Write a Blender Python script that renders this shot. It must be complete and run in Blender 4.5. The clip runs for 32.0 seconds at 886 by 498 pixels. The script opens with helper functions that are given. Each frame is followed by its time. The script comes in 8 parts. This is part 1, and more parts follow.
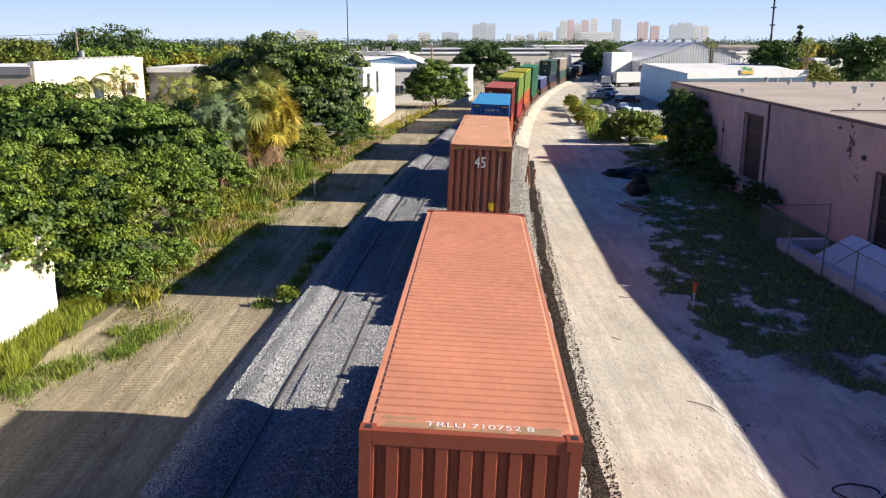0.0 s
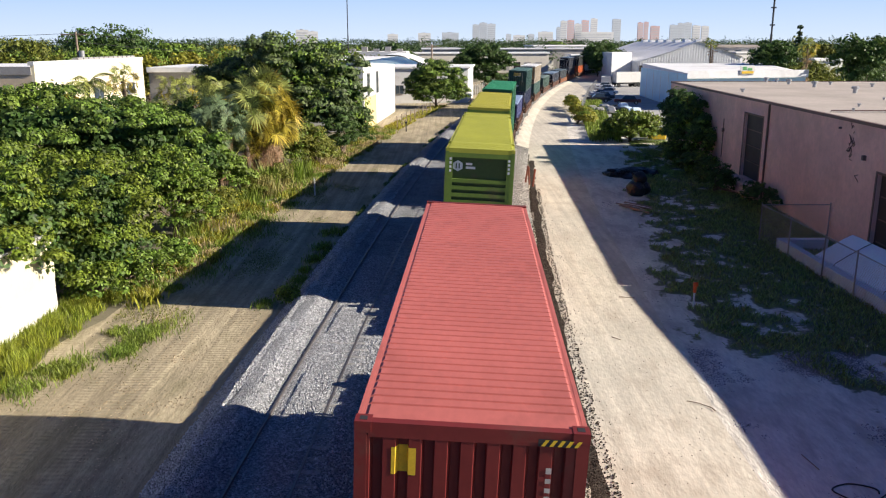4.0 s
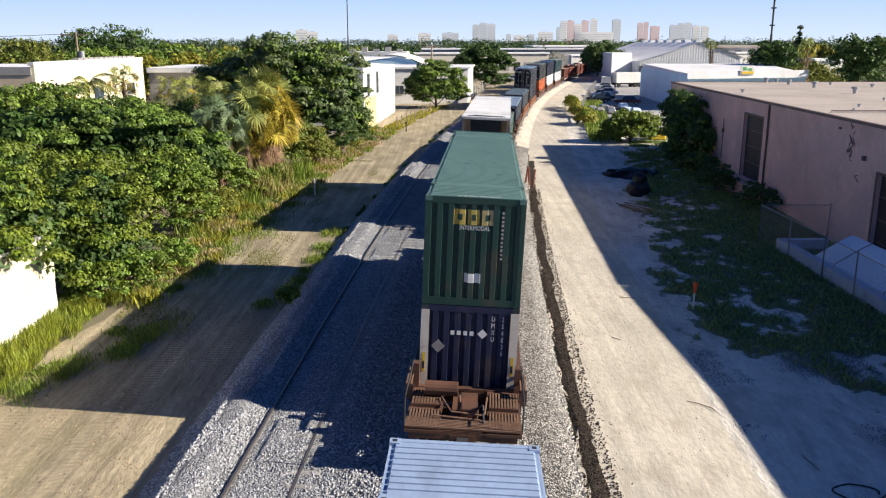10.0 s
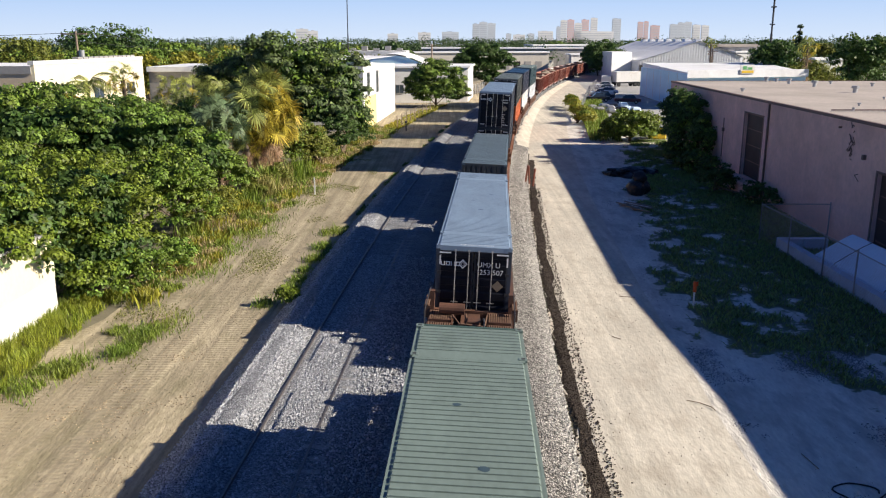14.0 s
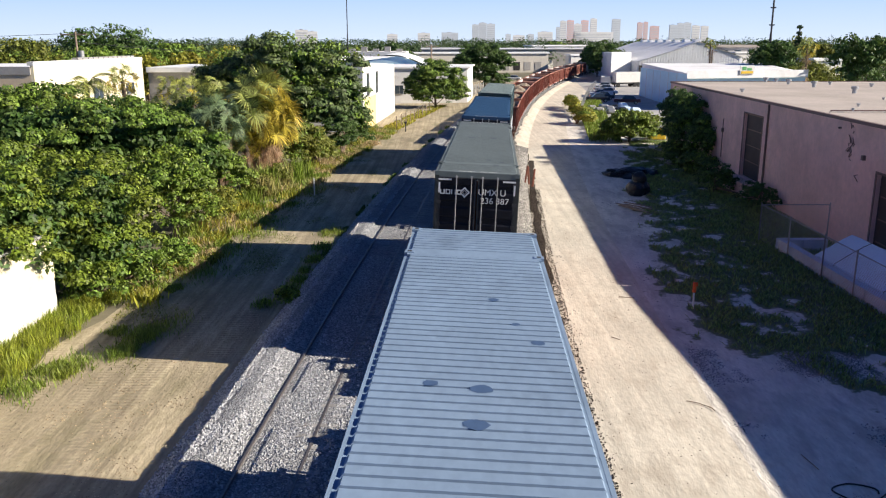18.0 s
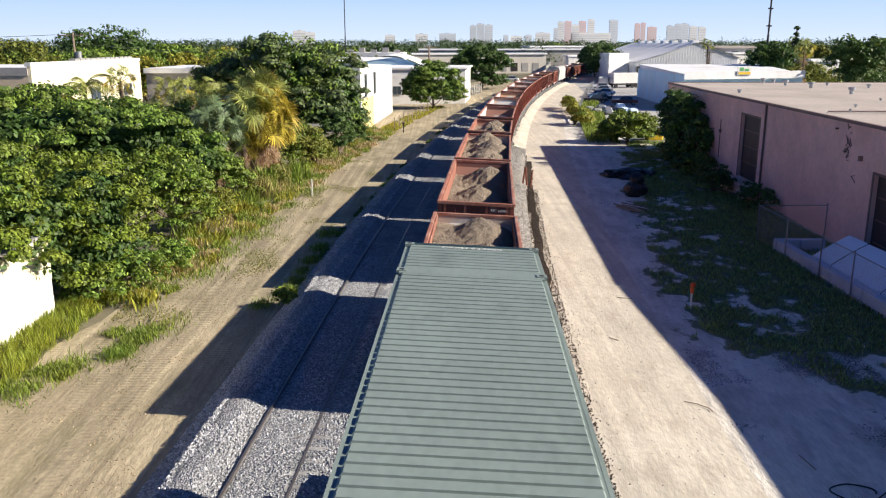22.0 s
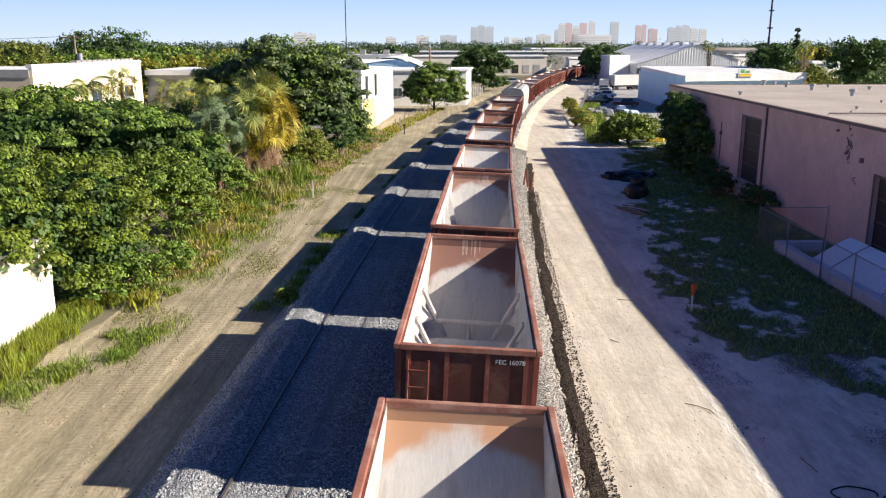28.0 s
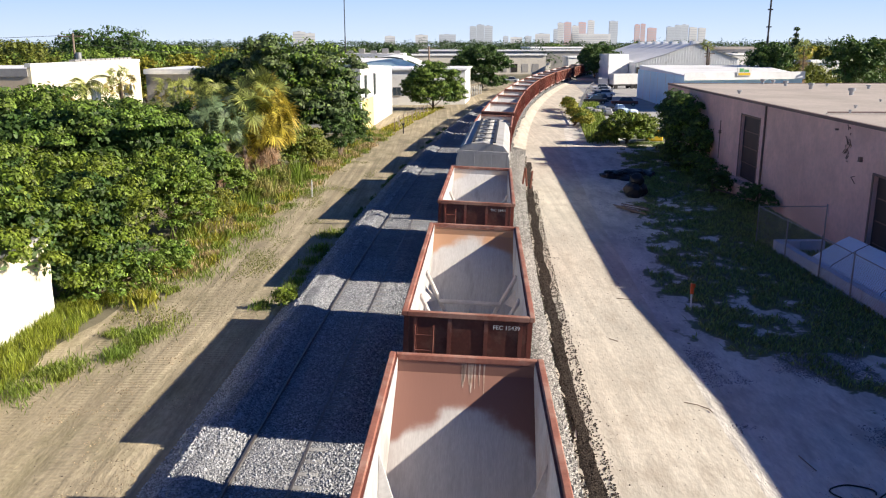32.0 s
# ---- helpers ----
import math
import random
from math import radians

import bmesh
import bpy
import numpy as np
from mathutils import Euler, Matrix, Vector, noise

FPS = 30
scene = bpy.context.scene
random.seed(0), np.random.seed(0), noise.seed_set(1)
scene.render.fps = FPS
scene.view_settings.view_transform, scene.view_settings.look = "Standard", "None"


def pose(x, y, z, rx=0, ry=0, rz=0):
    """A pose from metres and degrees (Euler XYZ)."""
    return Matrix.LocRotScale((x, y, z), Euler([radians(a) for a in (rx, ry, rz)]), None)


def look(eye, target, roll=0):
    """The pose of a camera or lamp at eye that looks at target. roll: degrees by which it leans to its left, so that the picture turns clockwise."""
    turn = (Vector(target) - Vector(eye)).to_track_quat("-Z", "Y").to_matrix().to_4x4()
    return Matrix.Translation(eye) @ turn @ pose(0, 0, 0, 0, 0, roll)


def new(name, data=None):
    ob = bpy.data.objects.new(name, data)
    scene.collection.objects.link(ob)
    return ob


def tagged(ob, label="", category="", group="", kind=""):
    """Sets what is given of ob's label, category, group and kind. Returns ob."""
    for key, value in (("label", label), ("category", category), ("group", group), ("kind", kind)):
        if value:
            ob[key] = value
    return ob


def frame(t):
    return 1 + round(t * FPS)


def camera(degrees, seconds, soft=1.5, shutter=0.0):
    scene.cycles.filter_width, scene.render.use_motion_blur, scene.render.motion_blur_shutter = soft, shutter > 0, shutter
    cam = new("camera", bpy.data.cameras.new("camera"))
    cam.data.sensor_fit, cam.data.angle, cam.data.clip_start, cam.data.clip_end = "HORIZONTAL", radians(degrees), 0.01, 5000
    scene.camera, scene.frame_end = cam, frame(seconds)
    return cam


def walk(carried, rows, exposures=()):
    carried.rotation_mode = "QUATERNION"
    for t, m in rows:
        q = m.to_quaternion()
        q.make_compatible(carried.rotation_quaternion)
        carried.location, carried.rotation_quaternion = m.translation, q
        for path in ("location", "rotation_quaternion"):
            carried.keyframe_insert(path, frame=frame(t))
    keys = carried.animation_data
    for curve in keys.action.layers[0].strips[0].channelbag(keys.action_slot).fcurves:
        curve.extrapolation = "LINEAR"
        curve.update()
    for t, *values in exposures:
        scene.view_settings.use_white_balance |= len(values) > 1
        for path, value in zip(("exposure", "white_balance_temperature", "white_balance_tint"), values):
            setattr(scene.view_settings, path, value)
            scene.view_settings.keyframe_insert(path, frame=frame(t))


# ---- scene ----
# camera: a hovering eye 10 m over the rails, with a small shake later on
FOCAL = 1442.9
TILT = 14.187
cam = camera(57.036, 32.0, 1.15)


def eye_pose(dx, dy):
    """The hovering pose, turned so that the picture shifts by dx, dy."""
    yaw = math.degrees(dx / FOCAL)
    return pose(0, 0, 10.0, 90 - TILT + math.degrees(dy / FOCAL), 0, yaw)


SHAKE = (
    (0, 0, 0), (4, 0, 0), (8.5, 0, 0), (9.0, 0, 1), (9.5, 0, 0), (10.5, 0, 1), (11.0, 1, 1), (11.5, 0, 0), (13.0, 0, 0),
    (13.5, -1, 0), (14.0, 0, -1), (14.5, -1, 0), (16.5, 0, 1), (17.0, 0, 0), (17.5, -1.5, 0), (18.0, -0.7, 0),
    (19.0, 0, 0), (19.5, -1.6, 1.5), (20.0, -1.7, 1.5), (20.1, -3, 2), (20.2, -8, 3), (20.3, -13, 4), (20.4, -17, 5),
    (20.5, -20, 6), (20.6, -20, 6), (20.7, -16, 5), (20.8, -8.5, 4), (20.9, -5.5, 3), (21.0, -4.8, 3), (21.5, -4.6, 2),
    (22.0, -4.6, 1.5), (22.5, -2, 1.5), (23.0, -1.5, 3), (23.5, -1.5, 3), (24.0, 0, 4.6), (24.5, -0.5, 3), (25.0, -1.5, 7.6),
    (25.5, -1.5, 7.6), (27.5, 0, 6.1), (28.0, -3.1, 4.8), (28.5, -1.7, 6), (29.0, -3, 3.4), (29.5, -3, 4.8), (30.0, -3.4, 6.4),
    (30.5, -3.1, 3), (31.0, -3, 6), (31.5, -6.2, 4.6), (32.0, -4.8, 3.1),
)
walk(cam, [(t, eye_pose(a, b)) for t, a, b in SHAKE], exposures=((0, 0.86), (3.5, 0.86), (6, 0.78), (8, 0.82), (9, 0.87), (11.6, 0.87), (12.4, 0.64), (13.0, 0.48), (13.6, 0.7), (14.3, 0.78), (16, 0.9), (32, 0.9)))

# world and sun
SUN = Vector((12.5, -1.9, 6.6)).normalized()
world = bpy.data.worlds.new("world")
scene.world = world
world.use_nodes = True
wn = world.node_tree
sky = wn.nodes.new("ShaderNodeTexSky")
sky.sky_type = "NISHITA"
sky.sun_disc = False
sky.sun_elevation = math.asin(SUN.z)
sky.sun_rotation = math.atan2(SUN.x, SUN.y)
sky.air_density, sky.dust_density, sky.ozone_density = 1.0, 0.3, 2.0
wn.nodes["Background"].inputs[1].default_value = 0.028
tint = wn.nodes.new("ShaderNodeMix")
tint.data_type, tint.blend_type = "RGBA", "MULTIPLY"
tint.inputs["Factor"].default_value = 1.0
tint.inputs["B"].default_value = (0.45, 0.85, 1.64, 1)
wn.links.new(sky.outputs[0], tint.inputs["A"])
wn.links.new(tint.outputs["Result"], wn.nodes["Background"].inputs[0])
sun = new("sun", bpy.data.lights.new("sun", "SUN"))
sun.data.energy, sun.data.angle, sun.data.color = 4.8, radians(0.5), (1.0, 0.90, 0.76)
sun.matrix_world = look(SUN * 200, (0, 0, 0))


# ---- materials ----
def mat(name, color, rough=0.7, metal=0.0, vary=0.12, scale=1.0, bump=0.0, bump_scale=30.0, dirt=None, dirt_amount=0.0,
        dirt_scale=0.6, island=0.0, each=0.0, spec=0.4, stretch=None, streak=0.0):
    """Procedural surface: two scales of variation, stains of another colour, fine relief."""
    m = bpy.data.materials.new(name)
    m.use_nodes = True
    n, l = m.node_tree.nodes, m.node_tree.links
    b = n["Principled BSDF"]
    b.inputs["Roughness"].default_value = rough
    b.inputs["Metallic"].default_value = metal
    b.inputs["Specular IOR Level"].default_value = spec
    co = n.new("ShaderNodeTexCoord")
    vec = co.outputs["Object"]
    if stretch:
        mp = n.new("ShaderNodeMapping")
        mp.inputs["Scale"].default_value = stretch
        l.new(vec, mp.inputs[0])
        vec = mp.outputs[0]

    def noise_tex(s, detail=4.0, rough_=0.6):
        t = n.new("ShaderNodeTexNoise")
        t.inputs["Scale"].default_value, t.inputs["Detail"].default_value, t.inputs["Roughness"].default_value = s, detail, rough_
        l.new(vec, t.inputs["Vector"])
        return t.outputs["Fac"]

    def value_mix(a, fac, low, high):
        mr = n.new("ShaderNodeMapRange")
        mr.inputs["From Min"].default_value, mr.inputs["From Max"].default_value = 0.3, 0.7
        mr.inputs["To Min"].default_value, mr.inputs["To Max"].default_value = low, high
        l.new(fac, mr.inputs["Value"])
        hs = n.new("ShaderNodeHueSaturation")
        l.new(a, hs.inputs["Color"])
        l.new(mr.outputs[0], hs.inputs["Value"])
        return hs.outputs[0]

    rgb = n.new("ShaderNodeRGB")
    rgb.outputs[0].default_value = (*color, 1)
    out = value_mix(rgb.outputs[0], noise_tex(scale), 1 - vary, 1 + vary)
    out = value_mix(out, noise_tex(scale * 13, 3), 1 - vary * 0.7, 1 + vary * 0.7)
    if streak:
        mp2 = n.new("ShaderNodeMapping")
        mp2.inputs["Scale"].default_value = (3.2, 0.06, 1)
        l.new(co.outputs["Object"], mp2.inputs[0])
        t2 = n.new("ShaderNodeTexNoise")
        t2.inputs["Scale"].default_value, t2.inputs["Detail"].default_value = 1.0, 5.0
        l.new(mp2.outputs[0], t2.inputs["Vector"])
        out = value_mix(out, t2.outputs["Fac"], 1 - streak, 1 + streak)
    if dirt:
        mr = n.new("ShaderNodeMapRange")
        mr.inputs["From Min"].default_value, mr.inputs["From Max"].default_value = 0.62 - 0.3 * dirt_amount, 0.72 - 0.15 * dirt_amount
        l.new(noise_tex(dirt_scale, 6, 0.65), mr.inputs["Value"])
        mx = n.new("ShaderNodeMix")
        mx.data_type = "RGBA"
        sc = n.new("ShaderNodeMath")
        sc.operation = "MULTIPLY"
        sc.inputs[1].default_value = min(1.0, 0.35 + dirt_amount * 0.65)
        l.new(mr.outputs[0], sc.inputs[0])
        l.new(sc.outputs[0], mx.inputs["Factor"])
        l.new(out, mx.inputs["A"])
        mx.inputs["B"].default_value = (*dirt, 1)
        out = mx.outputs["Result"]
    if island or each:
        src = n.new("ShaderNodeNewGeometry").outputs["Random Per Island"] if island else n.new("ShaderNodeObjectInfo").outputs["Random"]
        k = island or each
        mr = n.new("ShaderNodeMapRange")
        mr.inputs["To Min"].default_value, mr.inputs["To Max"].default_value = 1 - k, 1 + k
        l.new(src, mr.inputs["Value"])
        hs = n.new("ShaderNodeHueSaturation")
        l.new(out, hs.inputs["Color"])
        l.new(mr.outputs[0], hs.inputs["Value"])
        out = hs.outputs[0]
    l.new(out, b.inputs["Base Color"])
    if bump:
        bp = n.new("ShaderNodeBump")
        bp.inputs["Strength"].default_value, bp.inputs["Distance"].default_value = min(1.0, bump), 0.05
        l.new(noise_tex(bump_scale, 3), bp.inputs["Height"])
        l.new(bp.outputs[0], b.inputs["Normal"])
    return m


M_GROUND = mat("scrub_ground", (0.15, 0.14, 0.085), 0.95, vary=0.35, scale=0.05, bump=0.5, bump_scale=6, dirt=(0.28, 0.24, 0.17), dirt_amount=0.4, dirt_scale=0.12)
M_SAND = mat("pale_sand_road", (0.60, 0.55, 0.455), 0.95, vary=0.13, scale=0.5, bump=0.45, bump_scale=8, dirt=(0.44, 0.38, 0.30), dirt_amount=0.42, dirt_scale=1.5, stretch=(1, 0.45, 1), streak=0.13)


def yard_mat():
    """Sand that turns to dark weedy soil away from the road, in ragged patches."""
    m = mat("weedy_sandy_yard", (0.68, 0.64, 0.565), 0.95, vary=0.16, scale=0.5, bump=0.8, bump_scale=6, dirt=(0.40, 0.37, 0.33), dirt_amount=0.5, dirt_scale=0.9, stretch=(1.5, 0.5, 1))
    n, l = m.node_tree.nodes, m.node_tree.links
    b = n["Principled BSDF"]
    base = b.inputs["Base Color"].links[0].from_socket
    weed = n.new("ShaderNodeAttribute")
    weed.attribute_name = "weed"
    grain = n.new("ShaderNodeTexNoise")
    grain.inputs["Scale"].default_value, grain.inputs["Detail"].default_value = 6.0, 4.0
    l.new(n.new("ShaderNodeTexCoord").outputs["Object"], grain.inputs["Vector"])
    add = n.new("ShaderNodeMath")
    add.operation = "MULTIPLY_ADD"
    l.new(grain.outputs["Fac"], add.inputs[0])
    add.inputs[1].default_value = 0.7
    l.new(weed.outputs["Fac"], add.inputs[2])
    mr = n.new("ShaderNodeMapRange")
    mr.interpolation_type = "SMOOTHSTEP"
    mr.inputs["From Min"].default_value, mr.inputs["From Max"].default_value = 0.7, 1.0
    l.new(add.outputs[0], mr.inputs["Value"])
    mx = n.new("ShaderNodeMix")
    mx.data_type = "RGBA"
    l.new(mr.outputs[0], mx.inputs["Factor"])
    l.new(base, mx.inputs["A"])
    mx.inputs["B"].default_value = (0.17, 0.185, 0.11, 1)
    l.new(mx.outputs["Result"], b.inputs["Base Color"])
    return m


M_YARD = yard_mat()
M_DIRT = mat("rutted_dirt", (0.37, 0.312, 0.21), 0.95, vary=0.22, scale=0.6, bump=0.9, bump_scale=7, dirt=(0.20, 0.18, 0.10), dirt_amount=0.42, dirt_scale=0.8, stretch=(1, 0.4, 1), streak=0.3)


def tread(m):
    """Tyre tread pressed into the dirt: cross bars in bands that run along the strip."""
    n, l = m.node_tree.nodes, m.node_tree.links
    b = n["Principled BSDF"]
    old = b.inputs["Normal"].links[0].from_socket
    co = n.new("ShaderNodeTexCoord").outputs["Object"]
    wv = n.new("ShaderNodeTexWave")
    wv.bands_direction = "Y"
    wv.inputs["Scale"].default_value, wv.inputs["Distortion"].default_value, wv.inputs["Detail"].default_value, wv.inputs["Detail Scale"].default_value = 1.5, 2.5, 2.0, 1.6
    l.new(co, wv.inputs["Vector"])
    mp = n.new("ShaderNodeMapping")
    mp.inputs["Scale"].default_value = (1.3, 0.05, 1)
    l.new(co, mp.inputs[0])
    tx = n.new("ShaderNodeTexNoise")
    tx.inputs["Scale"].default_value = 1.0
    l.new(mp.outputs[0], tx.inputs["Vector"])
    mr = n.new("ShaderNodeMapRange")
    mr.inputs["From Min"].default_value, mr.inputs["From Max"].default_value = 0.47, 0.56
    l.new(tx.outputs["Fac"], mr.inputs["Value"])
    mu = n.new("ShaderNodeMath")
    mu.operation = "MULTIPLY"
    l.new(wv.outputs["Fac"], mu.inputs[0])
    l.new(mr.outputs[0], mu.inputs[1])
    bp = n.new("ShaderNodeBump")
    bp.inputs["Strength"].default_value, bp.inputs["Distance"].default_value = 0.5, 0.035
    l.new(mu.outputs[0], bp.inputs["Height"])
    l.new(old, bp.inputs["Normal"])
    l.new(bp.outputs[0], b.inputs["Normal"])
    return m


tread(M_DIRT)


def stone_mat(name, dark, light, scale, depth=0.14, gaps=0.32):
    """Crushed stone: a shade for each stone, shadow painted dark into the gaps, rounded relief."""
    m = bpy.data.materials.new(name)
    m.use_nodes = True
    n, l = m.node_tree.nodes, m.node_tree.links
    b = n["Principled BSDF"]
    b.inputs["Roughness"].default_value = 0.95
    b.inputs["Specular IOR Level"].default_value = 0.15
    co = n.new("ShaderNodeTexCoord")
    vo = n.new("ShaderNodeTexVoronoi")
    vo.inputs["Scale"].default_value = scale
    l.new(co.outputs["Object"], vo.inputs["Vector"])
    ramp = n.new("ShaderNodeMapRange")
    ramp.inputs["To Min"].default_value, ramp.inputs["To Max"].default_value = 0.0, 1.0
    sep = n.new("ShaderNodeSeparateColor")
    l.new(vo.outputs["Color"], sep.inputs[0])
    l.new(sep.outputs[0], ramp.inputs["Value"])
    mx = n.new("ShaderNodeMix")
    mx.data_type = "RGBA"
    mx.inputs["A"].default_value, mx.inputs["B"].default_value = (*dark, 1), (*light, 1)
    l.new(ramp.outputs[0], mx.inputs["Factor"])
    gap = n.new("ShaderNodeMapRange")
    gap.inputs["From Min"].default_value, gap.inputs["From Max"].default_value = 0.35, 0.7
    gap.inputs["To Min"].default_value, gap.inputs["To Max"].default_value = 1.0, gaps
    l.new(vo.outputs["Distance"], gap.inputs["Value"])
    hs = n.new("ShaderNodeHueSaturation")
    l.new(mx.outputs["Result"], hs.inputs["Color"])
    l.new(gap.outputs[0], hs.inputs["Value"])
    big = n.new("ShaderNodeTexNoise")
    big.inputs["Scale"].default_value = 0.7
    l.new(co.outputs["Object"], big.inputs["Vector"])
    bm_ = n.new("ShaderNodeMapRange")
    bm_.inputs["From Min"].default_value, bm_.inputs["From Max"].default_value = 0.3, 0.7
    bm_.inputs["To Min"].default_value, bm_.inputs["To Max"].default_value = 0.85, 1.12
    l.new(big.outputs["Fac"], bm_.inputs["Value"])
    h2 = n.new("ShaderNodeHueSaturation")
    l.new(hs.outputs[0], h2.inputs["Color"])
    l.new(bm_.outputs[0], h2.inputs["Value"])
    l.new(h2.outputs[0], b.inputs["Base Color"])
    inv = n.new("ShaderNodeMath")
    inv.operation = "SUBTRACT"
    inv.inputs[0].default_value = 1.0
    l.new(vo.outputs["Distance"], inv.inputs[1])
    bp = n.new("ShaderNodeBump")
    bp.inputs["Strength"].default_value, bp.inputs["Distance"].default_value = 1.0, depth
    l.new(inv.outputs[0], bp.inputs["Height"])
    l.new(bp.outputs[0], b.inputs["Normal"])
    return m


M_BALLAST = stone_mat("grey_ballast", (0.24, 0.25, 0.27), (0.475, 0.485, 0.50), 19, 0.07, 0.62)
M_BALLAST_PALE = stone_mat("dusty_ballast", (0.17, 0.165, 0.155), (0.66, 0.63, 0.58), 17, 0.1)
M_STONE = mat("ballast_stone", (0.37, 0.378, 0.395), 0.9, vary=0.12, scale=5, island=0.45)
M_MULCH = stone_mat("dark_soil", (0.034, 0.027, 0.022), (0.115, 0.092, 0.073), 22, 0.04, 0.6)
M_RAIL = mat("rusty_rail", (0.20, 0.18, 0.165), 0.42, 0.6, vary=0.2, scale=3)
M_WHITE = mat("white_plaster", (0.70, 0.69, 0.665), 0.85, vary=0.05, scale=0.4, bump=0.15, bump_scale=20, dirt=(0.5, 0.47, 0.42), dirt_amount=0.2)
M_PINK = mat("pink_stucco", (0.76, 0.50, 0.43), 0.9, vary=0.12, scale=0.25, bump=0.3, bump_scale=25, dirt=(0.56, 0.36, 0.305), dirt_amount=0.45, dirt_scale=0.22)
M_ROOF = mat("tan_gravel_roof", (0.46, 0.40, 0.35), 0.95, vary=0.12, scale=0.2, bump=0.3, bump_scale=12, dirt=(0.36, 0.31, 0.26), dirt_amount=0.45, dirt_scale=0.15)
M_STEEL = mat("dark_steel", (0.05, 0.05, 0.055), 0.6, 0.3, vary=0.25, scale=2)


# ---- mesh helpers ----
def part(name, bm, material, parent, label=""):
    """Link a bmesh, or verts and faces, as one mesh object under a thing or part."""
    me = bpy.data.meshes.new(name)
    if isinstance(bm, tuple):
        me.from_pydata(bm[0], [], bm[1])
    else:
        bm.to_mesh(me)
        bm.free()
    me.materials.append(material)
    ob = new(name, me)
    ob.parent = parent
    return tagged(ob, label)


def thing(name, label, category, group="", m=None, kind=""):
    ob = new(name)
    ob.empty_display_size = 0.2
    if m is not None:
        ob.matrix_world = m
    return tagged(ob, label, category, group, kind)


def box(bm, x0, x1, y0, y1, z0, z1):
    v = [bm.verts.new(p) for p in ((x0, y0, z0), (x1, y0, z0), (x1, y1, z0), (x0, y1, z0), (x0, y0, z1), (x1, y0, z1), (x1, y1, z1), (x0, y1, z1))]
    for f in ((3, 2, 1, 0), (4, 5, 6, 7), (0, 1, 5, 4), (1, 2, 6, 5), (2, 3, 7, 6), (3, 0, 4, 7)):
        bm.faces.new([v[i] for i in f])
    return bm


def boxes(*rows, soft=0.0):
    bm = bmesh.new()
    for r in rows:
        box(bm, *r)
    if soft:
        bmesh.ops.bevel(bm, geom=bm.edges[:], offset=soft, segments=1, affect="EDGES")
    return bm


def tube(bm, a, b, r, n=8, r2=None):
    """A round bar from a to b."""
    a, b = Vector(a), Vector(b)
    q = (b - a).to_track_quat("Z", "Y")
    r2 = r if r2 is None else r2
    ring = []
    for p, rr in ((a, r), (b, r2)):
        ring.append([bm.verts.new(p + q @ Vector((rr * math.cos(2 * math.pi * i / n), rr * math.sin(2 * math.pi * i / n), 0))) for i in range(n)])
    for i in range(n):
        bm.faces.new((ring[0][i], ring[0][(i + 1) % n], ring[1][(i + 1) % n], ring[1][i]))
    bm.faces.new(ring[0][::-1])
    bm.faces.new(ring[1])
    return bm


def tubes(*rows, n=8):
    bm = bmesh.new()
    for a, b, r in rows:
        tube(bm, a, b, r, n)
    return bm


def sheet(rows):
    """A grid of points, row by row, as verts and faces."""
    w = len(rows[0])
    verts = [p for r in rows for p in r]
    faces = [(i * w + j, i * w + j + 1, (i + 1) * w + j + 1, (i + 1) * w + j) for i in range(len(rows) - 1) for j in range(w - 1)]
    return verts, faces


# ---- the line of the railway ----
BANK = 2.4


def on_track(s, u=0.0):
    """Plan point s metres along the line, u metres to its right, and the heading in degrees."""
    k = max(s, -30.0)
    x, slope = -0.2 + 0.03 * k + 0.0005 * k * k + (s - k) * 0.0, 0.03 + 0.001 * k
    if s < k:
        slope = 0.0
    c = 1 / math.hypot(1, slope)
    return x + u * c, s - u * slope * c, -math.degrees(math.atan(slope))


def rail_pose(s, z=0.0):
    x, y, a = on_track(s)
    b = radians(BANK)
    return pose(x + z * math.sin(b), y, z, 0, BANK, a)


def strip(us, s0, s1, step, wobble=0.0, seed=0.0, lumpy=0.0):
    """A ribbon along the line: us lists (u, z); its outer edges wander by wobble, its left shoulder heaves by lumpy."""
    rows = []
    s = s0
    while s <= s1 + 0.01:
        r = []
        for i, (u, z) in enumerate(us):
            if wobble and i in (0, len(us) - 1):
                u += wobble * noise.noise((s * 0.35, u, seed)) + wobble * 0.6 * noise.noise((s * 1.3, u, seed + 5))
            if lumpy and -7.4 < u < -5.8:
                z += lumpy * (noise.noise((s * 0.5, u * 0.3, seed)) + 0.7 * noise.noise((s * 1.7, u * 1.2, seed + 3)))
            x, y, _ = on_track(s, u)
            r.append((x, y, z))
        rows.append(r)
        s += step
    return sheet(rows)


# ---- ground ----
def flat(name, data, material, label, category="ground", kind="structure"):
    return tagged(part(name, data, material, None), label, category, kind=kind)


def ground_sheet():
    xs = [-4000, -1500, -600, -250, -120, -60, -30, -15, 0, 15, 30, 60, 120, 250, 600, 1500, 4000]
    ys = [-800, -300, -100, -30, 0, 30, 60, 100, 150, 220, 350, 600, 1200, 2500, 4500]
    return sheet([[(x, y, -0.55) for x in xs] for y in ys])


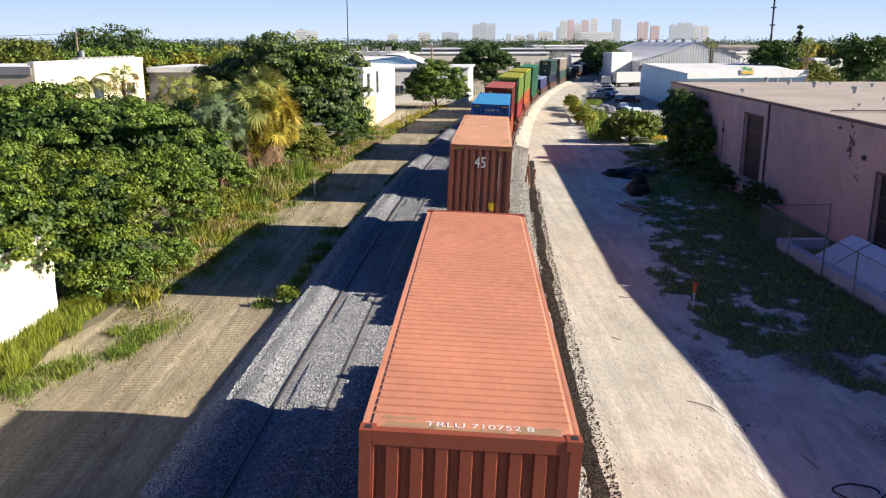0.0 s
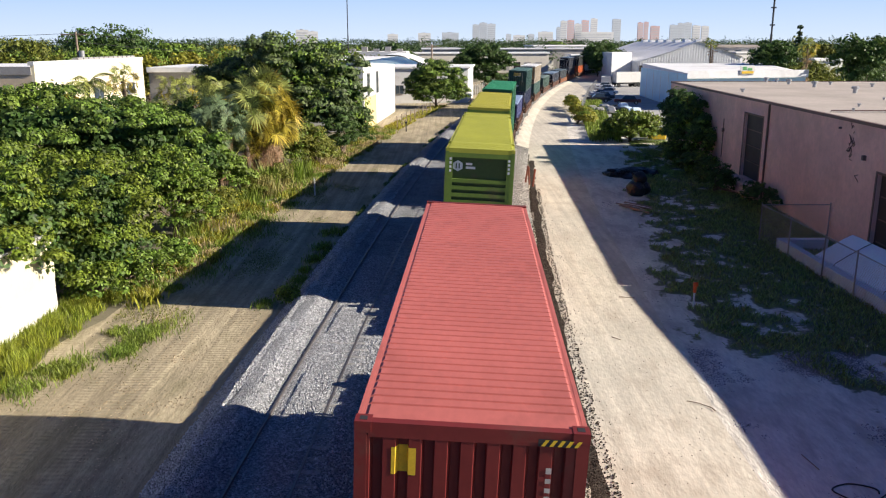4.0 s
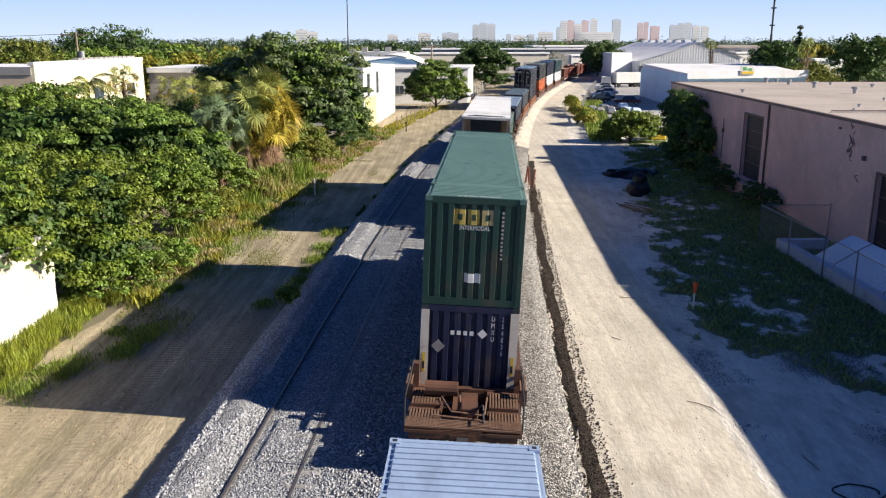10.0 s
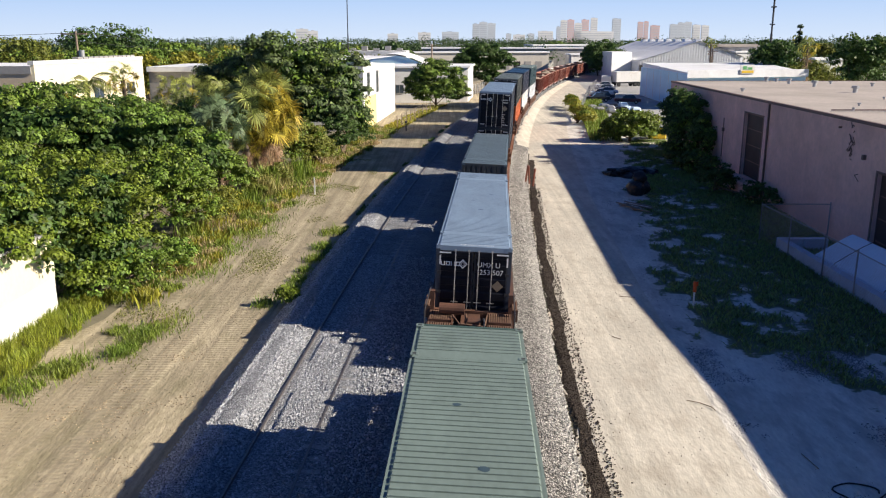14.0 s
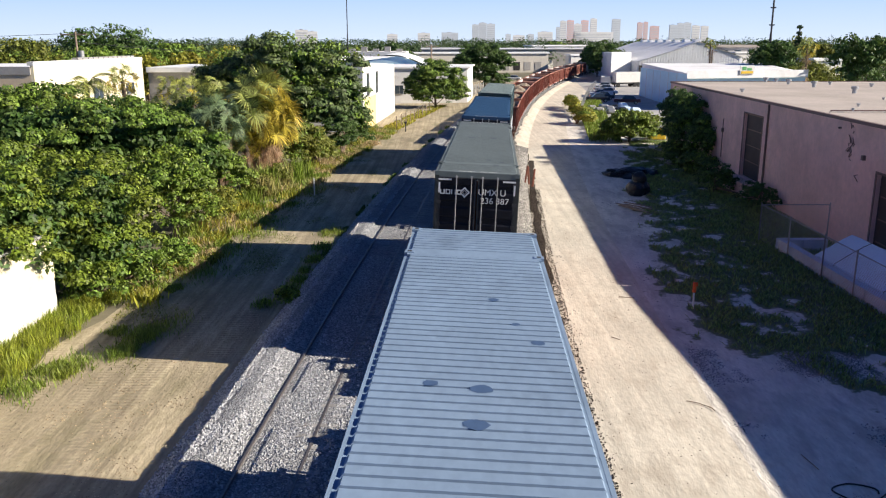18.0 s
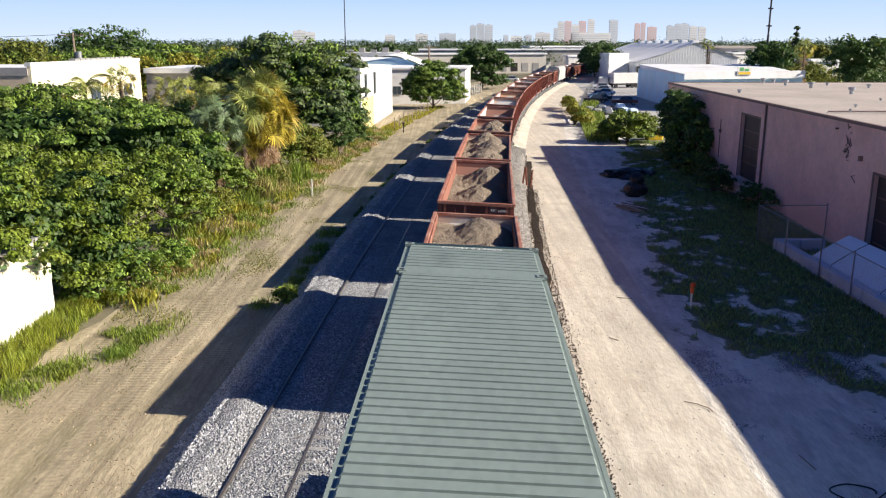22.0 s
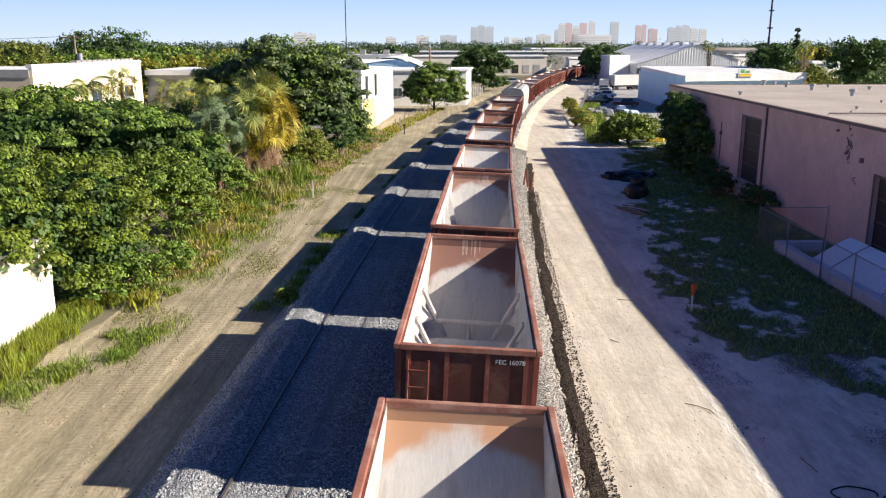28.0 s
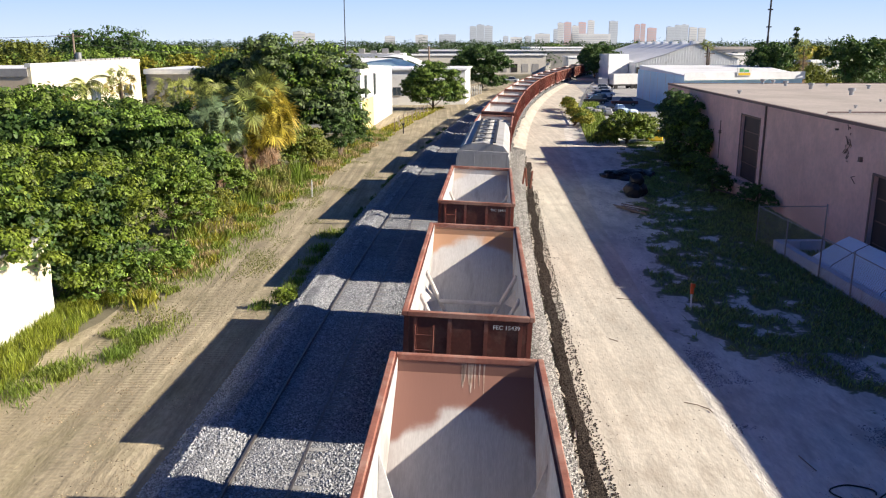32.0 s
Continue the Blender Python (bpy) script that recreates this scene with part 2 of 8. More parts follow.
flat("ground", ground_sheet(), M_GROUND, "scrubby green and tan ground reaching the horizon")
flat("dirt_track", strip([(-14.6, -0.53), (-12, -0.50), (-9.5, -0.49), (-6.9, -0.50)], -20, 330, 1.5, 0.5, 1), M_DIRT, "tan rutted dirt strip beside the ballast", "dirt")
flat("dirt_verge", strip([(-24, -0.540), (-19, -0.535), (-14.4, -0.534)], 104, 235, 2.0, 0.8, 8), M_DIRT, "tan dirt verge before the sheds", "dirt")
flat("sand_road", strip([(3.0, -0.50), (5, -0.49), (8, -0.49), (11.5, -0.525)], -20, 330, 1.5, 0.5, 2), M_SAND, "pale sandy service road beside the railway", "road")


def yard_past(x, y):
    """Metres into the weeds from their edge along the sandy road."""
    return x - 0.03 * y - 0.0005 * y * y - (8.8 + 0.85 * max(0.0, 27.5 - y) + 0.095 * max(0.0, y - 36.0))


def weed_cover(x, y):
    """How thickly weeds stand at a place of the yard: about 0 on bare sand, 1 in the thick of them."""
    p = yard_past(x, y)
    k = min(p * 0.42, 0.22) + min(max(p - 3.2, 0.0) * 0.14, 0.5)
    k += 0.35 * noise.noise((x * 0.16, y * 0.16, 1.0)) + 0.75 * noise.noise((x * 0.75, y * 0.6, 4.0)) + 0.5 * noise.noise((x * 2.3, y * 1.7, 7.0))
    return max(0.0, min(1.0, 0.5 + 1.5 * k))


def yard_sheet():
    """The yard beside the road, a little over the sand."""
    rows = []
    for i in range(620):
        s = -10 + 16 * min(1.0, i / 40) + max(0, i - 40) * 0.2
        r = []
        for k in range(88):
            u = 7.2 + k * 0.188
            x, y, _ = on_track(s, u)
            z = -0.486 - 0.0015 * (u - 8.2) + 0.012 * noise.noise((s * 0.3, u * 0.4, 2.0)) * min(1.0, (u - 8.2) * 0.5)
            r.append((x, y, z if u > 7.3 else -0.496))
        rows.append(r)
    return sheet(rows)


yard = flat("yard", yard_sheet(), M_YARD, "shaded sandy yard with weeds beside the warehouse", "ground")
cover = yard.data.attributes.new("weed", "FLOAT", "POINT")
cover.data.foreach_set("value", [weed_cover(v.co.x, v.co.y) for v in yard.data.vertices])
bed = flat("ballast", strip([(-7.75, -0.52), (-7.3, -0.24), (-6.85, 0.08), (-6.6, 0.17), (-6.3, 0.18), (-6.0, 0.1), (-5.65, -0.03), (-5.3, -0.045), (-4.7, -0.045), (-3.7, -0.05), (-2.4, -0.12), (-1.1, -0.06), (0, -0.06), (1.2, -0.125)], -20, 420, 0.4, 0.0, 4, 0.06), M_BALLAST, "grey crushed stone ballast under two tracks, heaped along one edge", "ballast")
M_TIE = mat("weathered_sleeper", (0.34, 0.335, 0.325), 0.9, vary=0.25, scale=3, bump=0.3, bump_scale=14, dirt=(0.14, 0.13, 0.12), dirt_amount=0.45, dirt_scale=4, each=0.15)
TIE = bpy.data.meshes.new("sleeper")
TIE.from_pydata([(-1.25, -0.11, -0.12), (1.25, -0.11, -0.12), (1.25, 0.11, -0.12), (-1.25, 0.11, -0.12), (-1.25, -0.09, 0), (1.25, -0.09, 0), (1.25, 0.09, 0), (-1.25, 0.09, 0)], [], [(4, 5, 6, 7), (0, 1, 5, 4), (1, 2, 6, 5), (2, 3, 7, 6), (3, 0, 4, 7)])
TIE.materials.append(M_TIE)
for k in range(90):
    x, y, a = on_track(12 + k * 0.62, -4.7)
    tie = new("sleeper", TIE)
    tie.parent = bed
    tie.matrix_world = pose(x, y, -0.0475 + 0.006 * noise.noise((k * 0.7, 1.1, 0.3)), 0, 0, a)
flat("ballast_shoulder", strip([(1.2, -0.125), (2.0, -0.24), (2.95, -0.50)], -20, 420, 0.8, 0.0, 4), M_BALLAST_PALE, "pale dusty ballast shoulder beside the road", "ballast")
flat("sand_apron", strip([(1.55, -0.155), (2.0, -0.225), (2.95, -0.48), (3.3, -0.485)], 84, 330, 1.2, 0.35, 12), M_SAND, "pale sand spread over the ballast shoulder", "sand")
flat("soil_strip", strip([(3.04, -0.503), (3.16, -0.478), (3.42, -0.478), (3.56, -0.503)], -20, 75, 0.2, 0.24, 6), M_MULCH, "dark soil windrow along the ballast edge", "soil")
for c in (0.0, -4.7):
    for g in (-0.75, 0.75):
        t = (c, g)
        u = c + g
        dz = -g * math.sin(radians(BANK))
        flat("rail", strip([(u - 0.033, dz - 0.16), (u - 0.033, dz), (u + 0.033, dz), (u + 0.033, dz - 0.16)], -20, 420, 3.0), M_RAIL, "rusty steel rail on the ballast", "rail")


def scattered(name, rows, seed, label, material, patchy=None):
    """Loose stones, each a small lump, joined: (count, s0, s1, u0, u1, height at u0, height at u1, size)."""
    rng = np.random.default_rng(seed)
    base = np.array(((1, 0, 0), (-1, 0, 0), (0, 1, 0), (0, -1, 0), (0, 0, 0.8), (0, 0, -0.8)), float)
    tri = np.array(((0, 2, 4), (2, 1, 4), (1, 3, 4), (3, 0, 4), (2, 0, 5), (1, 2, 5), (3, 1, 5), (0, 3, 5)))
    vs = []
    for count, s0, s1, u0, u1, z0, z1, size in rows:
        s, k = rng.uniform(s0, s1, count), rng.uniform(0, 1, count)
        u, z = u0 + (u1 - u0) * k, z0 + (z1 - z0) * k
        sl = 0.03 + 0.001 * s
        c = 1 / np.hypot(1, sl)
        p = np.stack([-0.2 + 0.03 * s + 0.0005 * s * s + u * c, s - u * sl * c, z], 1)
        if patchy:
            p = p[[noise.noise((q[0] * patchy, q[1] * patchy, 1.7)) + 0.25 * noise.noise((q[0] * 2.2, q[1] * 2.2, 4.0)) > rng.uniform(0.0, 0.35) for q in p]]
            count = len(p)
        r = size * rng.uniform(0.5, 1.3, (count, 1, 1)) * (base[None] + rng.normal(0, 0.22, (count, 6, 3)))
        vs.append(p[:, None, :] + r)
    v = np.concatenate(vs)
    n = len(v)
    f = (tri[None] + 6 * np.arange(n)[:, None, None]).reshape(-1, 3)
    me = bpy.data.meshes.new(name)
    me.from_pydata(v.reshape(-1, 3).tolist(), [], f.tolist())
    me.materials.append(material)
    tagged(new(name, me), label, "stones", kind="stuff")


scattered("ballast_stones", ((7000, 15, 38, -7.75, -6.85, -0.50, 0.09, 0.042), (9000, 15, 38, -6.9, -6.1, 0.12, 0.16, 0.042), (5000, 15, 38, -6.1, -5.55, 0.14, -0.04, 0.038), (6000, 15, 38, -5.3, -4.1, -0.045, -0.045, 0.034), (8000, 15, 38, -3.7, -1.6, -0.05, -0.1, 0.038),
                             (5000, 38, 70, -7.7, -6.8, -0.46, 0.1, 0.06), (4000, 38, 70, -6.9, -6.0, 0.12, 0.12, 0.06)), 3, "loose grey ballast stones", M_STONE)
scattered("shoulder_stones", ((12000, 15, 42, 1.3, 2.95, -0.14, -0.49, 0.042), (4000, 38, 80, 1.4, 2.95, -0.15, -0.49, 0.06)), 7, "loose pale ballast stones on the shoulder", mat("dusty_stone", (0.50, 0.48, 0.44), 0.9, vary=0.12, scale=5, island=0.4))
scattered("soil_crumbs", ((5200, 15, 60, 2.95, 3.8, -0.475, -0.48, 0.028), (500, 15, 60, 2.7, 4.2, -0.46, -0.485, 0.022)), 4, "dark soil crumbs along the ballast edge", M_MULCH)
scattered("road_litter", ((900, 15, 60, 3.6, 10.5, -0.48, -0.49, 0.014), (1500, 15, 60, -14, -8, -0.49, -0.48, 0.016)), 5, "small stones and litter on the dirt", mat("pebble", (0.22, 0.18, 0.14), 0.9, island=0.6))
scattered("dirt_clods", ((5200, 15, 34, -14.5, -8.0, -0.49, -0.485, 0.017), (2200, 15, 26, -14.5, -8.2, -0.488, -0.485, 0.026), (1600, 34, 60, -13.5, -8.3, -0.488, -0.485, 0.03)), 15, "crumbled clods on the rutted dirt", mat("dirt_clod", (0.40, 0.315, 0.205), 0.95, vary=0.15, island=0.5), 0.6)
scattered("yard_gravel", ((42000, 16, 27.5, 7.6, 13.5, -0.487, -0.487, 0.026), (5000, 27, 60, 7.6, 15, -0.487, -0.487, 0.03)), 8, "grey gravel strewn over the sandy yard", mat("grey_gravel", (0.30, 0.30, 0.31), 0.9, island=0.5), 0.42)


# ---- sky backdrop: a pale ring of haze far beyond everything ----
def haze_ring():
    m = bpy.data.materials.new("horizon_haze")
    m.use_nodes = True
    n, l = m.node_tree.nodes, m.node_tree.links
    n.remove(n["Principled BSDF"])
    em = n.new("ShaderNodeEmission")
    co = n.new("ShaderNodeTexCoord")
    sep = n.new("ShaderNodeSeparateXYZ")
    mr = n.new("ShaderNodeMapRange")
    mr.inputs["From Min"].default_value, mr.inputs["From Max"].default_value = 0.0, 320.0
    ramp = n.new("ShaderNodeValToRGB")
    ramp.color_ramp.elements[0].color = (0.54, 0.625, 0.755, 1)
    ramp.color_ramp.elements[1].color = (0.30, 0.46, 0.74, 1)
    l.new(co.outputs["Object"], sep.inputs[0])
    l.new(sep.outputs["Z"], mr.inputs["Value"])
    l.new(mr.outputs[0], ramp.inputs[0])
    l.new(ramp.outputs[0], em.inputs["Color"])
    em.inputs["Strength"].default_value = 0.76
    l.new(em.outputs[0], n["Material Output"].inputs["Surface"])
    k = 72
    rows = [[(4300 * math.cos(2 * math.pi * i / k), 4300 * math.sin(2 * math.pi * i / k), z) for i in range(k + 1)] for z in (-60, 0, 200, 420)]
    tagged(part("backdrop", sheet(rows), m, None), "pale blue haze along the horizon", "sky", kind="structure")


haze_ring()


# ---- train ----
SPEED = 16.4
MOVERS = []
PAINTS = {}


def paint(c, dirt=(0.10, 0.07, 0.05), amount=0.3, rough=0.6, vary=0.1):
    key = (c, dirt, amount)
    if key not in PAINTS:
        PAINTS[key] = mat("weathered_paint", c, rough, 0.0, vary=vary, scale=0.7, bump=0.06, bump_scale=3, dirt=dirt, dirt_amount=amount, dirt_scale=0.9, stretch=(1, 0.5, 1))
    return PAINTS[key]


M_BARE = mat("galvanised_bar", (0.42, 0.42, 0.42), 0.45, 0.7, vary=0.15, scale=3)
M_INK = mat("white_lettering", (0.78, 0.78, 0.76), 0.6, vary=0.05, scale=4)
M_INKDARK = mat("dark_lettering", (0.03, 0.03, 0.03), 0.6, vary=0.05, scale=4)
M_PALEINK = mat("faded_lettering", (0.42, 0.40, 0.37), 0.7, vary=0.2, scale=9)
M_PLACARD = mat("placard_steel", (0.27, 0.22, 0.16), 0.5, 0.5, vary=0.15, scale=3)
M_GOLD = mat("faded_gold_paint", (0.52, 0.40, 0.09), 0.65, vary=0.2, scale=2, dirt=(0.45, 0.43, 0.36), dirt_amount=0.4, dirt_scale=1.2)
M_YEL = mat("yellow_marking", (0.72, 0.47, 0.03), 0.6, vary=0.12, scale=4)
M_BLACKDOOR = mat("black_door_panel", (0.009, 0.010, 0.016), 0.5, vary=0.2, scale=1.5, bump=0.05, spec=0.18)
M_NAVYDOOR = mat("navy_door_panel", (0.010, 0.015, 0.048), 0.5, vary=0.2, scale=1.5, bump=0.05, spec=0.18)
M_WELL = mat("brown_car_steel", (0.115, 0.055, 0.035), 0.7, 0.0, vary=0.25, scale=1.5, bump=0.1, dirt=(0.05, 0.04, 0.035), dirt_amount=0.4)
M_WELLOR = mat("orange_car_steel", (0.24, 0.10, 0.05), 0.65, 0.0, vary=0.2, scale=1.5, bump=0.1, dirt=(0.12, 0.06, 0.04), dirt_amount=0.4)
M_GRATE = mat("grating_steel", (0.20, 0.12, 0.08), 0.75, 0.2, vary=0.2, scale=4)
M_WHEEL = mat("wheel_steel", (0.06, 0.045, 0.04), 0.5, 0.6, vary=0.2, scale=5)
M_TAN = mat("tan_cover", (0.46, 0.30, 0.16), 0.55, vary=0.12, scale=2, dirt=(0.2, 0.12, 0.07), dirt_amount=0.35, dirt_scale=1.5)


def lettering(body, size, m, material, parent, squeeze=1.0, name="lettering"):
    """Words in the built-in font as a flat mesh under a thing."""
    cu = bpy.data.curves.new(name, "FONT")
    cu.body, cu.size, cu.align_x, cu.align_y = body, size, "CENTER", "CENTER"
    tmp = bpy.data.objects.new(name, cu)
    me = bpy.data.meshes.new_from_object(tmp)
    bpy.data.objects.remove(tmp)
    bpy.data.curves.remove(cu)
    me.transform(m @ Matrix.Diagonal((squeeze, 1, 1, 1)))
    me.materials.clear()
    me.materials.append(material)
    ob = new(name, me)
    ob.parent = parent
    return ob


FACE = Matrix.Rotation(math.pi / 2, 4, "X")


def on_end(x, y, z):
    """A pose for writing on an end that faces the eye."""
    return Matrix.Translation((x, y, z)) @ FACE


def wave(a, b, pitch, depth, lead=0.0):
    """Trapezoid corrugation from a to b: pairs of place and depth."""
    n = max(1, round((b - a - 2 * lead) / pitch))
    p = (b - a - 2 * lead) / n
    pts = [(a, 0.0)]
    for i in range(n):
        t = a + lead + i * p
        pts += [(t + 0.10 * p, 0.0), (t + 0.22 * p, -depth), (t + 0.56 * p, -depth), (t + 0.62 * p, 0.0)]
    return pts + [(b, 0.0)]


RIB = 0.045


def grooves(a, b, pitch, depth):
    """Roof pressing: broad flats parted by narrow grooves, pairs of place and depth."""
    n = max(1, round((b - a) / pitch))
    p = (b - a) / n
    pts = [(a, 0.0)]
    for i in range(n):
        t = a + i * p
        pts += [(t + 0.46 * p, 0.0), (t + 0.60 * p, -depth), (t + 0.66 * p, -depth), (t + 0.70 * p, 0.0)]
    return pts + [(b, 0.0)]


def quad(parent, name, x0, x1, z0, z1, y, material, label=""):
    return part(name, ([(x0, y, z0), (x1, y, z0), (x1, y, z1), (x0, y, z1)], [(0, 1, 2, 3)]), material, parent, label)


def door_end(th, w, h, y, panel, marks):
    """Two leaves with four locking bars, cams and hinges, on the near end."""
    for sx in (-1, 1):
        a, b = (-(w / 2 - 0.13), -0.02) if sx < 0 else (0.02, w / 2 - 0.13)
        prof = wave(0.22, h - 0.20, 0.47, 0.045)
        xs = (b - 0.05, a + 0.05)
        leaf = part("door", sheet([[(x, y - 0.01 - d, z) for z, d in prof] for x in xs]), panel, th, "closed steel cargo door leaf with pressed ribs")
        part("gasket", boxes((a, a + 0.05, y + 0.01, y + 0.06, 0.2, h - 0.18), (b - 0.05, b, y + 0.01, y + 0.06, 0.2, h - 0.18), (a, b, y + 0.01, y + 0.06, h - 0.22, h - 0.17), (a, b, y + 0.01, y + 0.06, 0.18, 0.23)), M_STEEL, leaf)
        for k in (0.13, 0.53):
            x = a + (b - a) * (k if sx > 0 else 1 - k)
            bar = part("locking_bar", tubes(((x, y - 0.035, 0.14), (x, y - 0.035, h - 0.12), 0.016)), M_BARE, leaf, "galvanised locking bar")
            for z, hw in ((h - 0.17, 0.035), (0.12, 0.035), (1.35, 0.025), (2.05, 0.025)):
                part("cam", boxes((x - hw, x + hw, y - 0.065, y, z, z + 0.05)), M_BARE, leaf)
            part("handle", boxes((x - 0.12, x + 0.14, y - 0.07, y - 0.05, 0.92, 0.945)), M_BARE, leaf)
        for z in (0.5, 1.2, 1.9, 2.5):
            x = a if sx < 0 else b
            part("hinge", boxes((x - 0.07, x + 0.07, y - 0.015, y + 0.01, z, z + 0.1)), M_STEEL, leaf)
    for kind, x, z, s in marks:
        if kind == "diamond":
            part("diamond_mark", ([(x - s, y - 0.022, z), (x, y - 0.022, z - s), (x + s, y - 0.022, z), (x, y - 0.022, z + s)], [(0, 1, 2, 3)]), M_INK if s > 0.25 else M_PLACARD, th)
            if s > 0.25:
                part("diamond_centre", ([(x - s * 0.5, y - 0.026, z), (x, y - 0.026, z - s * 0.5), (x + s * 0.5, y - 0.026, z), (x, y - 0.026, z + s * 0.5)], [(0, 1, 2, 3)]), M_STEEL, th)
        elif kind == "emblem":
            for a in range(4):
                r = Matrix.Rotation(a * math.pi / 2, 3, "Y")
                pts = [Vector(p) for p in ((-s, 0, 0), (-s * 0.62, 0, 0), (0, 0, s * 0.62), (0, 0, s))]
                part("emblem_stroke", ([tuple(r @ p + Vector((x, y - 0.022, z))) for p in pts], [(0, 1, 2, 3)]), M_INK, th)
                part("emblem_stroke", ([tuple(r @ (p * 0.5) + Vector((x, y - 0.022, z))) for p in pts], [(0, 1, 2, 3)]), M_PALEINK, th)
        elif kind == "wordmark":
            for i in range(4):
                quad(th, "wordmark_bar", x + i * s, x + i * s + s * 0.84, z - s * 0.44, z + s * 0.44, y - 0.022, M_INK)
                quad(th, "wordmark_gap", x + i * s + s * 0.2, x + i * s + s * 0.64, z - s * (0.24 if i != 2 else 0.5), z + s * (0.24 if i % 2 else 0.5), y - 0.026, M_BLACKDOOR)
        elif kind == "panel":
            quad(th, "panel_mark", x - s * 0.72, x + s * 0.72, z - s * 0.45, z + s * 0.45, y - 0.022, paint((0.03, 0.12, 0.35)), "blue square decal")
            for k, dz in ((-1, 0), (0, 0.25), (1, 0)):
                part("panel_device", ([(x + k * s * 0.42 - 0.06, y - 0.026, z + dz * s + 0.03), (x + k * s * 0.42, y - 0.026, z + dz * s - 0.05), (x + k * s * 0.42 + 0.06, y - 0.026, z + dz * s + 0.03)], [(0, 1, 2)]), M_INK, th)
            quad(th, "panel_bar", x - s * 0.6, x + s * 0.6, z - s * 0.34, z - s * 0.22, y - 0.026, M_INK)
        elif kind == "rows":
            for k in range(5):
                quad(th, "small_print", x - s, x + s * (0.2 if k % 2 else 0.6), z - k * 0.16, z - k * 0.16 + 0.05, y - 0.022, M_PALEINK)
        elif kind == "bar":
            quad(th, "reflector", x - s, x + s, z - 0.026, z + 0.026, y - 0.022, M_INK)
        elif kind == "upright":
            quad(th, "reflector", x - 0.026, x + 0.026, z - s, z + s, y - 0.022, M_INK)
        else:
            lettering(kind, s, on_end(x, y - 0.022, z), M_INK, th)


def container(s0, L, w, base, h, roof, side, end="corr", domestic=True, marks=(), roof_text="", far_text="", label="", dirt=0.3, far_bar=True, rib=0.205, spots=(), scrape=None, posts=None):
    th = thing("container", label, "container", "train containers")
    # roof paint takes the sunlit tone, side paint the shaded one, besides any fading
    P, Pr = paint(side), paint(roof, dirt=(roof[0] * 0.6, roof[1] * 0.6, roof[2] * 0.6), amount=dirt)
    y0, y1, x0, x1 = -L / 2, L / 2, -w / 2, w / 2
    # frame
    for x in (x0, x1 - 0.13):
        for y in (y0, y1 - 0.13):
            part("corner_post", boxes((x, x + 0.13, y, y + 0.13, 0.12, h - 0.12)), P, th)
        if posts:
            xa = x0 - 0.003 if x < 0 else x1 - 0.217
            cp = part("end_post", boxes((xa, xa + 0.22, y0 - 0.02, y0 - 0.003, 0.13, h - 0.13)), paint(posts), th, "cream painted corner post")
            part("post_label", boxes((xa + 0.06, xa + 0.14, y0 - 0.024, y0 - 0.0205, 1.0, 1.55)), M_YEL, cp)
            part("post_label", boxes((xa + 0.07, xa + 0.13, y0 - 0.028, y0 - 0.0245, 1.1, 1.3)), M_INKDARK, cp)
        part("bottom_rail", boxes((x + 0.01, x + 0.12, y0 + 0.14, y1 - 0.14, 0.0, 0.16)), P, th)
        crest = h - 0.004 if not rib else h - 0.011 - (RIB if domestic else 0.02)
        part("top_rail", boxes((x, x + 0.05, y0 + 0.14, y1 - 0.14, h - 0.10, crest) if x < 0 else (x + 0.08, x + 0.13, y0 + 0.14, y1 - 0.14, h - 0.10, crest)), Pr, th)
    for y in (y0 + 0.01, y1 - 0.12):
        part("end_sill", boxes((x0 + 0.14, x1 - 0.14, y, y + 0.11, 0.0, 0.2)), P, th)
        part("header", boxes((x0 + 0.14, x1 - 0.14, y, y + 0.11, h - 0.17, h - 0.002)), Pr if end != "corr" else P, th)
    spans = [y0, y1 - 0.18]
    if domestic:
        spans += [y0 + 1.98 - 0.09, y1 - 1.98 - 0.09]
    for y in spans:
        for x in (x0 - 0.004, x1 - 0.174):
            for z in (-0.004, h - 0.12):
                bm = boxes((x, x + 0.178, y - 0.002, y + 0.18, z, z + 0.124))
                c = part("corner_casting", bm, Pr if z > 0 and domestic else P, th)
                if z > 0:
                    part("casting_hole", boxes((x + 0.05, x + 0.13, y + 0.045, y + 0.135, z + 0.1, z + 0.127)), M_INKDARK, c)
    # skin
    inner = x0 + 0.05, x1 - 0.05
    cuts = [y0 + 0.12, y1 - 0.12]
    if domestic:
        cuts = [y0 + 0.12, y0 + 1.80, y0 + 2.16, y1 - 2.16, y1 - 1.80, y1 - 0.12]
    for i in range(len(cuts) - 1):
        a, b = cuts[i], cuts[i + 1]
        if domestic and i in (1, 3):
            part("roof_band", boxes((inner[0], inner[1], a, b, h - 0.05, h - 0.012)), Pr, th, "flat roof band over the lifting posts")
            continue
        if rib:
            depth = RIB if domestic else 0.02
            rows = []
            ga, gb = a + (0.26 if i == 0 else 0.03), b - (0.1 if i == len(cuts) - 2 else 0.03)
            for y, d in [(a, 0.0)] + grooves(ga, gb, rib, depth) + [(b, 0.0)]:
                lo = h - 0.014 - depth
                rows.append([(inner[0], y, lo), (inner[0] + 0.03, y, lo), (inner[0] + 0.065, y, h - 0.014 + d), (inner[1] - 0.06, y, h - 0.014 + d), (inner[1] - 0.03, y, lo), (inner[1], y, lo)])
        else:
            rows = [[(x, y, h - 0.005) for x in inner] for y in (a, b)]
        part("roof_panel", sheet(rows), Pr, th)
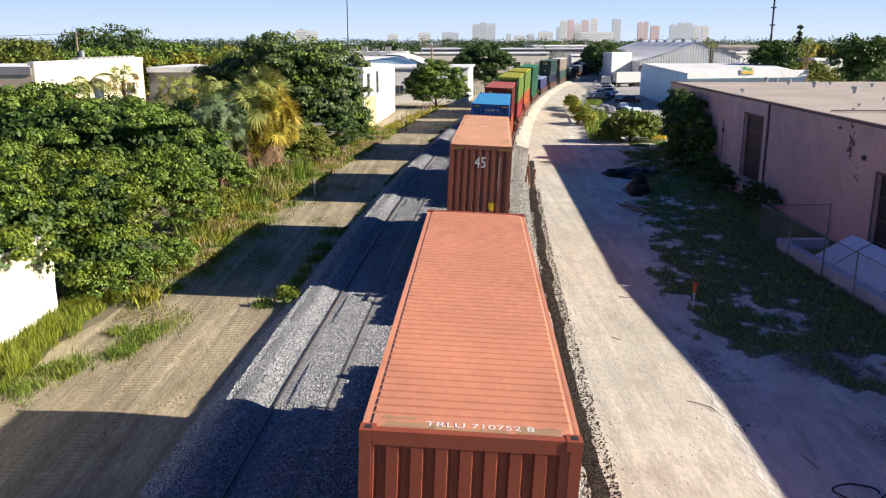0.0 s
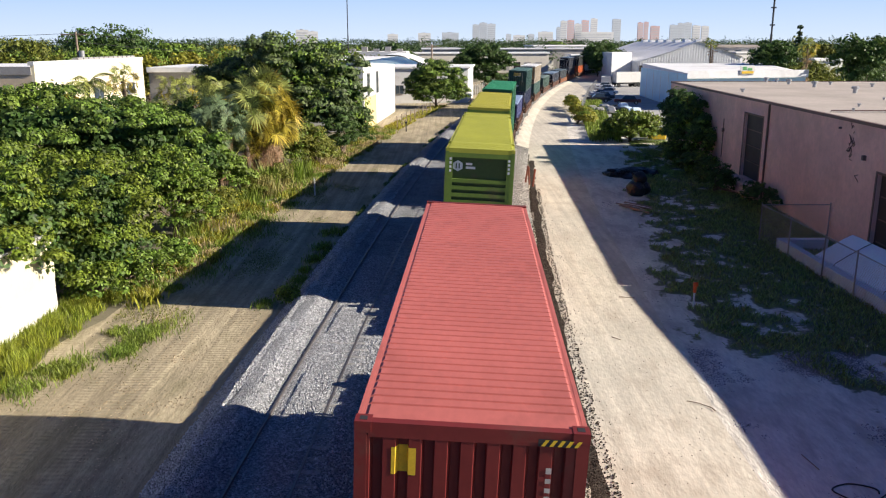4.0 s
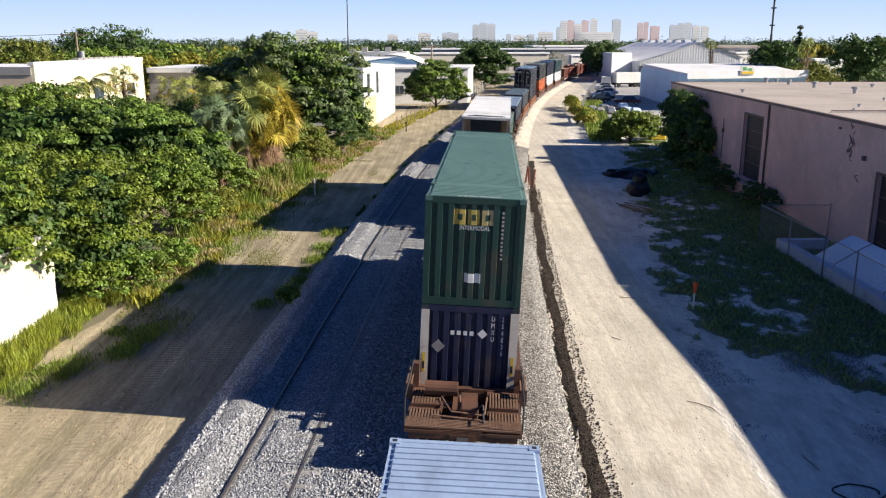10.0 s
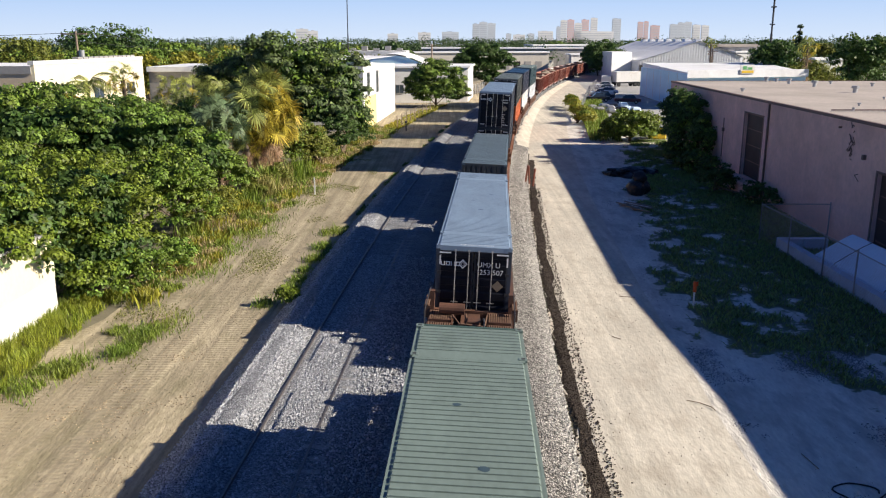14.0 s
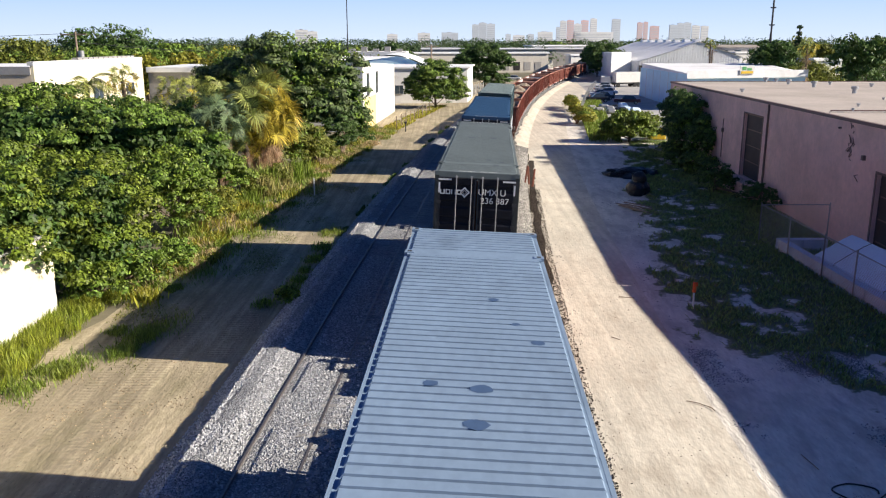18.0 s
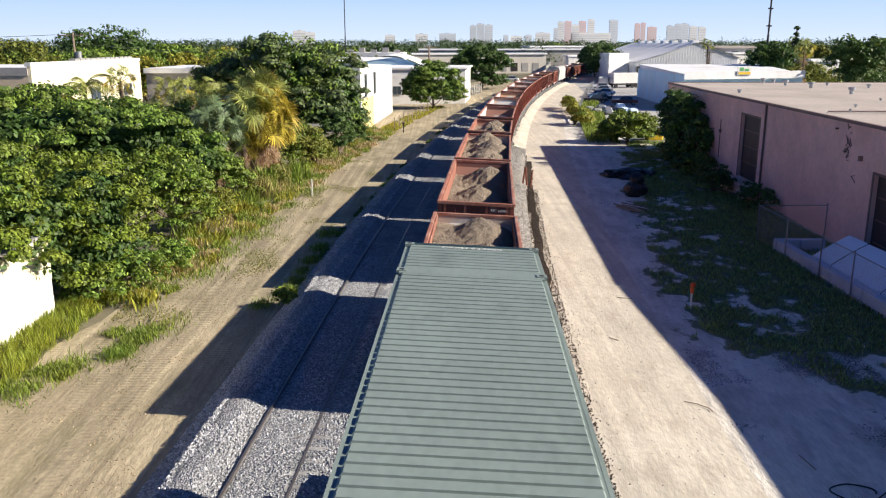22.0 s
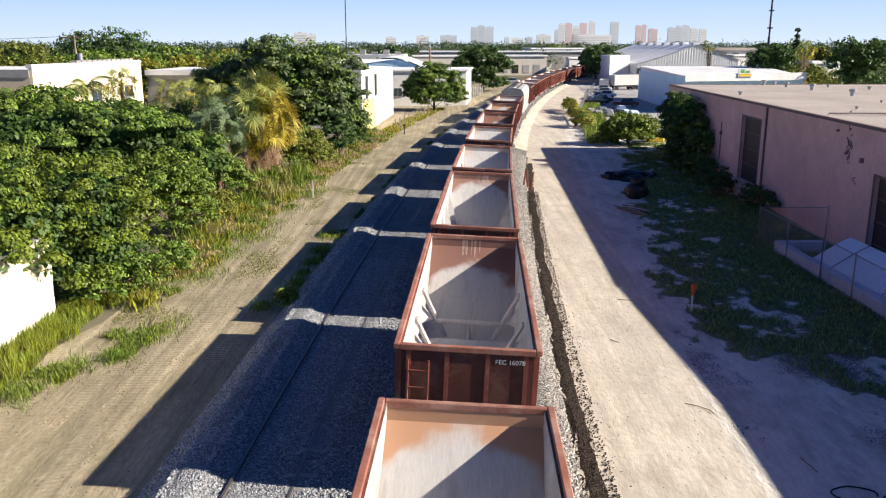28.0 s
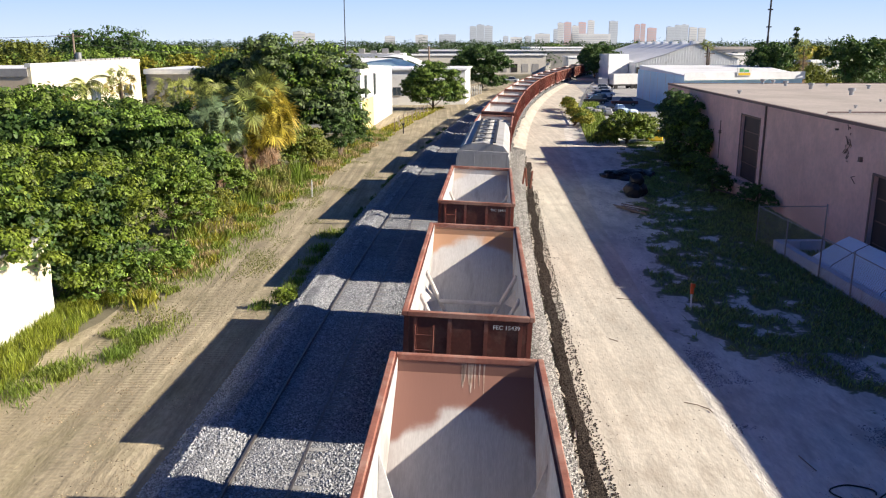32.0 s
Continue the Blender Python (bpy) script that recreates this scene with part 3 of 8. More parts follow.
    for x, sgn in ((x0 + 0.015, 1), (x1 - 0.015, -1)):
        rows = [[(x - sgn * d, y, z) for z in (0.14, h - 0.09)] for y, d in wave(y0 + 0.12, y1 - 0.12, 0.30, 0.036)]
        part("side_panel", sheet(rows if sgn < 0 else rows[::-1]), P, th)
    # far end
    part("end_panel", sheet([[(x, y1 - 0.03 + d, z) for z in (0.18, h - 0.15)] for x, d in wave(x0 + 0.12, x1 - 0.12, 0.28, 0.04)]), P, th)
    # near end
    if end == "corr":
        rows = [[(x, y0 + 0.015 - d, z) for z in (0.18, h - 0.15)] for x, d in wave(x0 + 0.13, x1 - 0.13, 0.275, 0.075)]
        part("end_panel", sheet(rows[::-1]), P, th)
        folds = wave(x0 + 0.13, x1 - 0.13, 0.275, 0.075)

        def decal(name, xa, xb, za, zb, material, lift=0.005, label_=""):
            """A painted patch that follows the folds of the end wall."""
            xs = [xa] + [p for p, _ in folds if xa < p < xb] + [xb]
            ys = [y0 + 0.015 - float(np.interp(q, [p for p, _ in folds], [d for _, d in folds])) - lift for q in xs]
            return part(name, sheet([[(q, yy, zz) for zz in (za, zb)] for q, yy in zip(xs, ys)][::-1]), material, th, label_)

        for kind, x, z, s in marks:
            if kind == "hazard":
                for k in range(5):
                    xa = x + k * 0.085
                    part("hazard_stripe", ([(xa, y0 - 0.006, z - 0.035), (xa + 0.04, y0 - 0.006, z - 0.035), (xa + 0.085, y0 - 0.006, z + 0.035), (xa + 0.045, y0 - 0.006, z + 0.035)], [(0, 1, 2, 3)]), M_YEL, th)
                quad(th, "hazard_ground", x - 0.03, x + 0.46, z - 0.042, z + 0.042, y0 + 0.001, M_INKDARK)
            elif kind == "label":
                decal("yellow_label", x - s, x + s, z - s * 1.2, z + s * 1.2, M_YEL)
            elif kind == "card":
                part("diamond_card", ([(x - s, y0 + 0.004, z), (x, y0 + 0.004, z - s), (x + s, y0 + 0.004, z), (x, y0 + 0.004, z + s)], [(0, 1, 2, 3)]), M_BARE, th, "silver diamond placard")
            elif kind == "emblemcard":
                quad(th, "yellow_square", x - 0.28, x + 0.3, z - 0.19, z + 0.19, y0 + 0.008, M_YEL)
                quad(th, "dark_block", x - 0.25, x - 0.1, z - 0.15, z + 0.15, y0 + 0.003, M_INKDARK)
                quad(th, "blue_block", x - 0.06, x + 0.15, z - 0.1, z + 0.1, y0 + 0.003, paint((0.05, 0.12, 0.4)))
            elif kind == "wordmark":
                for k in range(4):
                    quad(th, "wordmark_bar", x + k * s, x + k * s + s * 0.62, z - s * 0.36, z + s * 0.36, y0 + 0.008, M_INK)
                part("wordmark_diamond", ([(x + 4.2 * s, y0 + 0.008, z), (x + 5.0 * s, y0 + 0.008, z - s * 0.8), (x + 5.8 * s, y0 + 0.008, z), (x + 5.0 * s, y0 + 0.008, z + s * 0.8)], [(0, 1, 2, 3)]), M_INK, th)
            elif kind == "white":
                decal("white_label", x - s, x + s, z - s * 0.6, z + s * 0.6, M_INK)
            elif kind == "column":
                for k in range(12):
                    quad(th, "code_bar", x - 0.03, x + 0.03, z - k * 0.11, z - k * 0.11 + (0.055 if k % 3 else 0.07), y0 + 0.008, M_PALEINK)
            elif kind == "goldmark":
                for k in range(3):
                    decal("gold_block", x + k * 0.36, x + k * 0.36 + 0.30, z - 0.2, z + 0.2, M_GOLD)
                    decal("gold_gap", x + k * 0.36 + 0.1, x + k * 0.36 + 0.22, z - 0.08, z + 0.08, P, 0.009)
            elif kind == "stripes":
                decal("gold_panel", x - 0.64, x + 0.64, z - 0.30, z + 0.30, M_GOLD, 0.005, "faded gold panel on the end wall")
                for k in (-0.38, 0.0, 0.38):
                    decal("grey_block", x + k - 0.1, x + k + 0.1, z - 0.1, z + 0.16, M_PALEINK, 0.009)
            else:
                lettering(kind, s, on_end(x, y0 + 0.008, z), M_INK, th, 0.75)
    elif end == "door":
        door_end(th, w, h, y0, M_BLACKDOOR, marks)
    elif end == "navy":
        door_end(th, w, h, y0, M_NAVYDOOR, marks)
    elif end == "maroon":
        door_end(th, w, h, y0, paint((0.10, 0.015, 0.015)), marks)
    elif end == "recess":
        recess_end(th, w, h, y0, P)
    elif end == "reefer":
        reefer_end(th, w, h, y0)
    # writing on the roof
    if roof_text:
        lettering(roof_text, 0.19, Matrix.Translation((0.1, y0 + 0.26, h - 0.008)) @ Matrix.Diagonal((1, 0.85, 1, 1)), M_INK, th)
    if far_text:
        lettering(far_text, 0.2, Matrix.Translation((0.0, y1 - 0.26, h - 0.008)) @ Matrix.Diagonal((1, 0.8, 1, 1)), M_INK, th)
    rnd = random.Random(int(s0 * 10))
    for x, y, r in spots:
        n = 9
        pts = [(x + 0.7 * r * (1 + 0.4 * rnd.random()) * math.cos(a * 2 * math.pi / n), y + 0.6 * r * (1 + 0.5 * rnd.random()) * math.sin(a * 2 * math.pi / n), h - 0.0105) for a in range(n)]
        part("roof_stain", (pts, [tuple(range(n))]), paint((roof[0] * 0.28, roof[1] * 0.36, roof[2] * 0.5)), th, "dark roof patch")
    if scrape:
        # paint rubbed thin on the crests: streaks that pale towards the middle
        for k, (dx, dy, rx, ry, f) in enumerate(((0.0, 0.0, 0.30, 0.05, 0.3), (0.02, 0.0, 0.2, 0.028, 0.75), (0.06, 0.10, 0.2, 0.02, 0.25), (-0.08, -0.09, 0.16, 0.03, 0.35), (0.34, -0.02, 0.14, 0.02, 0.2))):
            n = 16
            pts = []
            for a in range(n):
                q, r = a * 2 * math.pi / n, 0.65 + 0.5 * rnd.random()
                pts.append((scrape[0] + dx + rx * r * math.cos(q), scrape[1] + dy + ry * r * math.sin(q), h - 0.0125 + 0.0012 * k))
            tan = (0.42, 0.38, 0.36)
            part("roof_scrape", (pts, [tuple(range(n))]), paint(tuple(c * (1 - f) + t * f for c, t in zip(roof, tan))), th, "pale scraped roof patch")
    MOVERS.append((th, s0 + L / 2, base))
    return th


def recess_end(th, w, h, y, P):
    """A framed front wall with a recessed upper panel over louvre-like ribs."""
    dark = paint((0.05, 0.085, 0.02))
    part("end_frame", boxes((-w / 2 + 0.13, -w / 2 + 0.28, y + 0.01, y + 0.1, 0.2, h - 0.17), (w / 2 - 0.28, w / 2 - 0.13, y + 0.01, y + 0.1, 0.2, h - 0.17), (-w / 2 + 0.28, w / 2 - 0.28, y + 0.01, y + 0.1, h - 0.34, h - 0.17), (-w / 2 + 0.28, w / 2 - 0.28, y + 0.01, y + 0.1, 0.2, 0.35)), P, th)
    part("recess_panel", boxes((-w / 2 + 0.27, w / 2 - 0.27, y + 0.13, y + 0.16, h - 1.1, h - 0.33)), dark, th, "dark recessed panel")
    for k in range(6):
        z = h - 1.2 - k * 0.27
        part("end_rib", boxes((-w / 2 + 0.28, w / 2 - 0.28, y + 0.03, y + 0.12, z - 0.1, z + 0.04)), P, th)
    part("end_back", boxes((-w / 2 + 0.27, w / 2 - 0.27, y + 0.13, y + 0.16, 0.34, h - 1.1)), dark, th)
    c, r = Vector((-0.82, y + 0.125, h - 0.68)), 0.21
    hexa = [tuple(c + Vector((r * math.sin(a * math.pi / 3), 0, r * math.cos(a * math.pi / 3)))) for a in range(6)]
    part("hexagon_mark", (hexa, [(5, 4, 3, 2, 1, 0)]), M_INK, th)
    for dx in (-0.08, 0.03):
        quad(th, "hexagon_stroke", c.x + dx, c.x + dx + 0.045, c.z - 0.1, c.z + 0.1, y + 0.12, dark)
    quad(th, "wordmark_bar", -0.52, -0.28, h - 0.64, h - 0.55, y + 0.125, M_INK)
    quad(th, "wordmark_bar", -0.52, -0.16, h - 0.78, h - 0.69, y + 0.125, M_INK)
    for x in (-w / 2 + 0.2, w / 2 - 0.2):
        for k in range(4):
            quad(th, "code_bar", x - 0.04, x + 0.04, h - 0.45 - k * 0.15, h - 0.36 - k * 0.15, y + 0.004, M_INK)


def reefer_end(th, w, h, y):
    """A refrigerating unit set in a deep front recess, with a tank below."""
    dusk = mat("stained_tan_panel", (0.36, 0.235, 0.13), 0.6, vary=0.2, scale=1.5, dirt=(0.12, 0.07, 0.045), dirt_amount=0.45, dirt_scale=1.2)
    for sx in (-1, 1):
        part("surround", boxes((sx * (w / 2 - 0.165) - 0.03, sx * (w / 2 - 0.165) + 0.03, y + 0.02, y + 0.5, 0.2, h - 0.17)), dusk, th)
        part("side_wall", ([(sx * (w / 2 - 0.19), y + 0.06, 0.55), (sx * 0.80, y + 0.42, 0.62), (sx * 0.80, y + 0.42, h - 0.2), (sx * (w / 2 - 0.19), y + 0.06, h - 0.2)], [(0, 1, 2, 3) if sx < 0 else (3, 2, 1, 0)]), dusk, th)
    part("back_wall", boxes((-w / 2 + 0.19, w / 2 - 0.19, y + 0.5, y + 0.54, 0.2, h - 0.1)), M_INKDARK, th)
    for x0, x1 in ((-0.74, -0.012), (0.012, 0.70)):
        prof = []
        for z, d in ((0.58, 0.10), (0.62, 0.0), (1.1, -0.05), (1.62, -0.02), (1.70, 0.06)):
            prof.append([(x0 + (x1 - x0) * k / 4, y + 0.06 + d + 0.10 * (abs((x0 + (x1 - x0) * k / 4)) / 0.74) ** 2.5, z) for k in range(5)])
        cover = part("unit_cover", sheet(prof), M_TAN, th, "tan curved cover of the cooling unit")
        for q in cover.data.polygons:
            q.use_smooth = True
        part("cover_edge", boxes((x0, x1, y + 0.2, y + 0.46, 0.56, 1.72)), M_INKDARK, cover)
        if x0 > 0:
            part("cover_opening", boxes((0.08, 0.27, y + 0.004, y + 0.03, 0.74, 0.88)), M_INKDARK, cover)
            part("cover_crease", tubes(((0.05, y + 0.02, 1.6), (0.45, y + 0.03, 1.52), 0.012), ((0.45, y + 0.03, 1.52), (0.58, y + 0.08, 1.0), 0.012)), M_STEEL, cover)
    hood = [[(x, y + 0.12 + 0.16 * abs(x) + (0.10 if z > 2 else 0), z) for x in (-0.86 + e, -0.4, 0, 0.4, 0.80 - e)] for z, e in ((1.72, 0.1), (2.2, 0.04), (h - 0.16, 0.0))]
    grille = part("grille", sheet(hood), M_INKDARK, th, "black louvred grille of the cooling unit")
    for k in range(10):
        z = 1.86 + k * 0.088
        part("grille_slat", tubes(((-0.48, y + 0.15, z), (0.0, y + 0.08, z), 0.016), ((0.0, y + 0.08, z), (0.56, y + 0.17, z), 0.016), n=6), M_STEEL, grille)
    tank = part("fuel_tank", tubes(((-1.0, y + 0.18, 0.29), (1.0, y + 0.18, 0.29), 0.235), n=18), mat("tank_steel", (0.085, 0.062, 0.05), 0.45, 0.4, vary=0.25, dirt=(0.3, 0.2, 0.13), dirt_amount=0.4), th, "dark stained fuel tank")
    for x in (-0.72, -0.25, 0.22, 0.68):
        part("tank_strap", tubes(((x - 0.025, y + 0.18, 0.29), (x + 0.025, y + 0.18, 0.29), 0.247), n=18), M_BARE, tank)
        part("strap_bolt", boxes((x - 0.05, x + 0.05, y - 0.03, y + 0.03, 0.03, 0.12)), M_STEEL, tank)
    part("front_beam", boxes((-w / 2, w / 2, y - 0.08, y + 0.0, h - 0.09, h - 0.01), soft=0.015), M_WHITE, th)
    # a black strip laid on the roof stands in for the slot's shade
    gap = part("roof_gap", boxes((-1.05, 1.05, y + 0.14, y + 0.40, h + 0.001, h + 0.006)), M_INKDARK, th, "black strip painted as the shaded slot behind the front beam")
    part("gap_pipe", tubes(((-0.7, y + 0.36, h + 0.03), (0.25, y + 0.2, h + 0.03), 0.028), ((0.25, y + 0.2, h + 0.03), (0.9, y + 0.34, h + 0.03), 0.028), n=8), M_BARE, gap)
    for k in range(5):
        xa = -1.05 + k * 0.44
        part("roof_soot", ([(xa, y + 0.41, h + 0.001), (xa + 0.4, y + 0.41, h + 0.001), (xa + 0.36, y + 0.62 + 0.06 * (k % 2), h + 0.001), (xa + 0.05, y + 0.58 + 0.08 * ((k + 1) % 2), h + 0.001)], [(0, 1, 2, 3)]), paint((0.34, 0.33, 0.32)), th, "grey soot on the white roof")
    part("control_box", boxes((0.84, 1.02, y - 0.03, y + 0.08, 0.72, 1.05), soft=0.02), M_TAN, th)
    part("lower_sill", boxes((-w / 2 + 0.14, w / 2 - 0.14, y - 0.012, y + 0.008, 0.0, 0.08)), dusk, th)
    for k in range(11):
        quad(th, "code_bar", w / 2 - 0.09, w / 2 - 0.03, h - 0.5 - k * 0.14, h - 0.41 - k * 0.14, y - 0.006, M_INKDARK)


def wheels(th, y, material=None):
    """A two-axle truck with side frames."""
    truck = part("truck_frame", boxes((-1.05, -0.9, y - 1.15, y + 1.15, 0.42, 0.66), (0.9, 1.05, y - 1.15, y + 1.15, 0.42, 0.66), (-1.0, 1.0, y - 0.2, y + 0.2, 0.45, 0.72)), M_STEEL, th)
    for dy in (-0.87, 0.87):
        for x in (-0.75, 0.75):
            part("wheel", tubes(((x - 0.065, y + dy, 0.46), (x + 0.065, y + dy, 0.46), 0.455), n=20), M_WHEEL, truck)
        part("axle", tubes(((-0.75, y + dy, 0.46), (0.75, y + dy, 0.46), 0.08)), M_WHEEL, truck)


def well_car(s0, L, near, far, material, label):
    """A well unit round a stack: sills, end bulkheads, decks and trucks; near and far: lengths of its end decks."""
    th = thing("well_car", label, "railcar", "train cars")
    y0, y1 = -L / 2 - 0.35, L / 2 + 0.35
    for sx in (-1, 1):
        x = sx * 1.42
        part("side_sill", boxes((x - 0.07, x + 0.07, y0, y1, 0.22, 0.42), (x - 0.04, x + 0.04, y0, y1, 0.42, 1.05), (x - 0.08, x + 0.08, y0, y1, 1.05, 1.18)), material, th)
        n = int(L / 2.2)
        for k in range(n + 1):
            y = y0 + 0.2 + k * (y1 - y0 - 0.4) / n
            part("sill_rib", boxes((x + sx * 0.04, x + sx * 0.085, y - 0.05, y + 0.05, 0.42, 1.05)), material, th)
    part("well_floor", boxes((-1.36, 1.36, y0 + 0.02, y0 + 1.2, 0.24, 0.34), (-1.36, 1.36, y1 - 1.2, y1 - 0.02, 0.24, 0.34), (-1.36, 1.36, -0.5, 0.5, 0.24, 0.34)), material, th)
    for a, d, s in ((y0, near, -1), (y1, far, 1)):
        lo, hi = min(a, a + s * d), max(a, a + s * d)
        part("end_beam", boxes((-1.45, 1.45, a - 0.09, a + 0.09, 0.7, 1.1)), material, th)
        part("centre_sill", boxes((-0.32, 0.32, lo, hi + (0.3 if s > 0 else 0), 0.74, 1.0)), material, th)
        for sx in (-1, 1):
            n = max(1, round(d / 1.1))
            for j in range(n):
                ya, yb = lo + 0.12 + j * (d - 0.2) / n, lo + 0.12 + (j + 0.72) * (d - 0.2) / n
                deck = part("walkway", boxes(*[(sx * 0.98 - 0.36 + q * 0.075, sx * 0.98 - 0.36 + q * 0.075 + 0.042, ya, yb, 1.135, 1.17) for q in range(10)]), M_GRATE, th, "slatted walkway pad")
                part("pad_rim", boxes((sx * 0.98 - 0.38, sx * 0.98 + 0.37, ya - 0.04, ya, 1.08, 1.165), (sx * 0.98 - 0.38, sx * 0.98 + 0.37, yb, yb + 0.04, 1.08, 1.165)), material, deck)
            part("platform", boxes((sx * 0.98 - 0.42, sx * 0.98 + 0.42, lo, hi, 1.0, 1.075)), material, th)
            side = part("side_step", boxes(*[(sx * 1.47 - 0.08 + q * 0.06, sx * 1.47 - 0.08 + q * 0.06 + 0.035, a - 0.75, a + 0.35, 1.42, 1.46) for q in range(3)]), M_GRATE, th, "slatted side step")
            part("step_bracket", boxes((sx * 1.47 - 0.1, sx * 1.47 + 0.1, a - 0.7, a - 0.62, 1.0, 1.42), (sx * 1.47 - 0.1, sx * 1.47 + 0.1, a + 0.2, a + 0.28, 1.0, 1.42)), material, side)
            part("end_post", boxes((sx * 1.36 - 0.1, sx * 1.36 + 0.1, a - 0.12, a + 0.12, 1.08, 1.75)), material, th)
        part("cross_beam", boxes((-1.3, 1.3, lo + 0.02 if s < 0 else hi - 0.2, lo + 0.2 if s < 0 else hi - 0.02, 0.86, 1.06)), material, th)
        wheels(th, (lo + hi) / 2)
        if d > 1.9:
            part("cross_walkway", boxes(*[(-1.4, 1.4, lo + 0.02 + k * 0.075, lo + 0.02 + (k + 0.6) * 0.075, 1.13, 1.17) for k in range(7)] if s < 0 else [(-1.4, 1.4, hi - 0.55 + k * 0.075, hi - 0.55 + (k + 0.6) * 0.075, 1.13, 1.17) for k in range(7)]), M_GRATE, th)
            part("brake_cylinder", tubes(((-1.05, lo + d * 0.72, 1.36), (-0.2, lo + d * 0.72, 1.36), 0.19), n=14), material, th)
            part("valve_body", boxes((-0.1, 0.35, lo + d * 0.34, lo + d * 0.52, 1.02, 1.3), soft=0.03), material, th)
            for xa, ya, xb, yb in ((-0.6, 0.62, -0.3, 0.3), (-0.3, 0.3, 0.5, 0.28), (0.5, 0.28, 0.55, 0.7), (-0.15, 0.68, -0.1, 0.45), (-0.8, 0.2, 0.4, 0.18)):
                part("air_pipe", tubes(((xa, lo + d * ya, 1.24), (xb, lo + d * yb, 1.2), 0.024), n=6), M_GRATE, th)
            part("hose", tubes(((0.3, lo + d * 0.5, 1.1), (0.45, lo + d * 0.3, 1.45), 0.025), ((0.45, lo + d * 0.3, 1.45), (0.5, lo + 0.1, 1.0), 0.025)), M_STEEL, th)
            part("handrail", tubes(((-1.4, lo + 0.05, 1.1), (-1.4, lo + 0.05, 1.9), 0.02), ((-1.4, lo + 0.05, 1.9), (-1.4, hi - 0.2, 1.9), 0.02), ((1.4, lo + 0.05, 1.1), (1.4, lo + 0.05, 1.9), 0.02), ((1.4, lo + 0.05, 1.9), (1.4, hi - 0.2, 1.9), 0.02)), M_STEEL, th)
            part("coupler", boxes((-0.14, 0.14, lo - 0.3 if s < 0 else hi, lo if s < 0 else hi + 0.3, 0.72, 0.95)), M_STEEL, th)
    MOVERS.append((th, s0 + L / 2, 0.0))


LOW = 0.35
HI = 3.27
UM = (("wordmark", -1.12, 2.28, 0.17), ("emblem", -0.37, 2.28, 0.17))
EDGE = (("bar", -0.98, 2.66, 0.2), ("bar", 0.98, 2.66, 0.2), ("upright", -1.15, 2.4, 0.16), ("upright", 1.15, 2.4, 0.16), ("bar", -0.9, 0.3, 0.2), ("bar", 0.9, 0.3, 0.2))
HZ = (("hazard", -1.1, 2.76, 1), ("hazard", 0.72, 2.76, 1))
DARKBOX = (0.03, 0.04, 0.05)
ORANGE = (0.42, 0.10, 0.03)


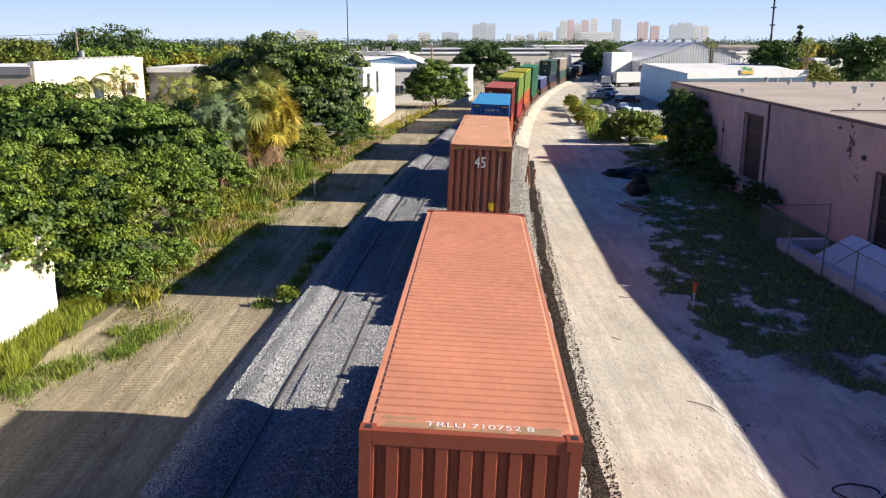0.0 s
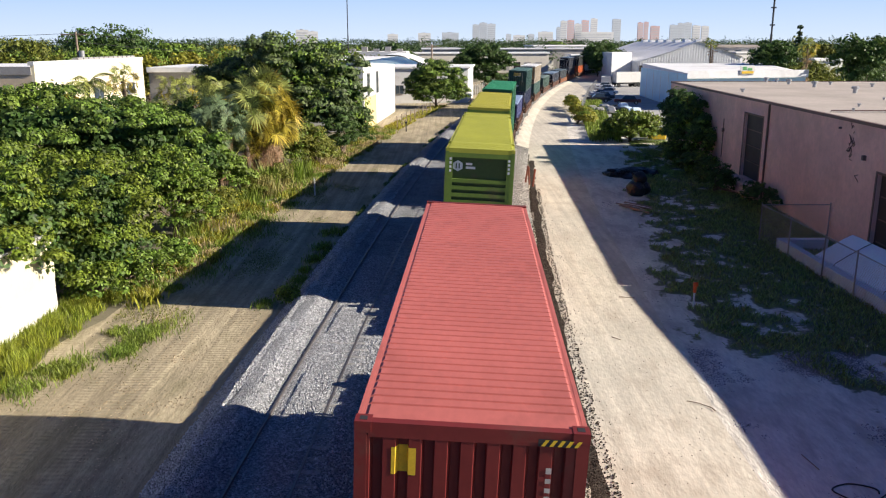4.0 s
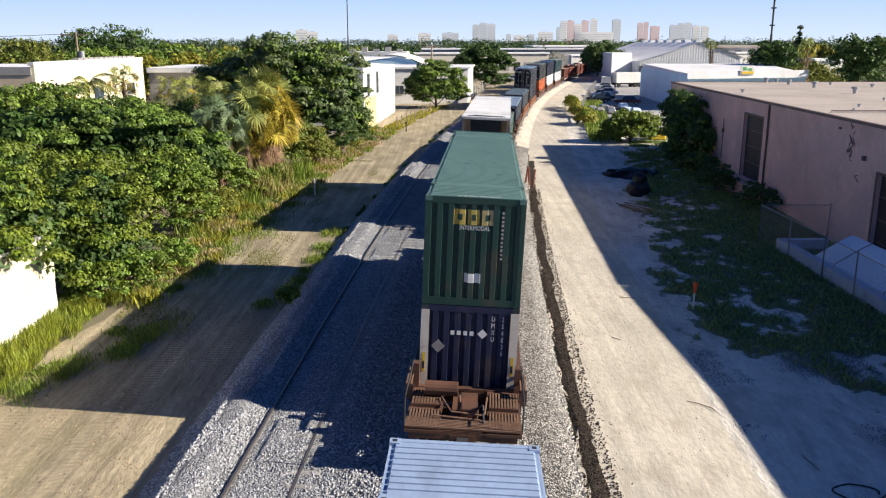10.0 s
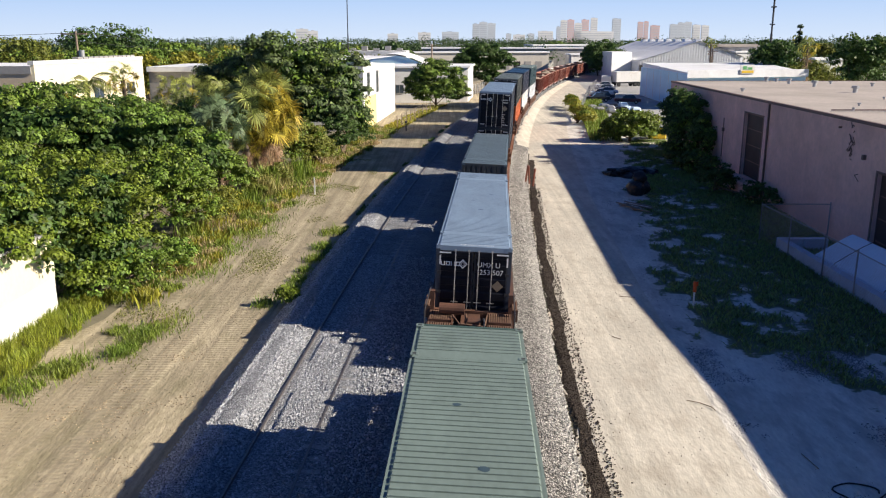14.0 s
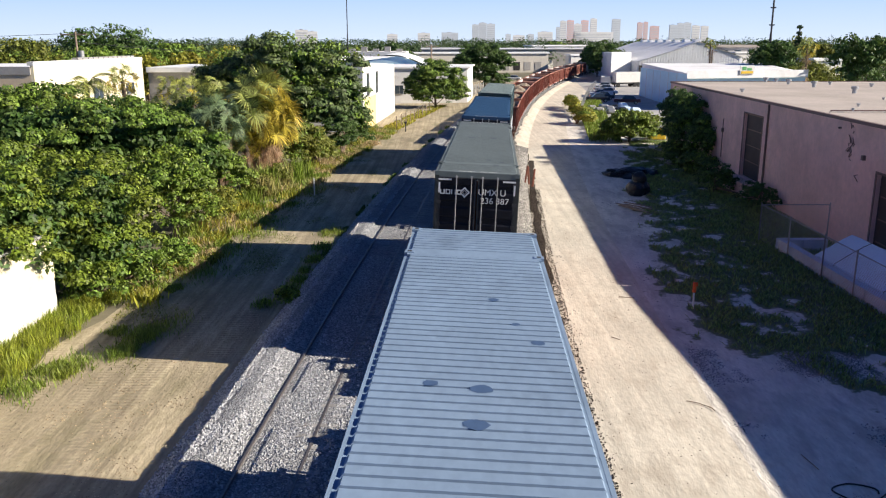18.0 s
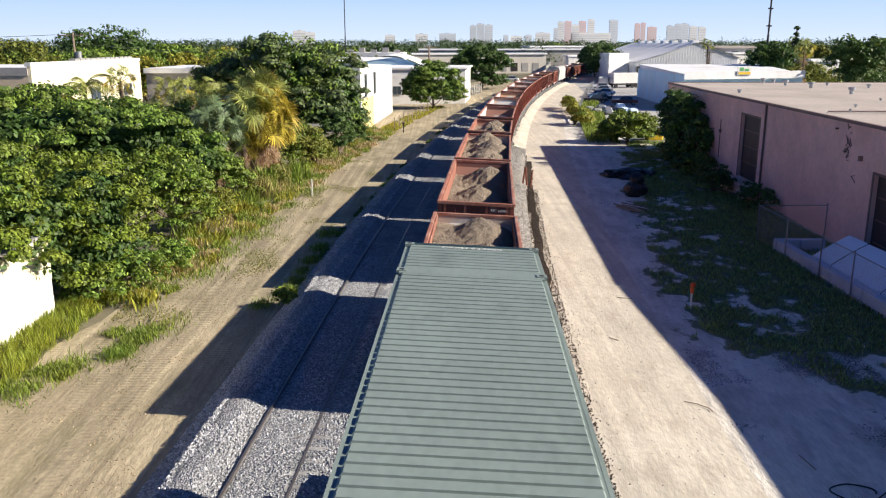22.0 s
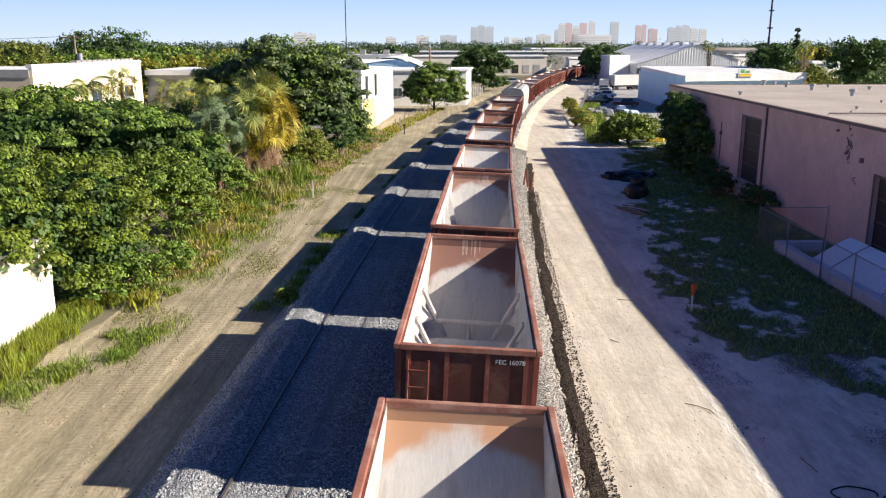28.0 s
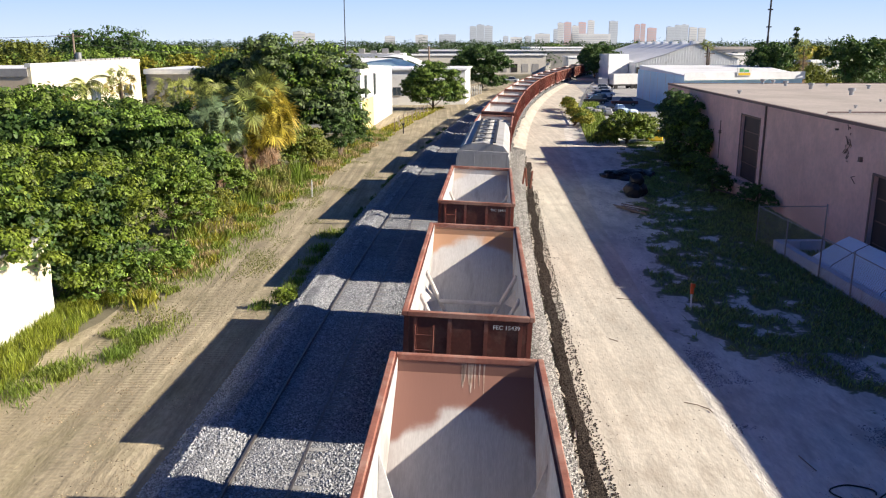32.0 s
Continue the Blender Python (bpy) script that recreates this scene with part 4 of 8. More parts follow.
def train_front():
    t = "terracotta corrugated shipping container stacked on a well car"
    container(8.1, 12.19, 2.44, 0.35, 2.59, (0.25, 0.06, 0.04), (0.25, 0.06, 0.04), "corr", False, label="rust red corrugated container in the well of a car")
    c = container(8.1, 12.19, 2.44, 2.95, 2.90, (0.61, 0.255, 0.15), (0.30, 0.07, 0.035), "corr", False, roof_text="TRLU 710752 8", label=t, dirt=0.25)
    for xa, xb, ya, yb in ((-1.0, -0.35, 0.16, 0.30), (-0.5, 0.45, 0.14, 0.22), (0.5, 1.03, 0.15, 0.33), (-1.04, -0.6, 0.36, 0.43)):
        q = [(xa, ya), (xb - 0.05, ya - 0.01), (xb, yb - 0.04), (xb - 0.12, yb), ((xa + xb) / 2, yb - 0.03), (xa + 0.06, yb + 0.01)]
        part("worn_patch", ([(x, -6.095 + y, 2.9 - 0.0105) for x, y in q], [tuple(range(6))]), paint((0.42, 0.25, 0.14)), c, "tan worn patch on the roof edge")
    container(31.7, 13.72, 2.44, LOW, 2.90, (0.2, 0.04, 0.03), (0.12, 0.02, 0.02), "maroon", False, (("panel", -0.62, 2.12, 0.45), ("KOSU", 0.40, 2.2, 0.12), ("451181 2", 0.88, 2.17, 0.125), ("L5G1", 0.82, 2.02, 0.11), ("rows", 0.75, 1.75, 0.18), ("rows", 0.28, 1.7, 0.1), ("diamond", -0.35, 1.6, 0.08)), label="maroon container with closed doors in the well of a car")
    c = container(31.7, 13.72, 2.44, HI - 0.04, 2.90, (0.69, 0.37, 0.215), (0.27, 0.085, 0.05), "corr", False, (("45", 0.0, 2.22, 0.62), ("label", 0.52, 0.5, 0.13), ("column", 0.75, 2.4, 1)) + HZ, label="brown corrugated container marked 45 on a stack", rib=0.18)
    for k in range(2):
        part("roof_word_bar", ([(-0.16 + k * 0.17, 0.45, 2.892), (-0.06 + k * 0.17, 0.45, 2.892), (-0.06 + k * 0.17, 0.72, 2.892), (-0.16 + k * 0.17, 0.72, 2.892)], [(0, 1, 2, 3)]), M_INK, c)
    part("roof_plate", ([(-0.1, 6.12, 2.892), (0.1, 6.12, 2.892), (0.13, 6.26, 2.892), (-0.13, 6.26, 2.892)], [(0, 1, 2, 3)]), M_PALEINK, c, "small pale plate")
    for k in range(11):
        if k != 6:
            part("roof_code_bar", ([(0.15 + k * 0.08, 6.55, 2.892), (0.20 + k * 0.08, 6.55, 2.892), (0.20 + k * 0.08, 6.63, 2.892), (0.15 + k * 0.08, 6.63, 2.892)], [(0, 1, 2, 3)]), M_PALEINK, c)
    container(53.1, 12.19, 2.44, LOW, 2.90, DARKBOX, (0.03, 0.06, 0.15), "corr", False, label="dark blue container in the well of a car")
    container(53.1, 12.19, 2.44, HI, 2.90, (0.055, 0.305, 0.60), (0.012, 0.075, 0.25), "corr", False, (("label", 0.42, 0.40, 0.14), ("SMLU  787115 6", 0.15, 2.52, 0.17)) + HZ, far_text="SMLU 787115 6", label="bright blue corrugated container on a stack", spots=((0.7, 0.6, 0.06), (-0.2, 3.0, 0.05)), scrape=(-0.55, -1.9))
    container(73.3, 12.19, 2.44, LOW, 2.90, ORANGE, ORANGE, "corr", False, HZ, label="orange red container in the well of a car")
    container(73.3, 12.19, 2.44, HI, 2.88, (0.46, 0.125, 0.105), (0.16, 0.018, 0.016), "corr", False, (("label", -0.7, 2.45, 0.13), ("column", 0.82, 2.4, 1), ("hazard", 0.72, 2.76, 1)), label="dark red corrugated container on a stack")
    g = "lime green domestic container with transverse roof ribs"
    for s, c, lo in ((95.9, (0.40, 0.405, 0.045), (0.3, 0.03, 0.03)), (115.8, (0.43, 0.395, 0.04), ORANGE)):
        container(s, 16.15, 2.59, LOW, 2.90, lo, lo, "corr", True, label="red container in the well of a car")
        container(s, 16.15, 2.59, HI, 2.90, c, (0.14, 0.22, 0.035), "recess", True, label=g, dirt=0.15)
    container(136.3, 16.15, 2.59, LOW, 2.90, (0.02, 0.12, 0.06), (0.02, 0.12, 0.06), "corr", True, label="green container in the well of a car")
    container(136.3, 16.15, 2.59, HI, 2.90, (0.035, 0.26, 0.115), (0.012, 0.09, 0.04), "corr", True, (("card", -0.73, 1.95, 0.2), ("emblemcard", 0.0, 2.42, 1), ("53'", 0.0, 1.85, 0.27), ("column", 0.72, 2.2, 1)), label="green domestic container with transverse roof ribs", dirt=0.15)
    c = container(160.5, 16.5, 2.59, LOW, 2.90, (0.285, 0.375, 0.54), (0.05, 0.06, 0.16), "navy", True, (("diamond", -0.87, 2.2, 0.26), ("diamond", 0.5, 2.2, 0.26)), roof_text="UMXU 235501", label="pale lavender blue container low in a well car", dirt=0.2, spots=((0.25, -2.2, 0.12), (-0.3, -0.4, 0.13), (0.55, 0.1, 0.1), (0.5, 3.2, 0.1), (-0.9, -4.6, 0.12), (1.0, -6.0, 0.12), (0.3, -7.0, 0.1), (-0.2, 5.1, 0.12)))
    zr = 2.9 - 0.0105
    part("roof_plate", ([(-0.24, -0.52, zr), (0.28, -0.52, zr), (0.28, -0.12, zr), (-0.24, -0.12, zr)], [(0, 1, 2, 3)]), M_INK, c, "white roof plate")
    for x in (-0.12, 0.02, 0.1):
        part("plate_bar", ([(x, -0.36, zr + 0.004), (x + 0.05, -0.36, zr + 0.004), (x + 0.05, -0.25, zr + 0.004), (x, -0.25, zr + 0.004)], [(0, 1, 2, 3)]), M_INKDARK, c)
    for x in (-0.12, 0.07):
        part("roof_word_bar", ([(x, 0.02, zr), (x + 0.13, 0.02, zr), (x + 0.11, 0.26, zr), (x + 0.02, 0.26, zr)], [(0, 1, 2, 3)]), M_INK, c)
    smear = [(-0.58 + 0.5 * math.cos(a * 0.4488) * (1 + 0.15 * math.sin(3 * a)), 0.3 + 0.17 * math.sin(a * 0.4488) * (1 + 0.2 * math.cos(2 * a)), zr) for a in range(14)]
    part("roof_stain", (smear, [tuple(range(14))]), paint((0.06, 0.11, 0.27)), c, "dark blue roof smear")
    container(184.5, 16.15, 2.59, LOW, 2.90, DARKBOX, (0.015, 0.022, 0.06), "corr", True, (("card", -0.82, 1.75, 0.19), ("wordmark", -0.5, 2.15, 0.17), ("U\nM\nX\nU", 0.62, 2.3, 0.19), ("2\n5\n4\n8\n3\n6", 0.88, 2.1, 0.19)), label="navy container with cream corner posts in the well of a car", posts=(0.62, 0.57, 0.50))
    container(184.5, 16.15, 2.59, HI, 2.90, (0.10, 0.185, 0.165), (0.016, 0.055, 0.045), "corr", True, (("goldmark", -0.55, 2.38, 1), ("INTERMODAL", 0.0, 2.1, 0.17), ("white", 0.0, 0.75, 0.21), ("column", 0.72, 2.5, 1)), roof_text="CSXU 636032", label="dark green container with a gold marking on a stack", dirt=0.2, spots=((0.3, 1.0, 0.14), (-0.4, -2.0, 0.16), (0.6, -4.0, 0.12), (0.2, 4.2, 0.13), (-0.7, 5.0, 0.1)))


def train_middle():
    container(208.6, 16.15, 2.59, LOW, 2.90, (0.05, 0.1, 0.09), (0.05, 0.1, 0.09), "corr", True, label="green container in the well of a car")
    k = container(208.15, 16.7, 2.59, HI, 2.90, (0.77, 0.765, 0.755), (0.31, 0.26, 0.20), "reefer", True, label="white refrigerated container with a tan cooling unit", dirt=0.08, rib=0)
    for y, sg in ((6.25, 1), (-6.0, -1)):
        for sy in (-1, 1):
            yy = y + sy * 0.28
            part("roof_strap", ([(-0.72, yy - 0.025, 2.899), (0.72, yy - 0.025, 2.899), (0.72, yy + 0.025, 2.899), (-0.72, yy + 0.025, 2.899)], [(0, 1, 2, 3)]), M_INKDARK, k, "black seam strip")
            for sx in (-1, 1):
                part("roof_strap", ([(sx * 0.72, yy - 0.03, 2.899), (sx * 1.28, yy + sy * 0.32 - 0.03, 2.899), (sx * 1.28, yy + sy * 0.32 + 0.03, 2.899), (sx * 0.72, yy + 0.03, 2.899)], [(0, 1, 2, 3) if sx > 0 else (3, 2, 1, 0)]), M_INKDARK, k)
    lettering("TGXU 560616", 0.18, Matrix.Translation((0.06, 6.27, 2.8985)), M_INKDARK, k, 0.9)
    for y in (-5, -3, -1, 1, 3, 5):
        part("roof_seam", ([(-1.2, y - 0.01, 2.898), (1.2, y - 0.01, 2.898), (1.2, y + 0.01, 2.898), (-1.2, y + 0.01, 2.898)], [(0, 1, 2, 3)]), M_BARE, k)
    part("roof_lip", boxes((-1.31, 1.31, 8.2, 8.345, 2.897, 2.945), soft=0.012), M_INK, k, "white raised roof lip")
    container(232.4, 16.15, 2.59, LOW, 2.90, (0.165, 0.215, 0.19), (0.05, 0.09, 0.075), "corr", True, spots=((-0.2, 3.6, 0.1), (0.3, 1.2, 0.12), (0.85, -2.0, 0.1)), label="grey green container low in a well car", dirt=0.2)
    dm = (("UMX U", 0.52, 2.28, 0.25), ("253 507", 0.62, 2.02, 0.25), ("diamond", 0.85, 1.55, 0.2)) + UM + EDGE
    container(256.5, 16.15, 2.59, LOW, 2.90, (0.21, 0.285, 0.38), (0.04, 0.05, 0.07), "door", True, dm, roof_text="UMXU 253507", label="faded blue container with black doors low in a well car", dirt=0.25, spots=((0.1, -1.6, 0.13), (-0.3, 0.4, 0.1), (0.5, 2.0, 0.1)))
    container(276.0, 16.15, 2.59, LOW, 2.90, (0.105, 0.145, 0.175), (0.05, 0.06, 0.07), "corr", True, far_text="UMXU 635416", label="slate grey container low in a well car", dirt=0.2, spots=((0.1, -3.0, 0.14), (0.0, -2.3, 0.12), (-0.4, 1.2, 0.1), (0.5, 3.2, 0.09)))
    dm = (("UMXU", 0.76, 2.26, 0.16), ("246885", 0.80, 2.06, 0.16), ("rows", 0.75, 1.1, 0.16), ("diamond", 0.80, 1.6, 0.22)) + UM + EDGE
    container(295.8, 16.15, 2.59, LOW, 2.90, DARKBOX, (0.03, 0.035, 0.05), "door", True, (("UMXU", 0.76, 2.26, 0.16), ("258192", 0.80, 2.06, 0.16), ("diamond", 0.8, 1.6, 0.22)) + UM + EDGE, label="black container with closed doors in the well of a car")
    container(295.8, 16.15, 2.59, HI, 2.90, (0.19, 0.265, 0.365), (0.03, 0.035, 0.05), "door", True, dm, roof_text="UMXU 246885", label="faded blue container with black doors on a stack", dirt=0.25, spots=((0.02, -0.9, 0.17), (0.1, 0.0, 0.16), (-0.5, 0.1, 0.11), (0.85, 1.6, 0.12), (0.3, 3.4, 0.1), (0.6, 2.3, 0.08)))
    dm = (("UMX U", 0.47, 2.30, 0.27), ("236 387", 0.56, 2.04, 0.27)) + UM + EDGE
    container(319.8, 16.15, 2.59, LOW, 2.90, ORANGE, ORANGE, "corr", True, HZ, label="orange container in the well of a car")
    container(319.8, 16.4, 2.59, HI, 2.90, (0.125, 0.15, 0.145), (0.03, 0.035, 0.035), "door", True, dm, far_text="UMXU 236387", label="grey container with black doors on a stack", dirt=0.2, spots=((-0.45, 1.3, 0.18), (0.45, 1.4, 0.2), (0.55, -6.3, 0.14), (0.3, -5.2, 0.12), (0.75, -5.6, 0.12)))
    dm = (("BARE", 0.7, 2.15, 0.01), ("diamond", 0.75, 1.5, 0.25)) + UM + EDGE
    container(340.0, 16.15, 2.59, LOW, 2.90, (0.7, 0.7, 0.68), (0.6, 0.6, 0.58), "corr", True, label="white container in the well of a car")
    container(339.3, 16.85, 2.59, HI, 2.90, (0.017, 0.062, 0.135), (0.015, 0.02, 0.04), "door", True, (("UMXU", 0.72, 2.28, 0.2), ("266603", 0.76, 2.07, 0.2), ("rows", 0.7, 1.2, 0.2)) + dm[1:], far_text="UMXU 266603", label="deep blue container with black doors on a stack", dirt=0.2)
    container(360.2, 16.15, 2.59, LOW, 2.90, (0.6, 0.6, 0.6), (0.5, 0.52, 0.55), "corr", True, label="pale grey container in the well of a car")
    container(360.2, 16.15, 2.59, HI, 2.90, (0.20, 0.25, 0.23), (0.018, 0.045, 0.055), "corr", True, (("stripes", -0.05, 2.2, 1),), far_text="CSXU 634600", label="grey green container with a gold panel on a stack", dirt=0.2)


def flipped_roof_writing():
    """Codes on near roof ends that read from the other side."""
    for ob, s, base in MOVERS:
        for mid, y, code, word in ((328.0, -7.93, "236387", "UMXU"), (347.725, -8.16, "266603", "UMXU"), (368.275, -7.81, "634600", "CSXU")):
            if not (ob.name.startswith("container") and abs(s - mid) < 0.1 and base > 3):
                continue
            for txt, x in ((code, -0.42), (word, 0.42)):
                lettering(txt, 0.18, Matrix.Translation((x * 0.8, y, 2.892)) @ Matrix.Rotation(math.pi, 4, "Z") @ Matrix.Diagonal((1, 0.8, 1, 1)), M_INK, ob)


train_front()
train_middle()
flipped_roof_writing()
BR = "brown steel well car carrying stacked containers on the rails"
for s, L, a, b, m in ((8.1, 12.19, 1.6, 5.2, M_WELL), (31.7, 13.72, 5.2, 3.4, M_WELL), (53.1, 12.19, 3.4, 3.6, M_WELL), (73.3, 12.19, 3.6, 4.6, M_WELL), (95.9, 16.15, 4.6, 1.6, M_WELLOR),
                      (115.8, 16.15, 1.6, 1.75, M_WELLOR), (136.3, 16.15, 1.75, 3.4, M_WELL), (160.3, 16.15, 3.4, 3.4, M_WELL), (184.5, 16.15, 3.4, 3.5, M_WELL), (208.6, 16.15, 3.5, 3.2, M_WELL),
                      (232.4, 16.15, 3.6, 3.5, M_WELL), (256.5, 16.15, 3.5, 1.6, M_WELL), (276.0, 16.15, 1.6, 1.5, M_WELLOR), (295.8, 16.15, 1.5, 3.4, M_WELLOR), (319.8, 16.15, 3.4, 1.7, M_WELL),
                      (340.0, 16.15, 1.7, 1.7, M_WELL), (360.2, 16.15, 1.7, 2.0, M_WELL)):
    well_car(s, L, a / 2 + 0.85 if a > 3 else a - 0.6, b / 2 + 0.85 if b > 3 else b - 0.6, m, BR)


# ---- open hopper cars ----
M_HOPIN = mat("dusty_hopper_lining", (0.50, 0.49, 0.485), 0.85, vary=0.15, scale=0.6, bump=0.08, bump_scale=4, dirt=(0.33, 0.23, 0.18), dirt_amount=0.3, dirt_scale=0.45)
M_BRACE = mat("pale_brace_steel", (0.62, 0.57, 0.54), 0.7, vary=0.15, scale=2, dirt=(0.3, 0.15, 0.1), dirt_amount=0.3)
M_STREAK = mat("spill_dust", (0.40, 0.31, 0.265), 0.85, vary=0.25, scale=6, dirt=(0.30, 0.17, 0.11), dirt_amount=0.5, dirt_scale=2.5)
HOP_PAINT = [mat("hopper_red", (0.23, 0.07, 0.05), 0.65, vary=0.2, scale=0.8, bump=0.08, dirt=(0.38, 0.24, 0.18), dirt_amount=0.42, dirt_scale=0.7),
             mat("hopper_brown", (0.165, 0.055, 0.04), 0.65, vary=0.15, scale=0.8, bump=0.08, dirt=(0.36, 0.23, 0.18), dirt_amount=0.42, dirt_scale=0.7)]
# dusty rim steel, raised further towards the tone of its sunlit top
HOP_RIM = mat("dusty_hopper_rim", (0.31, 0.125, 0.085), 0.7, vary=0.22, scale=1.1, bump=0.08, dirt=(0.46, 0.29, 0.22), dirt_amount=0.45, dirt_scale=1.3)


def slope_mat(name, top, low, line):
    """Floor sheet: pale dust below a wandering wear line, older rusty coat above it."""
    m = mat(name, low, 0.8, vary=0.14, scale=0.8, bump=0.06, bump_scale=4, dirt=(0.30, 0.27, 0.26), dirt_amount=0.42, dirt_scale=0.8, stretch=(3.5, 0.6, 0.4))
    n, l = m.node_tree.nodes, m.node_tree.links
    b = n["Principled BSDF"]
    base = b.inputs["Base Color"].links[0].from_socket
    co = n.new("ShaderNodeTexCoord").outputs["Object"]
    sep = n.new("ShaderNodeSeparateXYZ")
    l.new(co, sep.inputs[0])
    tex = n.new("ShaderNodeTexNoise")
    tex.inputs["Scale"].default_value, tex.inputs["Detail"].default_value = 1.1, 6.0
    l.new(co, tex.inputs["Vector"])
    arch = n.new("ShaderNodeMath")
    arch.operation = "MULTIPLY"
    l.new(sep.outputs["X"], arch.inputs[0])
    l.new(sep.outputs["X"], arch.inputs[1])
    tot = n.new("ShaderNodeMath")
    tot.operation = "MULTIPLY_ADD"
    l.new(arch.outputs[0], tot.inputs[0])
    tot.inputs[1].default_value = 0.22
    l.new(sep.outputs["Z"], tot.inputs[2])
    mix = n.new("ShaderNodeMath")
    mix.operation = "MULTIPLY_ADD"
    l.new(tex.outputs["Fac"], mix.inputs[0])
    mix.inputs[1].default_value = 0.9
    l.new(tot.outputs[0], mix.inputs[2])
    mr = n.new("ShaderNodeMapRange")
    mr.interpolation_type = "SMOOTHSTEP"
    mr.inputs["From Min"].default_value, mr.inputs["From Max"].default_value = line + 0.45, line + 0.75
    l.new(mix.outputs[0], mr.inputs["Value"])
    mx = n.new("ShaderNodeMix")
    mx.data_type = "RGBA"
    l.new(mr.outputs[0], mx.inputs["Factor"])
    l.new(base, mx.inputs["A"])
    mx.inputs["B"].default_value = (*top, 1)
    l.new(mx.outputs["Result"], b.inputs["Base Color"])
    return m


HOP_SLOPE = [slope_mat("slope_tan_over_dust", (0.44, 0.25, 0.15), (0.50, 0.485, 0.475), 2.95), slope_mat("slope_brown_over_dust", (0.22, 0.11, 0.085), (0.47, 0.45, 0.44), 2.55),
             slope_mat("slope_pale_over_dust", (0.50, 0.40, 0.33), (0.52, 0.51, 0.51), 3.2),
             slope_mat("slope_brown_top", (0.27, 0.15, 0.115), (0.50, 0.49, 0.485), 2.9)]
# end walls lie out of the sun; that shade is in their brown
HOP_END = mat("shaded_hopper_end", (0.105, 0.034, 0.025), 0.6, vary=0.2, scale=1.0, bump=0.08, dirt=(0.2, 0.12, 0.09), dirt_amount=0.25, dirt_scale=1.2)
M_GRAVEL = stone_mat("grey_brown_aggregate", (0.25, 0.20, 0.15), (0.45, 0.37, 0.29), 45, 0.04, 0.6)


def hopper(s0, L, deep, paint_no, code="", load=0, brace=True, label=""):
    """An open-topped hopper car: sides with posts, sloped ends, rim, braces, steps and trucks."""
    th = thing("hopper_car", label, "railcar", "train cars")
    P = HOP_PAINT[paint_no]
    z1, y0, y1 = 3.6, -L / 2, L / 2
    slope = HOP_SLOPE[3 if s0 == 488.3 else 1 if s0 in (529.0, 476.0, 435.4, 422.8, 394.2) else (0 if s0 in (463.0, 543.8) else 2)]
    for sx in (-1, 1):
        part("side_wall", boxes((sx * 1.48 - 0.02, sx * 1.48 + 0.02, y0 + 0.06, y1 - 0.06, 1.0, z1 - 0.06)), P, th)
        part("side_lining", sheet([[(sx * 1.453, y, z) for z in (1.0, z1 - 0.07)] for y in ((y0 + 0.1, y1 - 0.1) if sx > 0 else (y1 - 0.1, y0 + 0.1))]), HOP_RIM if load else M_HOPIN, th, "rusty inner side sheet" if load else "dusty pale inner side sheet")
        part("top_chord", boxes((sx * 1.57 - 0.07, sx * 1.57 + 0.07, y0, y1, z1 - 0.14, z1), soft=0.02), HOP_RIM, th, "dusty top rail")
        part("side_sill", boxes((sx * 1.5 - 0.08, sx * 1.5 + 0.06, y0, y1, 0.92, 1.1)), P, th)
        n = 9 if L > 12 else 7
        for k in range(n):
            y = y0 + 0.25 + k * (L - 0.5) / (n - 1)
            part("side_post", boxes((sx * 1.5, sx * 1.60, y - 0.06, y + 0.06, 1.1, z1 - 0.14) if sx > 0 else (-1.60, -1.5, y - 0.06, y + 0.06, 1.1, z1 - 0.14)), P, th)
    for y, s in ((y0, 1), (y1, -1)):
        lo, hi = (y, y + 0.16) if s > 0 else (y - 0.16, y)
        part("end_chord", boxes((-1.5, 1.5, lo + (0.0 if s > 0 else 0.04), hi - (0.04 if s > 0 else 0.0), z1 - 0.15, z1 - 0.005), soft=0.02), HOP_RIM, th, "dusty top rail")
        w0, w1 = (y + 0.05, y + 0.09) if s > 0 else (y - 0.09, y - 0.05)
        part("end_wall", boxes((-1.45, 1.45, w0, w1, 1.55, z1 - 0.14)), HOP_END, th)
        # inner end sheet: upright part, then the slope down to the doors
        a = y + s * 0.1
        knee = y + s * 0.12
        foot = y + s * (L * 0.30)
        pts = [[(x, a, z1 - 0.15) for x in (-1.45, 1.45)], [(x, knee, 3.2) for x in (-1.45, 1.45)]]
        part("end_lining", sheet(pts if s < 0 else [r[::-1] for r in pts]), slope, th, "rust-stained inner end sheet")
        pts = [[(x, knee, 3.2) for x in (-1.45, 0, 1.45)], [(x, (knee + foot) / 2, 2.025) for x in (-1.45, 0, 1.45)], [(x, foot, 0.85) for x in (-1.45, 0, 1.45)]]
        for q, mt in ((pts[:2], slope), (pts[1:], slope)):
            part("slope_sheet", sheet(q if s < 0 else [r[::-1] for r in q]), mt, th, "dust-covered sloping floor sheet")
        for x in () if (s0 == 422.8 and s > 0) else (-1.3, -0.45, 0.45, 1.3):
            part("end_post", boxes((x - 0.05, x + 0.05, (lo + 0.02) if s > 0 else hi - 0.06, (lo + 0.06) if s > 0 else hi - 0.02, 1.2, z1 - 0.15)), P, th)
        part("end_platform", boxes((-1.45, 1.45, lo if s > 0 else y - 1.0, y + 1.0 if s > 0 else hi, 0.98, 1.06)), P, th)
        part("coupler", boxes((-0.14, 0.14, y - s * 0.75, y, 0.72, 0.95) if s > 0 else (-0.14, 0.14, y, y + 0.75, 0.72, 0.95)), M_STEEL, th)
        wheels(th, y + s * 1.55)
